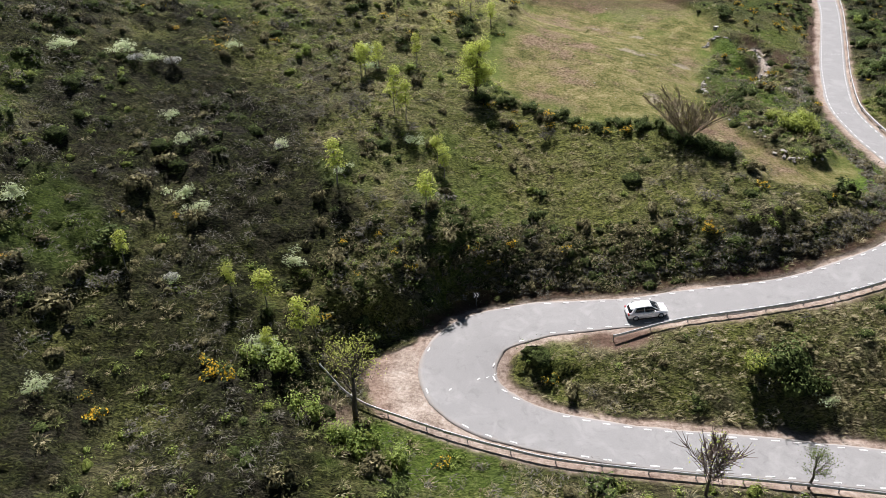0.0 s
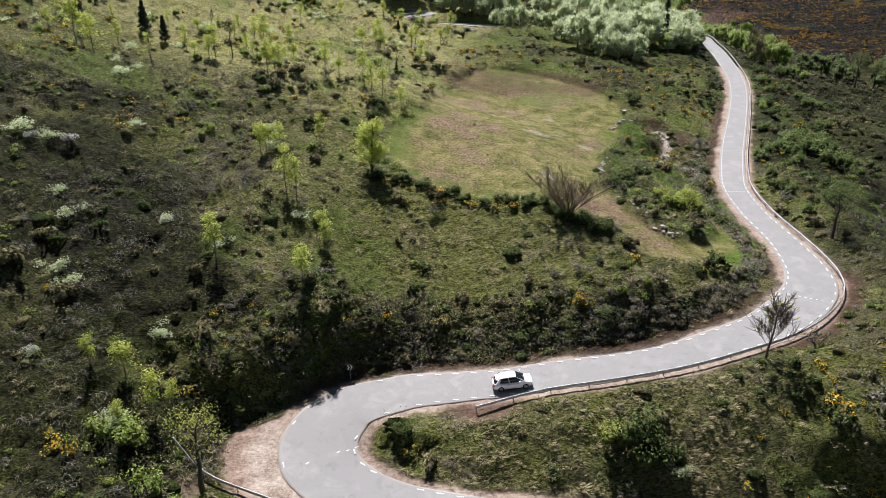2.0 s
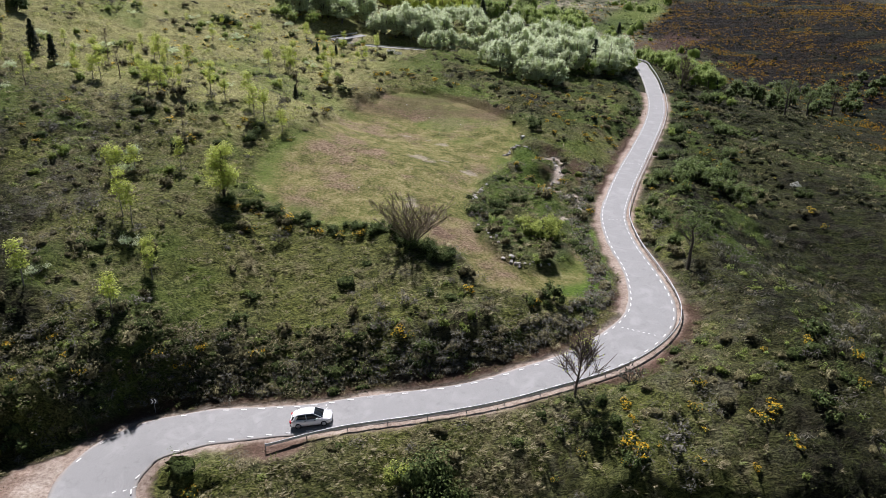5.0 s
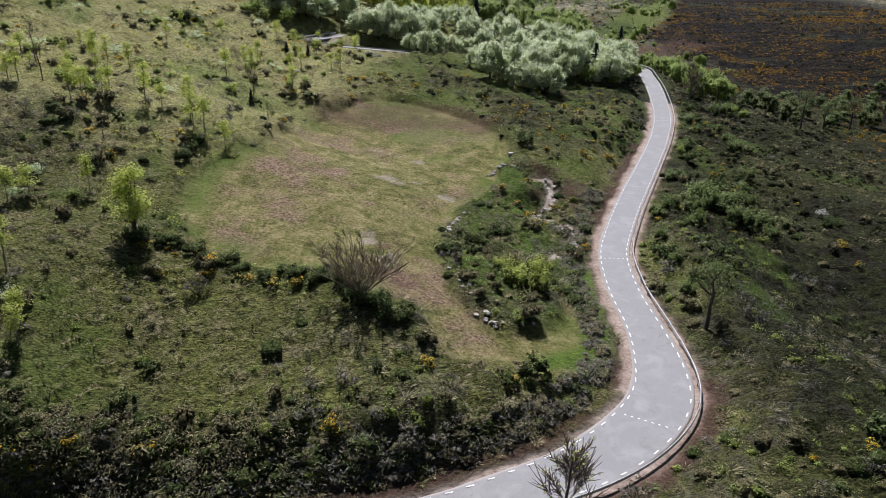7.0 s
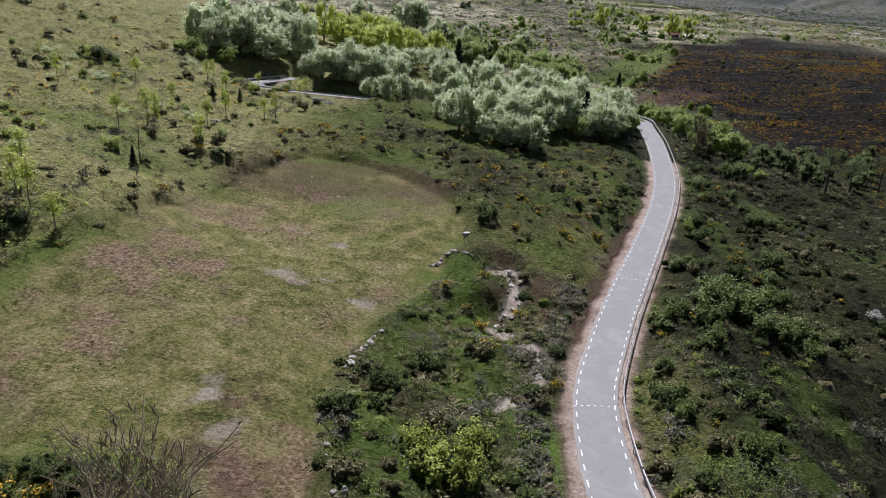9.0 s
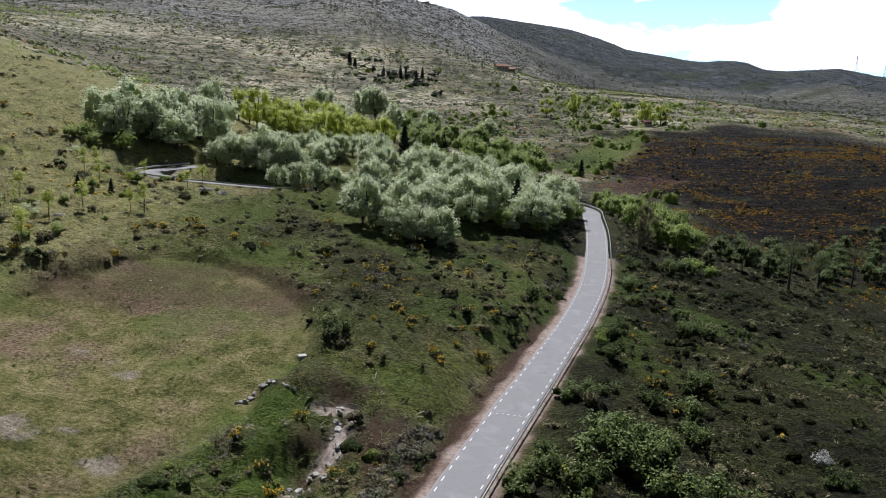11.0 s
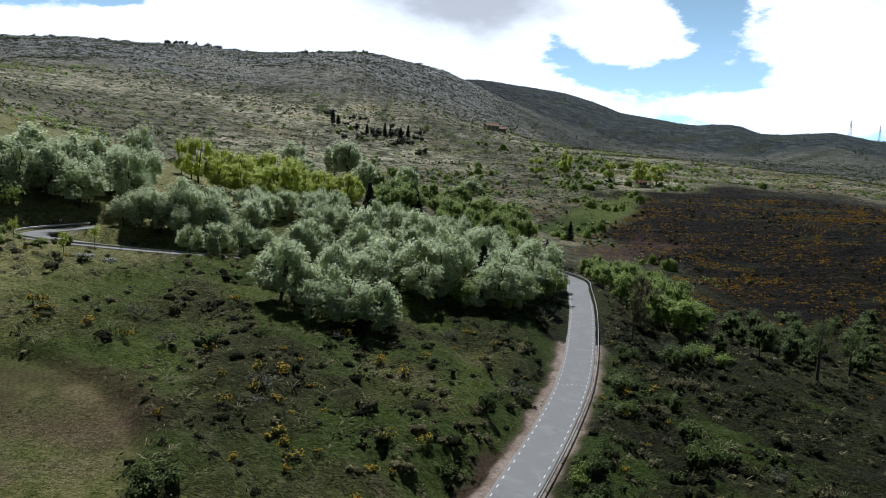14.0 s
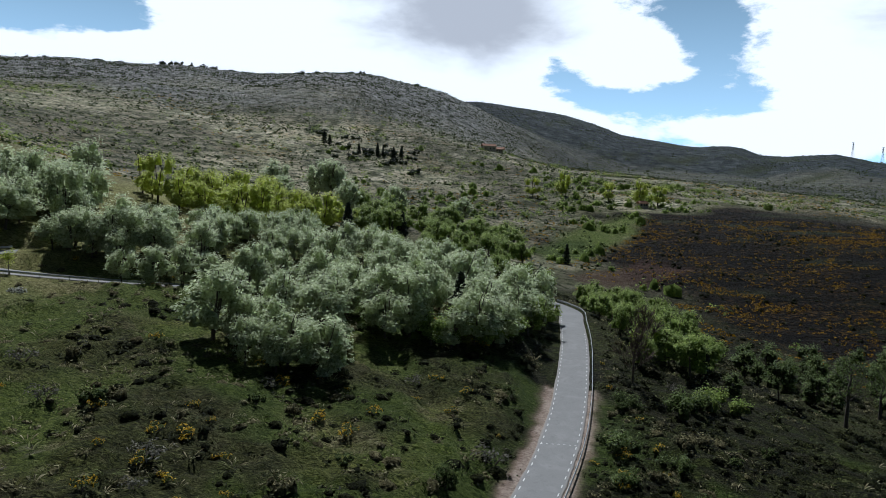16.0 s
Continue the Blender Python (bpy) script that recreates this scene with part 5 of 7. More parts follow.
# small growth, near part of the hillside and beyond
NEAR, WIDE_ = (-62, 105, 36, 132), (-130, 175, 132, 300)
clumps("heath_scrub", scatter(11, *NEAR, 1.95, lambda x, y, q: smooth(0.2, 0.5, q["heath"]) * smooth(0.30, 0.42, rough(x, y, 3.6, 101)) * open_land(q) * (1 - 0.8 * q["lush"])), 1.05, 0.60, 52, (0.30, 0.08), HEATH_LEAF, "dense dark green heath scrub", "scrub")
clumps("low_scrub", scatter(12, *NEAR, 1.9, lambda x, y, q: 0.8 * smooth(0.44, 0.58, rough(x, y, 6, 102)) * brushy(q) * (1 - 0.6 * q["heath"])), 0.85, 0.65, 56, (0.26, 0.085), SCRUB_LEAF, "low olive brown scrub", "scrub", body=SCRUB_MASS, core=0.5)
clumps("grey_scrub", scatter(13, *NEAR, 2.1, lambda x, y, q: smooth(0.46, 0.6, rough(x, y, 8, 103)) * brushy(q) * (1 - 0.5 * (x > 66))), 1.0, 1.0, 42, (0.5, 0.08), GREY_LEAF, "grey leafless scrub", "scrub")
clumps("fresh_scrub", scatter(23, *NEAR, 2.4, lambda x, y, q: smooth(0.50, 0.62, rough(x, y, 7, 119)) * brushy(q) * (1 - 0.6 * q["heath"])), 0.75, 0.66, 48, (0.20, 0.10), GREEN_LEAF, "small fresh green seedlings and brambles", "scrub", body=GREEN_MASS, core=0.5)
clumps("dark_scrub", scatter(22, *NEAR, 2.7, lambda x, y, q: smooth(0.52, 0.64, rough(x, y, 9, 117)) * brushy(q), 1.8), 1.1, 0.9, 66, (0.26, 0.10), DARK_LEAF, "dark green knee-high scrub", "scrub", body=DARK_MASS, core=0.55)
clumps("straw_tussocks", scatter(14, *NEAR, 0.95, lambda x, y, q: np.maximum(0.8 * q["grassy"], smooth(0.42, 0.60, rough(x, y, 5, 104))) * open_land(q) * (1 - 0.75 * q["heath"]) * (1 - 0.7 * q["lush"]) * 0.7 * (1 - 0.95 * smooth(66, 72, x))), 0.46, 0.27, 20, (0.5, 0.040), STRAW, "drooping straw-coloured grass tussocks", "grass", True)
clumps("drooping_grass", scatter(25, 8, 50, 47, 62, 0.55, lambda x, y, q: 0.85 * smooth(0.5, 0.7, q["grassy"]) * (1 - 0.9 * q["soil"]) * (1 - q["red"]), 0.9), 0.32, 0.20, 20, (0.5, 0.024), STRAW, "pale drooping grass on the slope between the two road legs", "grass", True)
clumps("green_tussocks", scatter(15, *NEAR, 0.95, lambda x, y, q: (0.45 + 0.55 * q["lush"]) * open_land(q) * smooth(0.3, 0.46, rough(x, y, 6, 105)) * (1 - 0.6 * q["heath"]) * (1 - 0.8 * smooth(66, 72, x))), 0.44, 0.26, 18, (0.5, 0.040), BLADE, "green grass tussocks", "grass", True)
clumps("far_scrub", scatter(16, *WIDE_, 2.6, lambda x, y, q: 0.8 * smooth(0.48, 0.62, rough(x, y, 10, 106)) * open_land(q) * (1 - q["moor"]) * (1 - 0.4 * q["heath"]) * (1 - 0.8 * q["grassy"]), 2.2), 1.0, 0.6, 24, (0.44, 0.15), SCRUB_LEAF, "olive brown scrub on the upper slope", "scrub", body=SCRUB_MASS, segs=5, bands=2, core=0.5)
# Dark tufts follow the heath mask, its cloud-darkened parts too.
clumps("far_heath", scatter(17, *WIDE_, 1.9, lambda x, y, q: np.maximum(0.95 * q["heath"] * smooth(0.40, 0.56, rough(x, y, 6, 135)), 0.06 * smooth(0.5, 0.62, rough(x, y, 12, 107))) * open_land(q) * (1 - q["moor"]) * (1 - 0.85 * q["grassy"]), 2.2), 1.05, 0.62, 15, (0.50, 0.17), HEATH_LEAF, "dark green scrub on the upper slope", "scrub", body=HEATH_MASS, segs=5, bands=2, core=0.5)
clumps("far_tussocks", scatter(18, *WIDE_, 1.7, lambda x, y, q: np.maximum(q["grassy"], smooth(0.40, 0.60, rough(x, y, 9, 108))) * open_land(q) * (1 - q["moor"]) * (1 - 0.75 * q["heath"]) * (1 - 0.8 * q["lush"]) * 0.7, 2.2), 0.60, 0.34, 8, (0.6, 0.07), STRAW, "straw-coloured tussocks on the upper slope", "grass", True)
UPPER = (-95, 20, 102, 232)
clumps("upper_brush", scatter(26, *UPPER, 3.1, lambda x, y, q: 0.85 * smooth(0.44, 0.58, rough(x, y, 13, 132)) * open_land(q), 2.2), 1.15, 1.15, 34, (0.55, 0.10), GREY_LEAF, "grey-brown leafless brush on the upper slope", "scrub")
clumps("upper_seedlings", scatter(27, *UPPER, 3.6, lambda x, y, q: 0.8 * smooth(0.46, 0.60, rough(x, y, 15, 133)) * open_land(q), 2.2), 0.85, 1.1, 34, (0.30, 0.15), LIME_LEAF, "yellow-green seedlings and low bushes on the upper slope", "scrub")
clumps("upper_gorse", scatter(28, *UPPER, 3.2, lambda x, y, q: 0.7 * smooth(0.54, 0.64, rough(x, y, 17, 134)) * open_land(q), 2.2), 0.75, 0.65, 30, (0.26, 0.14), GORSE_FLOWER, "low yellow gorse spread over the upper slope", "scrub", body=DARK_MASS, segs=5, bands=2, core=0.6)
clumps("meadow_turf", scatter(19, 0, 62, 76, 176, 0.8, lambda x, y, q: q["meadow"] * smooth(0.42, 0.6, rough(x, y, 7, 109)) * 0.6), 0.2, 0.12, 6, (0.2, 0.07), BLADE, "short grazed turf", "grass", True)
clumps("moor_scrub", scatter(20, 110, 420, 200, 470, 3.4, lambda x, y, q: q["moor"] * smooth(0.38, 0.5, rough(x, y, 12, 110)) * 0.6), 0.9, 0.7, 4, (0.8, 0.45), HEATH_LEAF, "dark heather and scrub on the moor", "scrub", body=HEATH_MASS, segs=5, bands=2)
clumps("moor_gorse", scatter(21, 110, 420, 200, 470, 1.7, lambda x, y, q: q["moor"] * np.maximum(smooth(0.075, 0.03, np.abs(rough(x * 0.5, y * 1.7, 26, 111) - 0.52)) * smooth(0.36, 0.5, rough(x, y, 30, 112)), 0.26 * smooth(0.42, 0.56, rough(x * 0.6, y * 1.4, 18, 118)))), 0.9, 0.7, 9, (0.6, 0.35), RUST_FLOWER, "streaks of orange-yellow gorse over the moor", "scrub")


edge_rng = np.random.default_rng(61)
es = edge_rng.uniform(BEND_S + 4, BEND_S + 128, 420)
ei = np.clip((es / 0.6).astype(int), 0, len(ROAD) - 1)
ed = -(half_width(ei) + edge_rng.uniform(2.7, 5.4, 420))
clumps("bank_scrub", (ROAD[ei, 0] + RIGHT[ei, 0] * ed, ROAD[ei, 1] + RIGHT[ei, 1] * ed, edge_rng), 0.85, 0.55, 40, (0.40, 0.10), GREY_LEAF, "grey-brown brush overhanging the cut bank above the road", "scrub", body=SCRUB_MASS, core=0.5)
es = edge_rng.uniform(BEND_S + 2, BEND_S + 128, 60)
ei = np.clip((es / 0.6).astype(int), 0, len(ROAD) - 1)
ed = -(half_width(ei) + edge_rng.uniform(3.0, 5.5, 60))
clumps("bank_bushes", (ROAD[ei, 0] + RIGHT[ei, 0] * ed, ROAD[ei, 1] + RIGHT[ei, 1] * ed, edge_rng), 1.1, 0.9, 44, (0.36, 0.17), DARK_LEAF, "dark green bushes overhanging the cut bank", "scrub", body=DARK_MASS)


es = edge_rng.uniform(BEND_S - 3, BEND_S + 30, 360)
ei = np.clip((es / 0.6).astype(int), 0, len(ROAD) - 1)
ed = -(half_width(ei) + edge_rng.uniform(1.9, 9.0, 360) + 5.0 * np.exp(-((es - BEND_S + 3) / 12.0) ** 2) * smooth(63.5, 59.5, ROAD[ei, 1]))
clumps("bank_heath", (ROAD[ei, 0] + RIGHT[ei, 0] * ed, ROAD[ei, 1] + RIGHT[ei, 1] * ed, edge_rng), 0.95, 0.7, 46, (0.36, 0.11), SCRUB_LEAF, "brown brush hanging over the bank beside the hairpin", "scrub", body=DARK_MASS, core=0.45)


def hill_scatter(seed, n, r0, r1, chance):
    """Places on the far hills by bearing and distance."""
    rng = np.random.default_rng(seed)
    b, r = np.radians(rng.uniform(-42, 42, n)), np.sqrt(rng.uniform(r0 ** 2, r1 ** 2, n))
    x, y = VALLEY[0] + r * np.sin(b), VALLEY[1] + r * np.cos(b)
    q, _, _ = zones(x, y)
    k = rng.random(n) < chance(x, y, q)
    return x[k], y[k], rng


clumps("hill_shrubs", hill_scatter(31, 22000, 280, 1000, lambda x, y, q: (0.25 + 0.75 * smooth(0.45, 0.58, rough(x, y, 60, 113))) * (1 - q["moor"])), 1.3, 1.3, 4, (1.5, 1.0), DARK_LEAF, "dark shrubs dotted over the far hillside", "shrubs")
def terrace_line(x, y):
    return np.abs(((landform(x, y) + 5 * rough(x, y, 90, 73)) / 4.6) % 1 - 0.5) * 2


clumps("terrace_hedges", hill_scatter(35, 40000, 230, 900, lambda x, y, q: smooth(0.80, 0.94, terrace_line(x, y)) * smooth(0.36, 0.5, rough(x, y, 60, 120)) * (1 - q["moor"]) * (y > 300)), 1.7, 1.3, 6, (1.5, 0.9), DARK_LEAF, "dark hedges along the old terraces", "hedges")
clumps("terrace_trees", hill_scatter(32, 5200, 200, 640, lambda x, y, q: np.maximum(q["hedge"], 0.5 * smooth(0.52, 0.62, rough(x, y, 50, 114))) * (1 - q["moor"]) * (y > 290)), 2.3, 3.0, 22, (1.2, 0.6), GREEN_LEAF, "green hedges and small trees along the terraces", "trees")
clumps("valley_bushes", hill_scatter(36, 7000, 230, 560, lambda x, y, q: 0.8 * smooth(0.50, 0.60, rough(x, y, 34, 126)) * (1 - q["moor"]) * (1 - q["lush"]) * (y > 330) * (1 - 0.6 * smooth(460, 540, y)) * (x > 20)), 2.3, 3.0, 16, (1.0, 0.5), GREEN_LEAF, "green bushes and hedges of the valley beyond the wood", "bushes", body=LEAFY_MASS, segs=6, bands=2)
clumps("upper_green", scatter(24, *WIDE_, 2.0, lambda x, y, q: (0.55 * smooth(0.46, 0.6, rough(x, y, 13, 127)) + 0.5 * q["lush"]) * open_land(q) * (1 - q["moor"]) * (1 - 0.7 * q["heath"]), 2.2), 0.85, 0.34, 11, (0.6, 0.07), BLADE, "green tussocks on the upper slope", "grass", True)
clumps("hill_gorse", hill_scatter(33, 4200, 200, 650, lambda x, y, q: smooth(0.56, 0.64, rough(x, y, 45, 115)) * q["far"]), 1.3, 0.7, 9, (0.8, 0.5), RUST_FLOWER, "yellow gorse on the far slopes", "scrub")
clumps("ridge_shrubs", hill_scatter(34, 9500, 700, 1700, lambda x, y, q: 0.25 + 0.75 * smooth(0.4, 0.6, rough(x, y, 90, 116))), 2.2, 2.0, 4, (2.2, 1.4), DARK_LEAF, "dark evergreen shrubs on the mountain ridge", "shrubs")

# --- trees of the wood by the upper road
willows = [make_tree("willow", "silver-green willow in young leaf, in the wood by the upper road", "tree", 200 + k, 8.8, 0.15, 3, 9, 2.9, 0.03, SILVER_LEAF, BARK, 1150, (0.48, 0.23), 0.95, 1.0, 1, 0.30, "willows of the wood", SILVER_MASS, 24, 1.25) for k in range(4)]
poplars = [make_tree("poplar", "fresh green poplar among the willows of the wood", "tree", 220 + k, 6.6, 0.13, 2, 7, 2.4, 0.02, GREEN_LEAF, BARK, 640, (0.46, 0.24), 0.95, 0.9, 1, 0.25, "poplars of the wood", LEAFY_MASS, 16, 1.15) for k in range(3)]
limes = [make_tree("lime_tree", "yellow-green tree in new leaf behind the wood", "tree", 240 + k, 7.2, 0.14, 2, 7, 2.4, 0.03, LIME_LEAF, BARK, 620, (0.46, 0.24), 0.95, 0.9, 1, 0.22, "yellow-green trees", LIME_MASS, 16, 1.05) for k in range(2)]


def grove(seed, poly, gap, edge_soft=1.0, limit=99, big=1.0):
    p = np.array(poly, float)
    rng = np.random.default_rng(seed)
    X, Y = np.meshgrid(np.arange(p[:, 0].min(), p[:, 0].max(), gap), np.arange(p[:, 1].min(), p[:, 1].max(), gap))
    x, y = X.ravel() + rng.uniform(-0.42, 0.42, X.size) * gap, Y.ravel() + rng.uniform(-0.42, 0.42, X.size) * gap
    d, _, i = road_near(x, y)
    k = (outline(x, y, poly, edge_soft) > 0.5) & (np.abs(d) > 3.9)
    for px, py in ((60, 316), (77, 351), (19, 372)):
        k &= ~((np.abs(x - px) < 4.5) & (y - py < 3) & (y - py > -34))  # open ground before the tall conifers
    return [(a, b, big * rng.uniform(0.8, 1.2)) for a, b in zip(x[k], y[k])][:limit]


plant(willows, grove(301, [(55, 201), (59, 195), (65, 191), (70, 193), (73, 203), (78, 211), (88, 214), (97, 222), (104, 238), (108, 256), (98, 262), (80, 256), (66, 245), (56, 232), (52, 216)], 6.0), 401, 0.3)
plant(willows, grove(302, [(18.5, 228.6), (24, 231.5), (30, 233.5), (38, 237), (52, 247), (66, 258), (84, 270), (96, 276), (90, 292), (66, 292), (44, 284), (28, 268), (24, 250), (24, 243)], 6.6, 1.0, 120, 0.86), 402, 0.3)
plant(willows, [(19.5, 237.6, 0.9), (22.6, 237, 0.95), (21.5, 241, 1.1), (26, 237.8, 1.0), (28.5, 239, 1.1), (32, 239, 1.1), (36, 241, 1.1), (29, 243, 1.2), (35.5, 226.8, 0.72), (39.5, 228.6, 0.8), (43.5, 231.2, 0.85), (47.5, 233.6, 0.8), (51.5, 236.4, 0.75), (54.5, 238.5, 0.8), (58.7, 205.6, 0.72), (61.5, 199.5, 0.66), (65.5, 197.5, 0.62), (68.6, 201, 0.66), (71.5, 206, 0.7)], 403, 0.2)
plant(willows, grove(304, [(-4, 238), (4, 240), (11, 241), (14, 243), (20, 246), (19, 252), (17, 268), (6, 276), (-10, 262), (-12, 240)], 5.4, 1.0, 99, 1.25), 404, 0.3)
plant(poplars, grove(305, [(44, 280), (66, 294), (90, 294), (112, 282), (122, 300), (104, 322), (76, 326), (44, 312), (30, 290)], 7.6, 1.0, 99, 0.9), 405, 0.3)
plant(poplars, [(84, 214, 0.75), (88, 217.5, 0.85), (92.5, 218.5, 0.75), (97, 223.5, 0.85), (100.5, 231, 0.9), (104.5, 240, 1.0), (107.5, 250, 1.0), (99, 326, 1.1), (108, 332, 1.0), (92, 318, 1.1)], 415, 0.2)
plant(poplars, grove(306, [(120, 222), (132, 232), (150, 262), (150, 292), (140, 318), (126, 306), (120, 280), (118, 250), (117, 234)], 6.6), 406, 0.3)
plant(limes, grove(307, [(10, 292), (28, 286), (44, 312), (60, 330), (52, 352), (24, 348), (10, 322)], 7.4, 1.0, 99, 1.4), 411, 0.3)
plant(poplars, grove(308, [(62, 330), (104, 326), (122, 350), (112, 392), (84, 412), (60, 400), (54, 360)], 10.5, 1.0, 99, 1.5), 412, 0.3)
plant(limes, [(7, 309, 1.35), (12, 326, 1.35), (18, 318, 1.49), (30, 318, 1.22), (38, 330, 1.49), (46, 335, 1.35), (52, 345, 1.35), (26, 300, 1.22), (35, 305, 1.35), (62, 330, 1.22), (34, 352, 1.49), (20, 346, 1.35), (146, 520, 1.76), (165, 530, 2.03), (190, 520, 1.76), (205, 512, 2.03), (217, 515, 1.89)], 407, 0.3)
plant([make_tree("old_willow", "broad rounded silver-green willow", "tree", 260 + k, 11, 0.3, 3, 26, 3.6, 0.3, SILVER_LEAF, BARK, 1100, (0.7, 0.32), 1.5, 0.8, 2, 0.3, "", SILVER_MASS, 34, 1.35) for k in range(2)], [(19, 430, 1.7), (46, 400, 1.9), (40, 405, 1.6), (9, 262, 1.0), (2, 256, 1.0), (72, 392, 1.3), (100, 420, 1.2), (34, 360, 1.3), (56, 372, 1.3)], 408, 0.3)
pines = [make_pine("dark_pine", "dark green conifer standing among paler trees", 280 + k, 6.5, 3.4, "dark conifers") for k in range(3)]
plant(pines, [(61.5, 316, 1.9), (76, 351, 1.6), (17, 372, 1.5), (88.6, 226.5, 1.35), (134, 362, 1.1), (13, 618, 1.7), (5.7, 198.6, 0.42), (10.5, 201, 0.42), (-44, 149, 0.95), (-39.6, 147, 0.8), (-57, 150, 0.8), (6.4, 153.5, 0.45), (137, 250, 0.8), (133, 236, 0.7), (118, 322, 0.9)], 409, 0.1)
oak = [make_bush("evergreen_oak", "dark rounded evergreen oak on the far hillside", "tree", 410 + k, 6.0, 4.6, 6, 130, (0.9, 0.5), NEEDLE, group="evergreen oaks", body=DARK_MASS) for k in range(3)]
oak_rng = np.random.default_rng(72)
spots = [(21 + 62 * u + 5 * a, 612 - 6 * u + 26 * b, c) for u, a, b, c in zip(oak_rng.uniform(0, 1, 26), oak_rng.normal(size=26), oak_rng.normal(size=26), oak_rng.uniform(0.7, 1.35, 26))] + [(9.2, 645.7, 1.6)]
for a in np.r_[oak_rng.uniform(-40, 2, 46), oak_rng.uniform(-22, -4, 14)]:
    spots.append((VALLEY[0] + 972 * math.sin(radians(a)), VALLEY[1] + 972 * math.cos(radians(a)), oak_rng.uniform(0.6, 1.6)))
plant(oak, spots, 414, 0.6, 0.25)
pine_rng = np.random.default_rng(71)
plant(pines, [(54 + 26 * a, 606 + 18 * b, c) for a, b, c in zip(pine_rng.normal(size=9), pine_rng.normal(size=9), pine_rng.uniform(0.9, 1.4, 9))], 410, 0.1, 0.25)

# Poplars of the valley side, their leaves coloured darker as cloud shade.
alders = [make_tree("alder", "green poplar on the valley side below the road, darkened in colour for cloud shade", "tree", 230 + k, 6.4, 0.13, 2, 7, 2.4, 0.02, SHADED_LEAF, BARK, 620, (0.46, 0.24), 0.95, 0.9, 1, 0.25, "alders of the valley", DARK_MASS, 16, 1.15) for k in range(3)]
plant(alders, grove(309, [(128, 222), (150, 232), (190, 252), (236, 292), (222, 304), (176, 276), (152, 262)], 8.5, 1.0, 99, 0.9), 413, 0.3)
# --- single trees
bare = [make_tree("bare_tree", "bare grey-brown tree with a spreading fan of twigs", "tree", 320 + k, 2.9, 0.05, 1, 32, 1.25, 0.2, LIME_LEAF, TWIG, 220, (0.08, 0.045), 0.2, 1.1, 14, 0.3) for k in range(2)]
plant([make_tree("bare_thicket", "wide fan of bare olive-brown stems at the meadow's lower edge", "tree", 318, 2.6, 0.017, 24, 150, 1.1, 0.14, LIME_LEAF, TWIG_PALE, 520, (0.065, 0.035), 0.3, 0.95, 7, 1.25)], [(31.2, 86.8, 2.35)], 420, 0.1, 0.02)
plant(bare, [(47.9, 61.6, 2.7), (21.5, 41.2, 2.5), (113.8, 216.2, 3.0), (122, 236, 3.2)], 421, 0.1, 0.05)
old = [make_tree("half_bare_tree", "gnarled roadside tree with a few yellow-green leaves", "tree", 331, 7.4, 0.22, 1, 16, 2.3, 0.38, LIME_LEAF, BARK, 800, (0.15, 0.08), 0.7, 0.9, 7, 0.1)]
plant(old, [(-8.6, 48.9, 1.35)], 422, 0.1, 0.02)
# These trees take the leaf colour darkened for cloud shade.
valley = [make_tree("valley_tree", "tree below the road in first leaf, its green darkened for cloud shade", "tree", 335 + k, 6.6, 0.2, 1, 18, 2.4, 0.35, SHADED_LEAF, BARK, 900, (0.20, 0.11), 0.75, 0.8, 5, 0.1) for k in range(2)]
plant(valley, [(69.6, 89.3, 1.35), (154, 228, 1.76), (170, 243, 1.62), (184, 251, 1.62), (30.7, 42.2, 0.74)], 423, 0.2, 0.05)
sapling = [make_tree("sapling", "slender young tree with sparse lime-green leaves", "tree", 340 + k, 4.4, 0.05, 1, 14, 0.85, 0.2, LIME_LEAF, BARK_PALE, 440, (0.24, 0.14), 0.62, 1.4, 1, 0.08, "saplings on the slope") for k in range(4)]
plant(sapling, [(-12.6, 74.4, 1.37), (-2.4, 72.3, 1.37), (-1.1, 81.8, 1.04), (-12.1, 100.1, 1.23), (-6.7, 89.4, 1.43), (-5.2, 88.2, 1.30), (-18.4, 59.2, 1.30), (-14.5, 55.9, 1.23), (-13.2, 57, 0.91), (-16.9, 133.1, 1.56), (-11.7, 102, 1.30), (-9.8, 103.5, 1.17), (-0.3, 79.6, 1.10), (0.6, 135.4, 1.56), (4.6, 128.6, 1.56), (2.5, 130, 1.43), (-6.5, 135.9, 1.43), (-4.3, 107.3, 1.30), (-3.9, 135.7, 1.30), (7.9, 126.8, 1.17), (-14.8, 133.9, 1.30), (-21.5, 154.6, 1.56), (-50.4, 132.3, 2.08), (-48.5, 134, 1.82), (-17.2, 53.7, 0.78), (10.4, 190, 1.17), (-2, 170, 1.43), (2, 176, 1.30), (-28, 140, 1.56), (19, 194, 1.17), (17, 193, 1.04), (-22, 60, 0.91), (-33, 62, 1.04), (21.4, 210, 1.04), (20.6, 222.6, 1.04)], 424, 0.1)
plant([make_tree("leafy_tree", "bushy fresh green tree at the corner of the meadow", "tree", 351, 5.4, 0.1, 4, 30, 1.6, 0.08, LIME_LEAF, BARK, 3600, (0.19, 0.11), 0.65, 1.3, 4, 0.26)], [(4.2, 98.4, 1.65)], 425, 0.1, 0.02)
plant([make_tree("dead_tree", "slender grey leafless tree on the slope", "tree", 356 + k, 4.6, 0.06, 1, 16, 0.9, 0.25, LIME_LEAF, TWIG, 0, (0.1, 0.1), 0.3, 1.2, 4, 0.1) for k in range(2)], [(-25.4, 142.5, 1.76), (-31.7, 153.8, 1.62), (6.4, 156, 1.35), (12, 140, 0.81), (-8, 122, 1.22), (-36, 128, 1.35)], 426, 0.1)

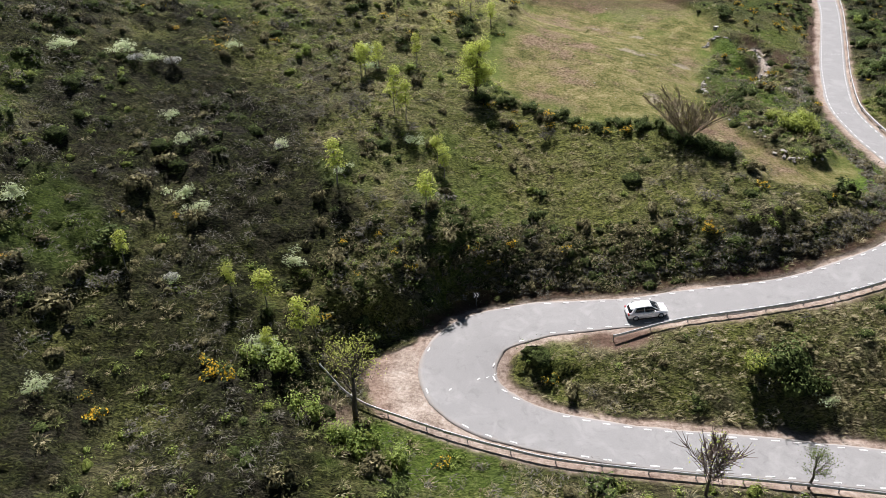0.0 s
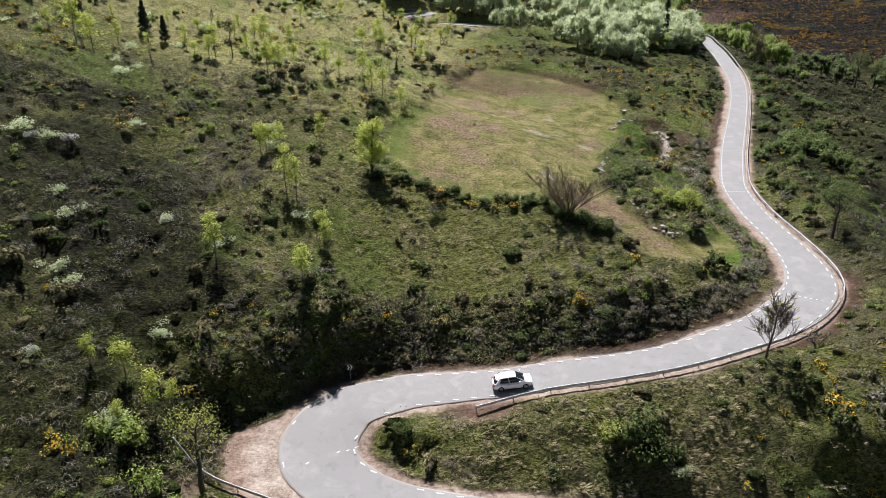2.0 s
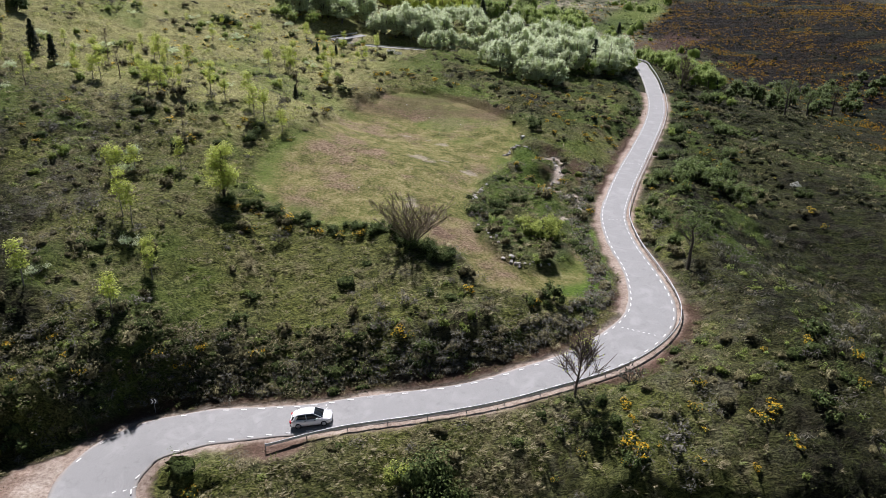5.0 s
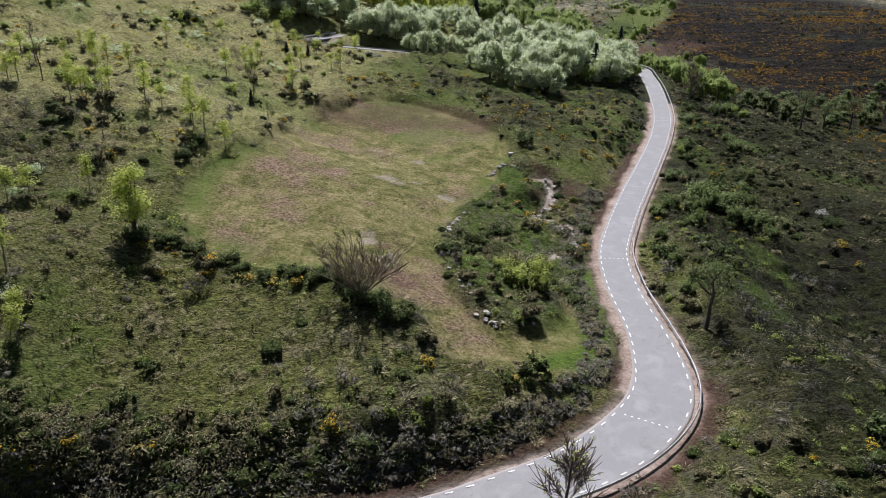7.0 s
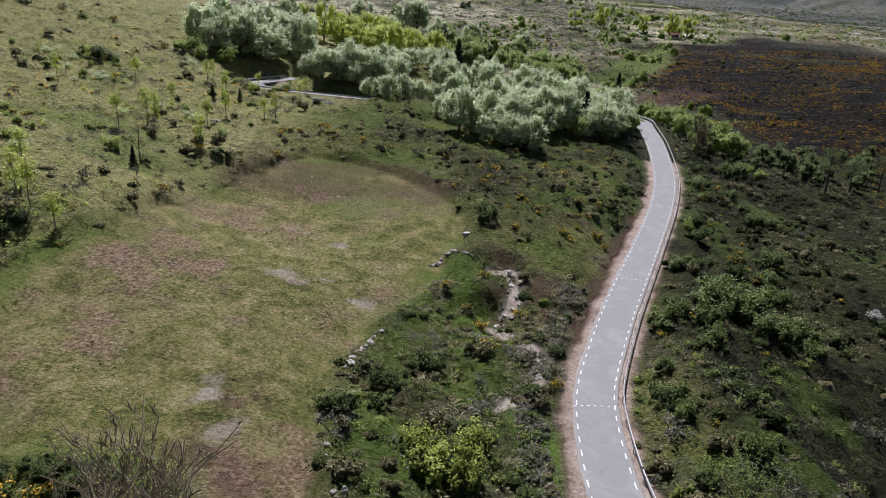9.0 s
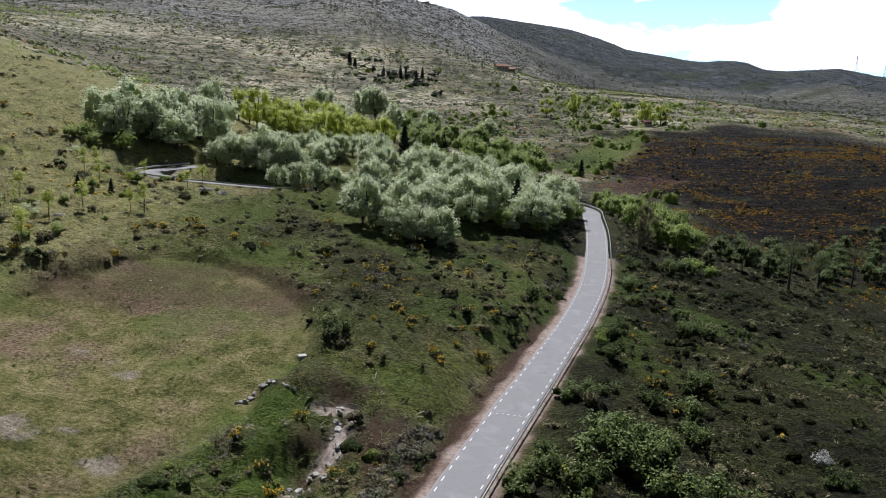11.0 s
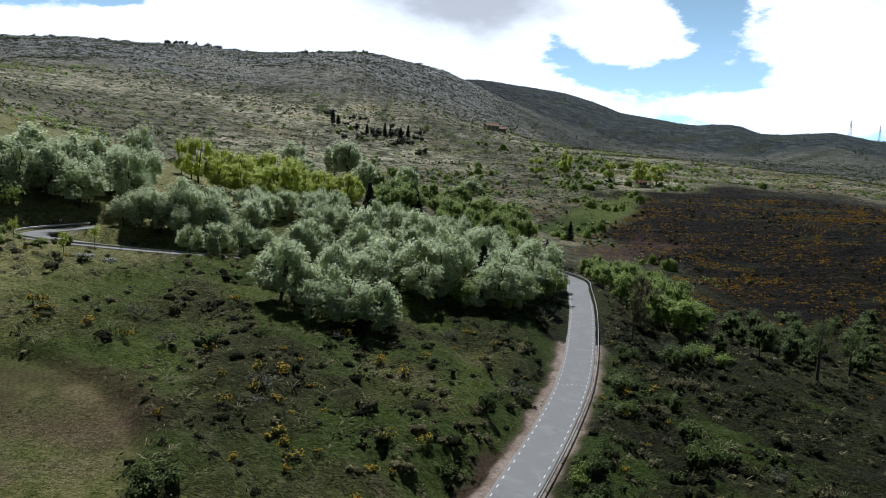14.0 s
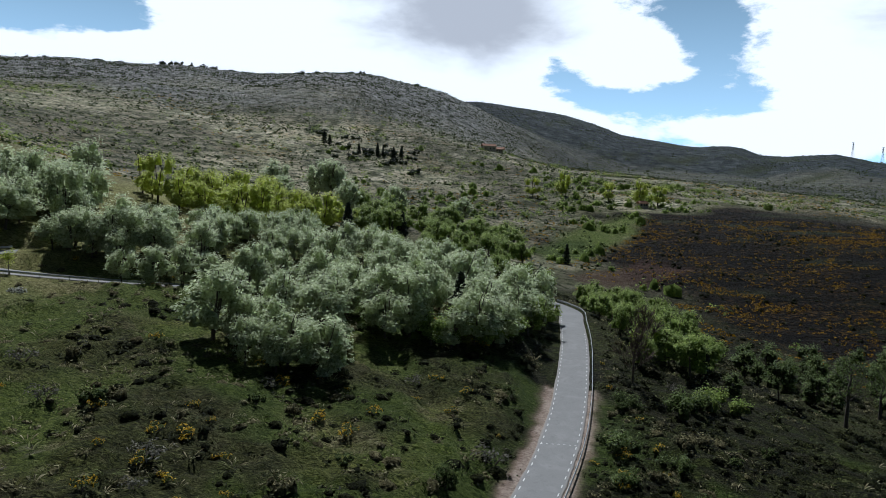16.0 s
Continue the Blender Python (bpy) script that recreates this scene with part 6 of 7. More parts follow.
# --- bushes
thorn = [make_bush("thorn_bush", "dense dark green thorn bush", "bush", 360 + k, 2.6, 2.0, 9, 620, (0.22, 0.11), DARK_LEAF, group="thorn bushes", body=DARK_MASS) for k in range(3)]
plant(thorn, [(32.4, 53.0, 2.1), (34.2, 52.2, 1.6), (56.9, 149.2, 1.59), (41.2, 102.5, 1.16), (45.3, 108, 1.01), (48.4, 112.5, 1.16), (3.7, 120.4, 0.87), (71.6, 111, 1.16), (113, 139, 1.30), (95.2, 166, 1.30), (92.9, 160, 1.16), (97, 170, 1.01), (79.9, 133, 1.01), (96, 150, 1.45), (108.7, 204, 1.30), (84.8, 176.7, 1.16), (-20.7, 207.6, 1.89), (-18, 208.6, 1.59), (-57.7, 171.5, 2.17), (5.2, 97.0, 1.01),  (31.2, 85.8, 1.1), (33.6, 84.6, 1.2), (35.4, 83.8, 0.9)], 431)
foot_rng = np.random.default_rng(88)
foot = even(np.array([(5.4, 99.6), (10.5, 96.6), (15.4, 93.9), (20.8, 92.0), (25.8, 91.2), (29.8, 88.6), (34.0, 86.4)]), 1.05)[0]
plant(thorn, [(a + foot_rng.normal() * 0.5, b + foot_rng.normal() * 0.6 - 0.4, foot_rng.uniform(0.3, 0.85)) for a, b in foot], 445)
fresh_bush = [make_bush("green_bush", "bright yellow-green bush in new leaf", "bush", 370 + k, 2.4, 2.3, 9, 360, (0.24, 0.13), GREEN_LEAF, group="fresh green bushes", body=GREEN_MASS) for k in range(3)]
plant([make_bush("lime_bush", "tall bright lime-green bush in new leaf", "bush", 373 + k, 2.2, 2.6, 9, 460, (0.22, 0.12), NEW_LEAF, group="lime-green bushes", body=GREEN_MASS) for k in range(2)], [(48.7, 95.2, 1.30), (49.8, 96.8, 1.35), (51.4, 94.6, 1.1), (47.4, 98.6, 1.0), (52.4, 99.4, 1.1), (30.1, 54, 1.05)], 446)
plant(fresh_bush, [(-17.5, 53.2, 1.30), (-15, 51.5, 1.16), (-9.5, 45.5, 1.30), (-13, 47.5, 1.30), (-7.2, 44.5, 1.30), (-4, 43.5, 1.16), (124, 214, 1.45), (127, 219, 1.59), (130, 216, 1.45), (92.8, 163.2, 1.01), (0, 233, 2.03), (-5, 231, 2.03), (-8, 236, 2.17), (-10, 232, 1.74), (12, 209.5, 1.16), (16, 222, 1.16)], 432)
# Mid-green bushes, leaf colour lowered further for the cloud shade on them.
hazel = [make_bush("hazel_bush", "leafy mid-green bush on the slope below the road, darkened in colour for cloud shade", "bush", 375 + k, 2.6, 2.5, 9, 520, (0.24, 0.13), SHADED_LEAF, group="hazel bushes", body=DARK_MASS) for k in range(3)]
plant(hazel, [(85.4, 132.4, 1.89), (88.5, 131, 1.89), (91, 134, 1.89), (87, 136, 1.74), (93, 138, 1.74), (90.5, 128, 1.45), (98.1, 143, 1.45), (95, 130.5, 1.59), (82, 126, 1.30), (80.5, 121, 1.30), (87, 147, 1.16), (72, 107, 0.87), (76.5, 126.5, 1.0), (79, 129, 1.2), (84.5, 146, 1.1), (73, 116, 0.9), (101, 150, 1.4), (104, 156, 1.3), (75, 100, 1.1), (70.5, 97, 0.9), (108, 172, 1.3), (110, 180, 1.2), (117, 206, 1.6), (121, 211, 1.5), (95.3, 127.3, 1.1), (112, 190, 1.1), (104.5, 190, 1.2), (103, 182, 1.0)], 444)
shrub = [make_bush("shrub", "rounded olive-brown shrub on the slope", "shrub", 380 + k, 1.7, 1.3, 7, 120, (0.28, 0.11), (SCRUB_LEAF, GREY_LEAF, SCRUB_LEAF, DARK_LEAF)[k], group="shrubs of the slope", body=(SCRUB_MASS, None, SCRUB_MASS, DARK_MASS)[k]) for k in range(4)]
sx, sy, srng = scatter(51, -60, 100, 37, 130, 4.6, lambda x, y, q: 0.85 * smooth(0.42, 0.58, rough(x, y, 11, 121)) * brushy(q) * (1 - 0.3 * q["heath"]), 2.2)
plant(shrub, some(sx, sy, srng, 150, 0.9, 1.9), 433)
sx, sy, srng = scatter(52, -90, 130, 126, 240, 6.5, lambda x, y, q: 0.7 * smooth(0.42, 0.58, rough(x, y, 16, 122)) * open_land(q) * (1 - q["moor"]), 2.5)
plant(shrub, some(sx, sy, srng, 150, 0.8, 1.8), 434)
pale = [make_bush("pale_shrub", "pale grey-green willow shrub", "shrub", 390 + k, 1.8, 1.4, 7, 380, (0.26, 0.08), SILVER_LEAF, group="pale shrubs") for k in range(2)]
sx, sy, srng = scatter(56, -16, 42, 66, 125, 4.0, lambda x, y, q: 0.8 * smooth(0.40, 0.54, rough(x, y, 10, 128)) * open_land(q), 2.6)
plant(shrub[:3], some(sx, sy, srng, 40, 0.8, 1.6), 443)
plant(pale, [(-27.3, 69.8, 1.35), (-29.6, 71.9, 1.35), (-42.5, 95, 1.62), (-39, 94.5, 1.62), (-49, 90.4, 1.62), (-31, 79.6, 1.49), (-20, 81.5, 1.08), (-18, 54.2, 1.35), (-27.9, 60.6, 0.81), (-16, 64, 1.22), (-34, 84, 1.22), (-44.7, 65.5, 1.62), (-12, 110, 1.35), (-38, 120, 1.76), (-36, 47, 1.35), (36, 51, 0.94), (-4.5, 84, 1.22), (-12.5, 77, 0.94)], 435)
bloom = [make_bush("blossom_bush", "small bush covered in white blossom", "bush", 395, 2.0, 1.6, 6, 260, (0.26, 0.12), GREY_LEAF, BLOSSOM, 1.3)]
plant(bloom, [(25.3, 209.5, 1.30), (113.1, 142.1, 1.04), (10.4, 181.9, 0.91), (27.1, 213, 1.04), (-20.3, 81.7, 0.78), (-28.2, 61, 0.72), (-41, 93, 1.04), (-36.5, 95, 1.04)], 436)
gorse = [make_bush("gorse_bush", "gorse bush in bright yellow flower", "bush", 400 + k, 1.15, 0.85, 5, 100, (0.24, 0.11), DARK_LEAF, GORSE_FLOWER, 0.9, "gorse bushes") for k in range(3)]
spots = [(12.6, 95.6, 1.20), (14.2, 93.5, 1.35), (18, 91.2, 1.20), (21.3, 90.4, 1.35), (24, 89.6, 1.20), (10.3, 54.2, 1.05), (52, 55.4, 1.50), (52.4, 54.0, 1.65), (60, 60.5, 1.05), (64.8, 56.5, 1.50), (66.4, 57.2, 1.35), (59, 57.6, 1.05), (67.5, 53.8, 1.50), (-22, 50.6, 1.65), (-20.4, 50.2, 1.50), (-23.3, 52.4, 1.35), (-30.5, 45.7, 1.35), (-0.9, 43.6, 1.05), (13.5, 70.8, 1.35), (29.5, 70.6, 1.35), (30.8, 70.3, 1.05), (46, 76, 1.20), (38, 77.5, 1.05), (3, 70, 1.20), (5.5, 69.6, 1.20), (7.2, 71, 1.05), (22.2, 183, 1.50), (22.8, 186, 1.65), (25, 185.3, 1.35), (29, 187, 1.80), (31, 185.6, 1.35), (37, 183.6, 1.50), (42, 181.8, 1.35), (50, 201.5, 1.35), (64.8, 160.6, 1.35), (66, 158, 1.20), (70, 149.4, 1.35), (75, 154.4, 1.35), (60, 128, 1.20), (55, 118, 1.35), (61.5, 113, 1.20)]
plant(gorse, spots, 437)
sx, sy, srng = scatter(53, -60, 85, 40, 132, 3.0, lambda x, y, q: 0.55 * smooth(0.55, 0.66, rough(x, y, 12, 123)) * open_land(q) * (1 - 0.8 * q["heath"]), 2.0)
plant(gorse, some(sx, sy, srng, 84, 0.5, 1.2), 438)
sx, sy, srng = scatter(54, -80, 110, 125, 240, 4.2, lambda x, y, q: 0.6 * smooth(0.50, 0.62, rough(x, y, 14, 124)) * open_land(q), 2.0)
plant(gorse, some(sx, sy, srng, 250, 0.6, 1.6), 439)
# --- young growth on the upper slope beside the meadow
sx, sy, srng = scatter(55, -85, 16, 104, 225, 4.0, lambda x, y, q: 0.8 * smooth(0.40, 0.54, rough(x, y, 18, 125)) * open_land(q), 2.5)
k = srng.permutation(len(sx))
young = list(zip(sx[k], sy[k]))
plant(sapling, [(a, b, srng.uniform(0.6, 1.3)) for a, b in young[0::3]][:86], 440, 0.1)
plant(fresh_bush, [(a, b, srng.uniform(0.5, 1.0)) for a, b in young[1::3]][:130], 441)
plant(pale, [(a, b, srng.uniform(0.8, 1.4)) for a, b in young[2::3]][:44], 442)


# ---------------------------------------------------------------- rocks
def make_rock(seed, size):
    rng = np.random.default_rng(seed)
    bm = bmesh.new()
    bmesh.ops.create_icosphere(bm, subdivisions=2, radius=size)
    sq = rng.uniform(0.6, 1.2, 3)
    for v in bm.verts:
        k = 0.75 + 0.5 * noise.noise(v.co * (1.8 / size) + Vector((seed, 0, 0)))
        v.co = Vector((v.co.x * sq[0], v.co.y * sq[1], v.co.z * sq[2] * 0.8)) * k
    me = bpy.data.meshes.new("rock")
    bm.to_mesh(me)
    bm.free()
    me.materials.append(ROCK)
    return thing("rock", me, "weathered pale grey boulder", "rock", "boulders by the meadow")


rocks = [make_rock(k, 0.42) for k in range(4)]
rock_rng = np.random.default_rng(9)
rock_spots = []
for line, n, wide in (([(41.2, 110), (42.2, 113.5), (43.4, 117)], 22, 0.6), ([(49.5, 136.5), (51.5, 138), (54, 137.5)], 14, 0.8), ([(43.5, 87.2), (46, 85.8), (49, 86.6)], 12, 0.7), ([(59.5, 137), (58.9, 134), (60.2, 129), (56.4, 126), (58.4, 121), (60.8, 117), (59, 111.5)], 44, 1.6), ([(40.8, 98), (41.5, 94), (43, 90)], 8, 0.8)):
    p = np.array(line)
    for u in np.linspace(0, len(p) - 1.001, n):
        i = int(u)
        q = p[i] + (p[i + 1] - p[i]) * (u - i) + rock_rng.normal(size=2) * wide * 0.4
        rock_spots.append((q[0], q[1], rock_rng.uniform(0.5, 1.4)))
rock_spots += [(x, y, rock_rng.uniform(0.25, 0.5)) for x, y in zip(rock_rng.uniform(18, 52, 26), rock_rng.uniform(90, 168, 26))]
plant(rocks, rock_spots, 451, 0.02)

# a pale concrete box with a lid by the meadow's edge
cx, cy = 54.3, 145.0
tank = tagged(new("concrete_box"), "pale concrete water box with a slab lid at the meadow edge", "water box")
child("body", mesh_of("box_body", *box((-0.55, -0.45, -0.3), (0.55, 0.45, 0.55)), CONCRETE), tank)
child("lid", mesh_of("box_lid", *box((-0.62, -0.52, 0.555), (0.62, 0.52, 0.67)), CONCRETE), tank)
tank.matrix_basis = pose(cx, cy, float(lie(cx, cy)), 0, 0, 25) @ Matrix.Scale(0.72, 4)

# ---------------------------------------------------------------- road signs
SIGN_BLACK = plain("sign_black", (0.02, 0.02, 0.022), 0.5)
SIGN_WHITE = plain("sign_white", (0.80, 0.80, 0.80), 0.5)


def chevron_sign(x, y, turn, label, big=1.0):
    root = tagged(new("chevron_sign"), label, "road sign")
    child("post", mesh_of("sign_post", *tube(np.array([[0, 0, -0.3], [0, 0, 0.8], [0, 0, 1.9 * big]]), (0.035, 0.035, 0.035), 6), POST_GREY, True), root)
    child("board", mesh_of("sign_board", *box((-0.42 * big, -0.06, 1.15 * big), (0.42 * big, -0.035, 1.85 * big)), SIGN_BLACK), root)
    for k in (-0.2, 0.12):
        pts = [(k - 0.1, 1.22), (k + 0.02, 1.22), (k + 0.17, 1.5), (k + 0.02, 1.78), (k - 0.1, 1.78), (k + 0.05, 1.5)]
        v = [(a * big, d, b * big) for d in (-0.07, -0.062) for a, b in pts]
        bm = bmesh.new()
        vs = [bm.verts.new(c) for c in v]
        for lo in (0, 6):
            bm.faces.new([vs[lo + i] for i in (0, 1, 2, 5)]), bm.faces.new([vs[lo + i] for i in (5, 2, 3, 4)])
        for i in range(6):
            j = (i + 1) % 6
            bm.faces.new((vs[i], vs[j], vs[6 + j], vs[6 + i]))
        part("chevron", bm, SIGN_WHITE, root)
    root.matrix_basis = pose(x, y, float(lie(x, y)), 0, 0, turn)
    return root


chevron_sign(3.2, 66.2, 8, "black chevron board with two white arrows on a grey post")
chevron_sign(9.0, 234.5, 20, "black chevron board at the upper hairpin", 0.9)
marker = tagged(new("marker_post"), "thin rusty marker post on the gravel verge", "post")
child("stake", mesh_of("stake", *tube(np.array([[0, 0, -0.2], [0.02, 0, 0.9], [-0.03, 0.02, 1.7]]), (0.035, 0.03, 0.03), 5), BARK, True), marker)
marker.matrix_basis = pose(-2.7, 62.8, float(lie(-2.7, 62.8)))
back = tagged(new("road_sign"), "small road sign seen from behind on a steel post", "road sign")
child("post", mesh_of("sign_post", *tube(np.array([[0, 0, -0.3], [0, 0, 0.9], [0, 0, 1.75]]), (0.03, 0.03, 0.03), 6), POST_GREY, True), back)
child("board", mesh_of("sign_plate", *box((-0.36, 0.035, 1.45), (0.36, 0.06, 1.75)), POST_GREY), back)
back.matrix_basis = pose(-0.2, 46.0, float(lie(-0.2, 46.0)), 0, 0, -20)

# ---------------------------------------------------------------- the white car
CAR_WHITE = Paint("car_paint_white", 0.28, specular=0.5)
CAR_WHITE.bsdf.inputs["Coat Weight"].default_value = 0.6
CAR_WHITE = CAR_WHITE.done(CAR_WHITE.mix(CAR_WHITE.span(CAR_WHITE.noise(3), 0.3, 0.8), (0.80, 0.81, 0.82), (0.76, 0.77, 0.78)))
CAR_GLASS = Paint("car_glass", 0.06, specular=0.6).done((0.012, 0.015, 0.018))
RUBBER = plain("tyre_rubber", (0.025, 0.025, 0.027), 0.8)
ALLOY = plain("alloy_rim", (0.5, 0.51, 0.52), 0.35, 0.9)
TRIM = plain("black_trim", (0.03, 0.03, 0.032), 0.6)
LAMP_RED = plain("tail_lamp_red", (0.42, 0.02, 0.02), 0.25)
LAMP_CLEAR = plain("head_lamp_clear", (0.72, 0.74, 0.76), 0.12)


def loft(rings, closed_ends=True):
    """A skin over rings of corners that have the same count."""
    n, m = len(rings), len(rings[0])
    v = np.array(rings, float).reshape(-1, 3)
    f = [(i * m + j, i * m + (j + 1) % m, (i + 1) * m + (j + 1) % m, (i + 1) * m + j) for i in range(n - 1) for j in range(m)]
    bm = bmesh.new()
    vs = [bm.verts.new(c) for c in v]
    for q in f:
        bm.faces.new([vs[k] for k in q])
    if closed_ends:
        bm.faces.new([vs[k] for k in range(m)][::-1])
        bm.faces.new([vs[(n - 1) * m + k] for k in range(m)])
    bmesh.ops.recalc_face_normals(bm, faces=bm.faces)
    for fc in bm.faces:
        fc.smooth = True
    return bm


def make_car():
    root = tagged(new("car"), "white five-door hatchback on the tarmac", "car")
    # stations: x, half width, sill, belt line
    st = [(-2.10, 0.60, 0.42, 0.78), (-2.03, 0.76, 0.28, 0.92), (-1.7, 0.87, 0.22, 0.99), (-1.0, 0.90, 0.20, 0.96), (0.0, 0.90, 0.20, 0.93), (0.8, 0.90, 0.20, 0.92), (1.3, 0.88, 0.20, 0.88), (1.75, 0.83, 0.22, 0.79), (2.02, 0.72, 0.28, 0.68), (2.12, 0.55, 0.38, 0.60)]
    rings = []
    for x, w, lo, hi in st:
        rings.append([(x, -w * 0.86, lo), (x, -w * 0.98, lo + 0.12), (x, -w, (lo + hi) / 2), (x, -w * 0.97, hi - 0.08), (x, -w * 0.88, hi), (x, 0, hi + 0.03), (x, w * 0.88, hi), (x, w * 0.97, hi - 0.08), (x, w, (lo + hi) / 2), (x, w * 0.98, lo + 0.12), (x, w * 0.86, lo)])
    part("body", loft(rings), CAR_WHITE, root)
    # cabin: glass shell, then roof and pillars over it
    cabin = [(-1.93, 0.66, 0.95, 0.62), (-1.50, 0.73, 1.33, 0.54), (-1.0, 0.77, 1.45, 0.58), (-0.2, 0.79, 1.50, 0.61), (0.35, 0.78, 1.45, 0.58), (1.28, 0.74, 0.92, 0.66)]
    part("glasshouse", loft([[(x, -w, 0.9), (x, -t, z), (x, 0, z + 0.02), (x, t, z), (x, w, 0.9)] for x, w, z, t in cabin]), CAR_GLASS, root, "dark tinted car windows")
    roof = [(-1.62, 0.54, 1.30), (-1.45, 0.58, 1.39), (-1.0, 0.62, 1.49), (-0.2, 0.645, 1.54), (0.22, 0.63, 1.51), (0.44, 0.60, 1.44)]
    part("roof", loft([[(x, -w, z - 0.05), (x, -w * 0.9, z), (x, 0, z + 0.03), (x, w * 0.9, z), (x, w, z - 0.05), (x, 0, z - 0.06)] for x, w, z in roof]), CAR_WHITE, root)
    for s in (-1, 1):
        for a, b, r in (((0.42, 0.61, 1.44), (1.32, 0.77, 0.91), 0.035), ((-0.42, 0.655, 1.48), (-0.36, 0.815, 0.93), 0.035), ((-1.30, 0.62, 1.38), (-1.66, 0.78, 0.94), 0.15)):
            v, f = tube(np.array([(a[0], s * a[1], a[2]), (b[0], s * b[1], b[2])]), (r, r), 5)
            child("pillar", mesh_of("pillar", v, f, CAR_WHITE, True), root)
        v, f = box((0.62, min(s * 0.86, s * 1.03), 0.95), (0.8, max(s * 0.86, s * 1.03), 1.08))
        child("wing_mirror", mesh_of("wing_mirror", v, f, CAR_WHITE), root)
        v, f = box((1.72, min(s * 0.52, s * 0.80), 0.62), (2.0, max(s * 0.52, s * 0.80), 0.75))
        child("headlight", mesh_of("headlight", v, f, LAMP_CLEAR), root)
        v, f = box((-2.09, min(s * 0.56, s * 0.82), 0.72), (-1.95, max(s * 0.56, s * 0.82), 0.95))
        child("tail_light", mesh_of("tail_light", v, f, LAMP_RED), root)
        for hx in (-0.62, 0.36):
            v, f = box((hx, min(s * 0.88, s * 0.915), 0.80), (hx + 0.2, max(s * 0.88, s * 0.915), 0.83))
            child("door_handle", mesh_of("door_handle", v, f, TRIM), root)
        v, f = box((-1.0, min(s * 0.84, s * 0.905), 0.17), (1.0, max(s * 0.84, s * 0.905), 0.25))
        child("sill_trim", mesh_of("sill_trim", v, f, TRIM), root)
    child("rear_bumper", mesh_of("rear_bumper", *box((-2.14, -0.66, 0.30), (-2.02, 0.66, 0.46)), TRIM), root)
    child("front_grille", mesh_of("front_grille", *box((2.0, -0.45, 0.36), (2.125, 0.45, 0.52)), TRIM), root)
    child("number_plate", mesh_of("number_plate", *box((-2.115, -0.26, 0.60), (-2.07, 0.26, 0.71)), SIGN_WHITE), root)
    child("rear_spoiler", mesh_of("rear_spoiler", *box((-1.74, -0.5, 1.285), (-1.5, 0.5, 1.315)), CAR_WHITE), root)
    u = np.linspace(0, 2 * np.pi, 20, endpoint=False)
    tyre = loft([[(r * math.cos(a), y, r * math.sin(a)) for a in u] for r, y in ((0.21, -0.10), (0.29, -0.11), (0.325, -0.08), (0.325, 0.08), (0.29, 0.11), (0.21, 0.10))])
    tm = bpy.data.meshes.new("tyre")
    tyre.to_mesh(tm)
    tyre.free()
    tm.materials.append(RUBBER)
    spokes = [loft([[(r * math.cos(a), y, r * math.sin(a)) for a in u] for r, y in ((0.205, -0.115), (0.205, 0.115))])]
    rm = bpy.data.meshes.new("rim")
    spokes[0].to_mesh(rm)
    spokes[0].free()
    rm.materials.append(ALLOY)
    for x in (-1.28, 1.30):
        for y in (-0.80, 0.80):
            wheel = child("tyre", tm, root, "black rubber tyre")
            wheel.matrix_basis = Matrix.Translation((x, y, 0.325))
            child("rim", rm, wheel, "silver alloy rim")
    return root


car = make_car()
spot, heading = road_spot(s_at(21.0, 62.5), 0.9)
car.matrix_basis = Matrix.Translation(spot + np.array([0, 0, 0.0])) @ Matrix.Rotation(heading, 4, "Z") @ Matrix.Rotation(-math.atan(0.12), 4, "Y")

# ---------------------------------------------------------------- far houses and pylons
HOUSE_WALL = plain("pale_stone_wall", (0.55, 0.49, 0.41), 0.9, grain=0.3, scale=0.6)
TILE = plain("clay_roof_tiles", (0.36, 0.19, 0.12), 0.85, grain=0.3, scale=1.2)
OPENING = plain("dark_opening", (0.03, 0.03, 0.03), 0.6)


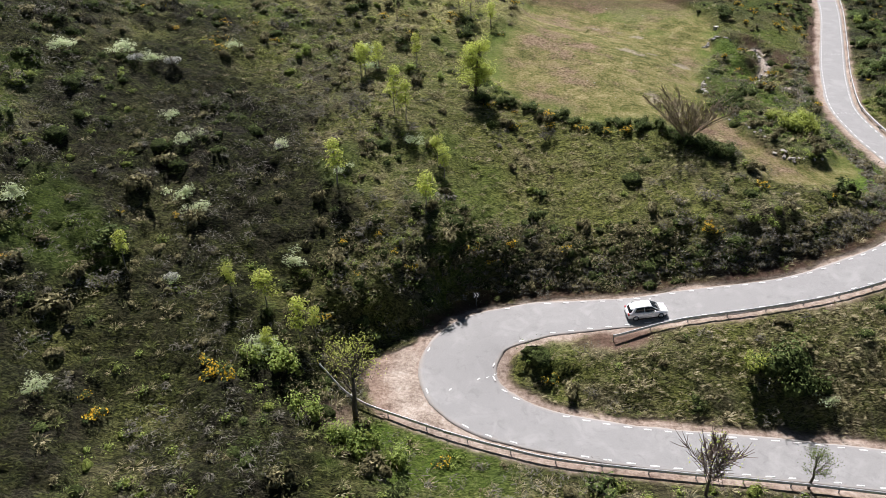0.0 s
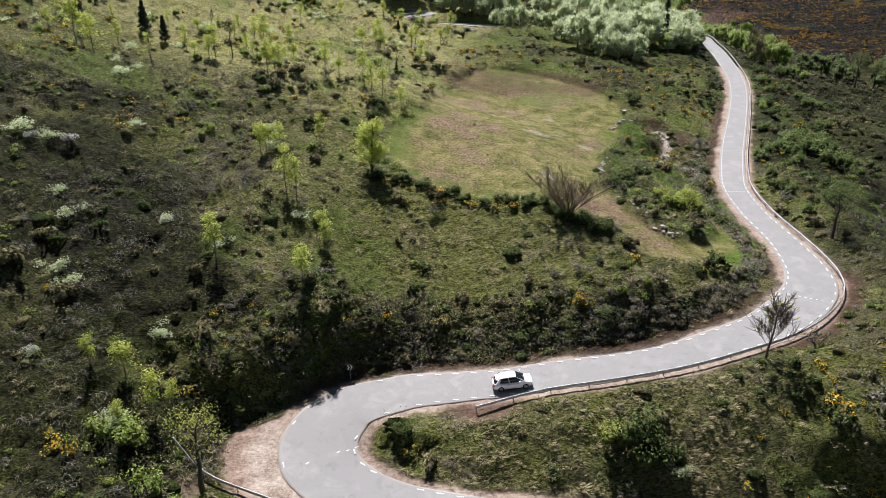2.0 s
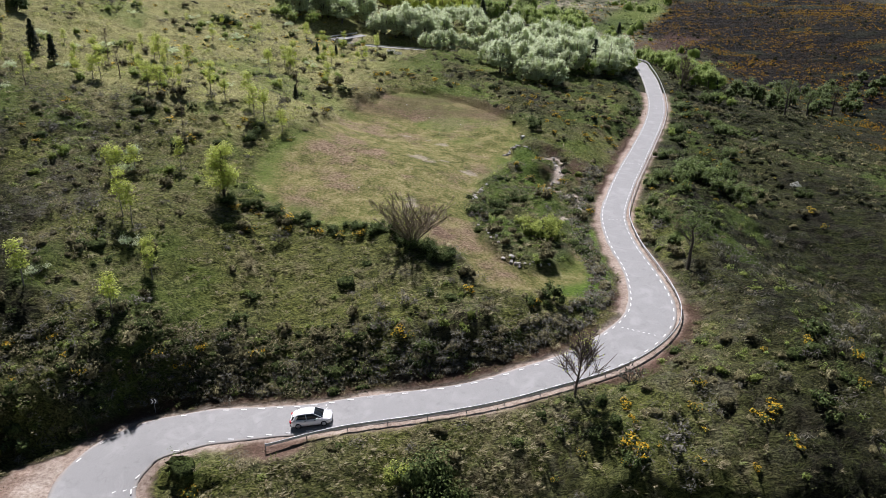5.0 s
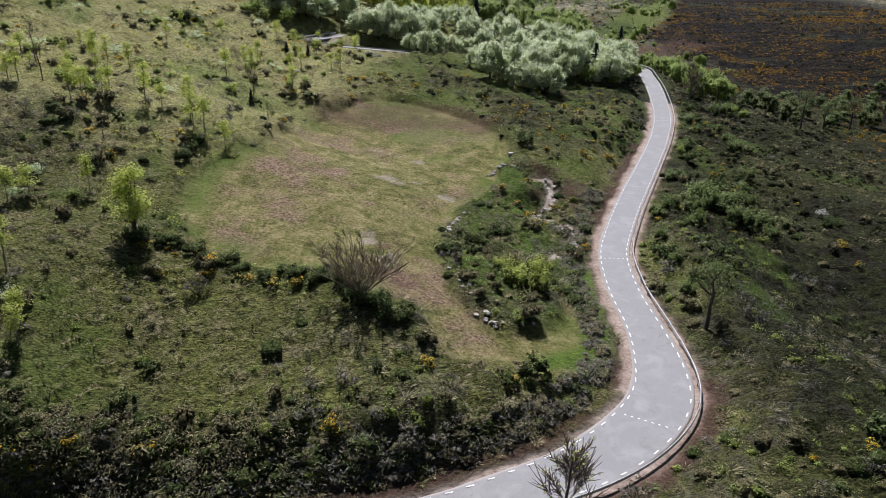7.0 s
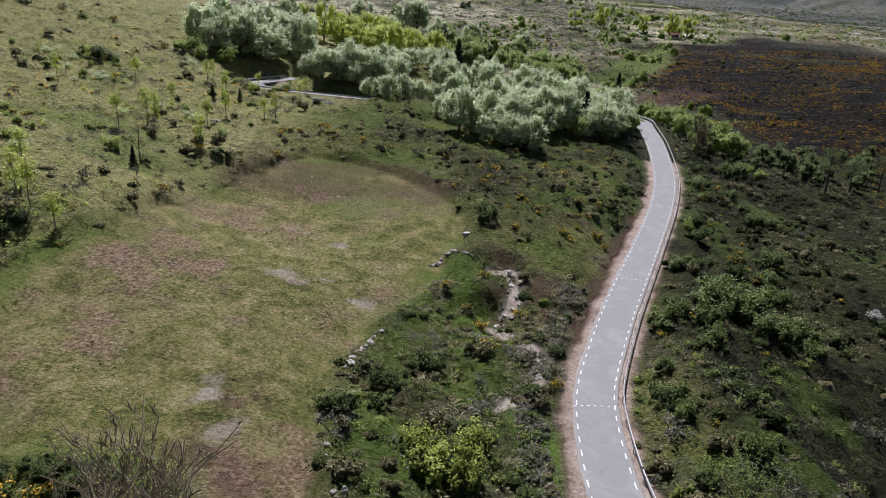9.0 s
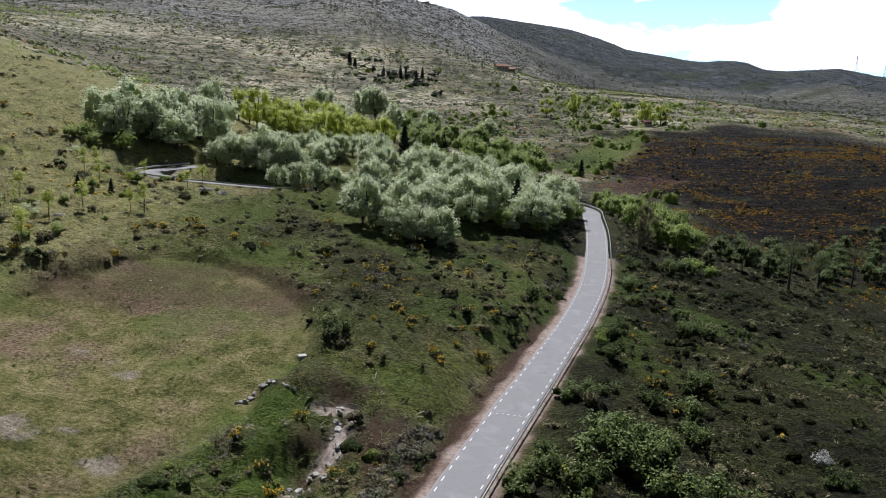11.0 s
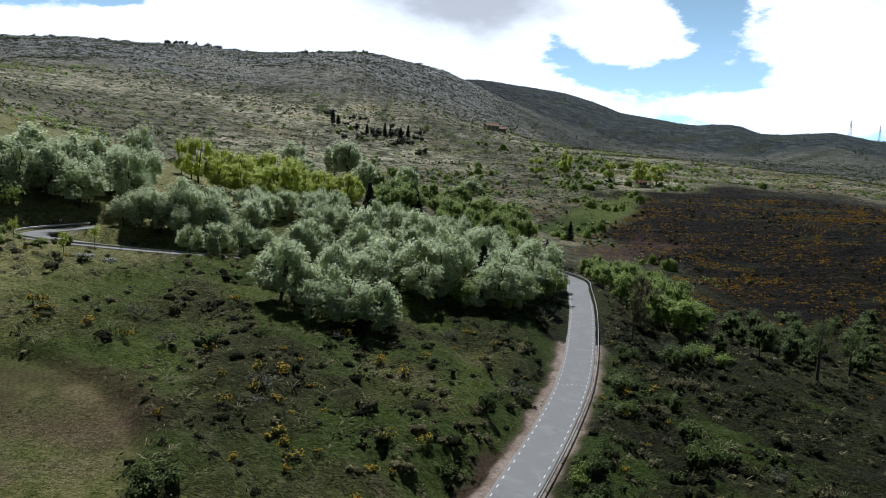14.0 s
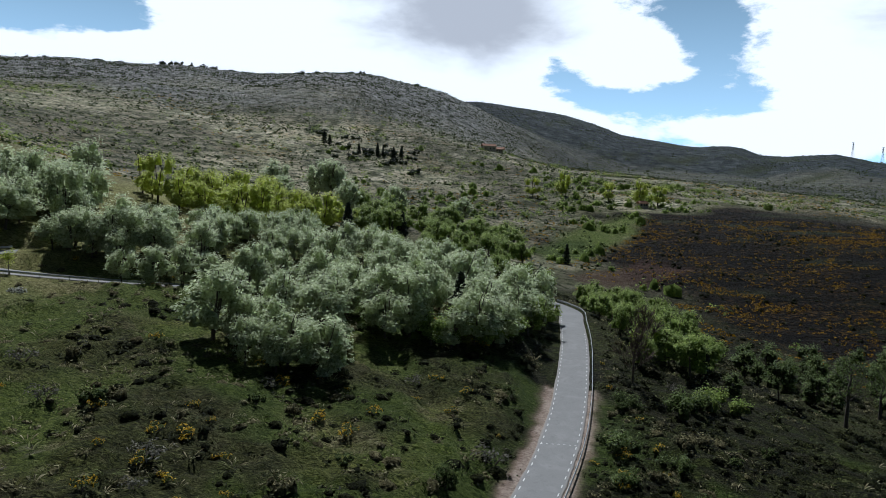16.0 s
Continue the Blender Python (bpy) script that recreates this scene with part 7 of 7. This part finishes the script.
def farmhouse(x, y, turn, long_, wide, tall, label):
    root = tagged(new("farmhouse"), label, "house")
    child("wall", mesh_of("house_wall", *box((-long_ / 2, -wide / 2, -1.5), (long_ / 2, wide / 2, tall)), HOUSE_WALL), root)
    o, h = 0.35, tall + wide * 0.32
    v = [(a, b, z) for a in (-long_ / 2 - o, long_ / 2 + o) for b, z in ((-wide / 2 - o, tall - 0.1), (0, h), (wide / 2 + o, tall - 0.1), (wide / 2 + o, tall - 0.25), (-wide / 2 - o, tall - 0.25))]
    bm = bmesh.new()
    vs = [bm.verts.new(c) for c in v]
    bm.faces.new(vs[:5]), bm.faces.new(vs[5:][::-1])
    for i in range(5):
        j = (i + 1) % 5
        bm.faces.new((vs[i], vs[5 + i], vs[5 + j], vs[j]))
    part("roof", bm, TILE, root, "clay tile roof")
    for k in (-0.3, 0.05, 0.32):
        child("window", mesh_of("house_window", *box((long_ * k - 0.5, -wide / 2 - 0.06, 1.2), (long_ * k + 0.5, -wide / 2 + 0.1, 2.6)), OPENING), root)
    root.matrix_basis = pose(x, y, float(lie(x, y)), 0, 0, turn)


farmhouse(139, 730, 15, 12, 6, 4, "ruined pale stone farm building on the far slope")
farmhouse(150, 738, -20, 7, 6, 3.2, "small pale stone barn on the far slope")
farmhouse(288, 900, 5, 14, 7, 4, "pale farmhouse under the far ridge")
farmhouse(205, 505, 10, 5, 4, 2.6, "small brown field barn among yellow-green trees")


def pylon(x, y, tall):
    root = tagged(new("pylon"), "grey lattice power pylon on the skyline", "pylon", "pylons on the ridge")
    pieces = []
    for a, b in ((-1, -1), (1, -1), (1, 1), (-1, 1)):
        pieces.append(tube(np.array([[a * 2.6, b * 2.6, -2], [a * 0.9, b * 0.9, tall * 0.6], [a * 0.5, b * 0.5, tall]]), (0.22, 0.2, 0.16), 4))
        for k in range(6):
            u, w = k / 6, (k + 1) / 6
            r0, r1 = 2.6 - 2.1 * u, 2.6 - 2.1 * w
            pieces.append(tube(np.array([[a * r0, b * r0, u * tall], [-b * r1, a * r1, w * tall]]), (0.12, 0.12), 3))
    child("tower", mesh_of("tower", *stack(pieces), POST_GREY), root)
    for h in (0.72, 0.86, 1.0):
        child("cross_arm", mesh_of("cross_arm", *box((-5.5, -0.3, h * tall - 0.3), (5.5, 0.3, h * tall + 0.2)), POST_GREY), root)
    root.matrix_basis = pose(x, y, float(lie(x, y)), 0, 0, 30)


for bearing in (31.6, 33.4):
    b = radians(bearing)
    pylon(VALLEY[0] + 1640 * math.sin(b), VALLEY[1] + 1640 * math.cos(b), 30)
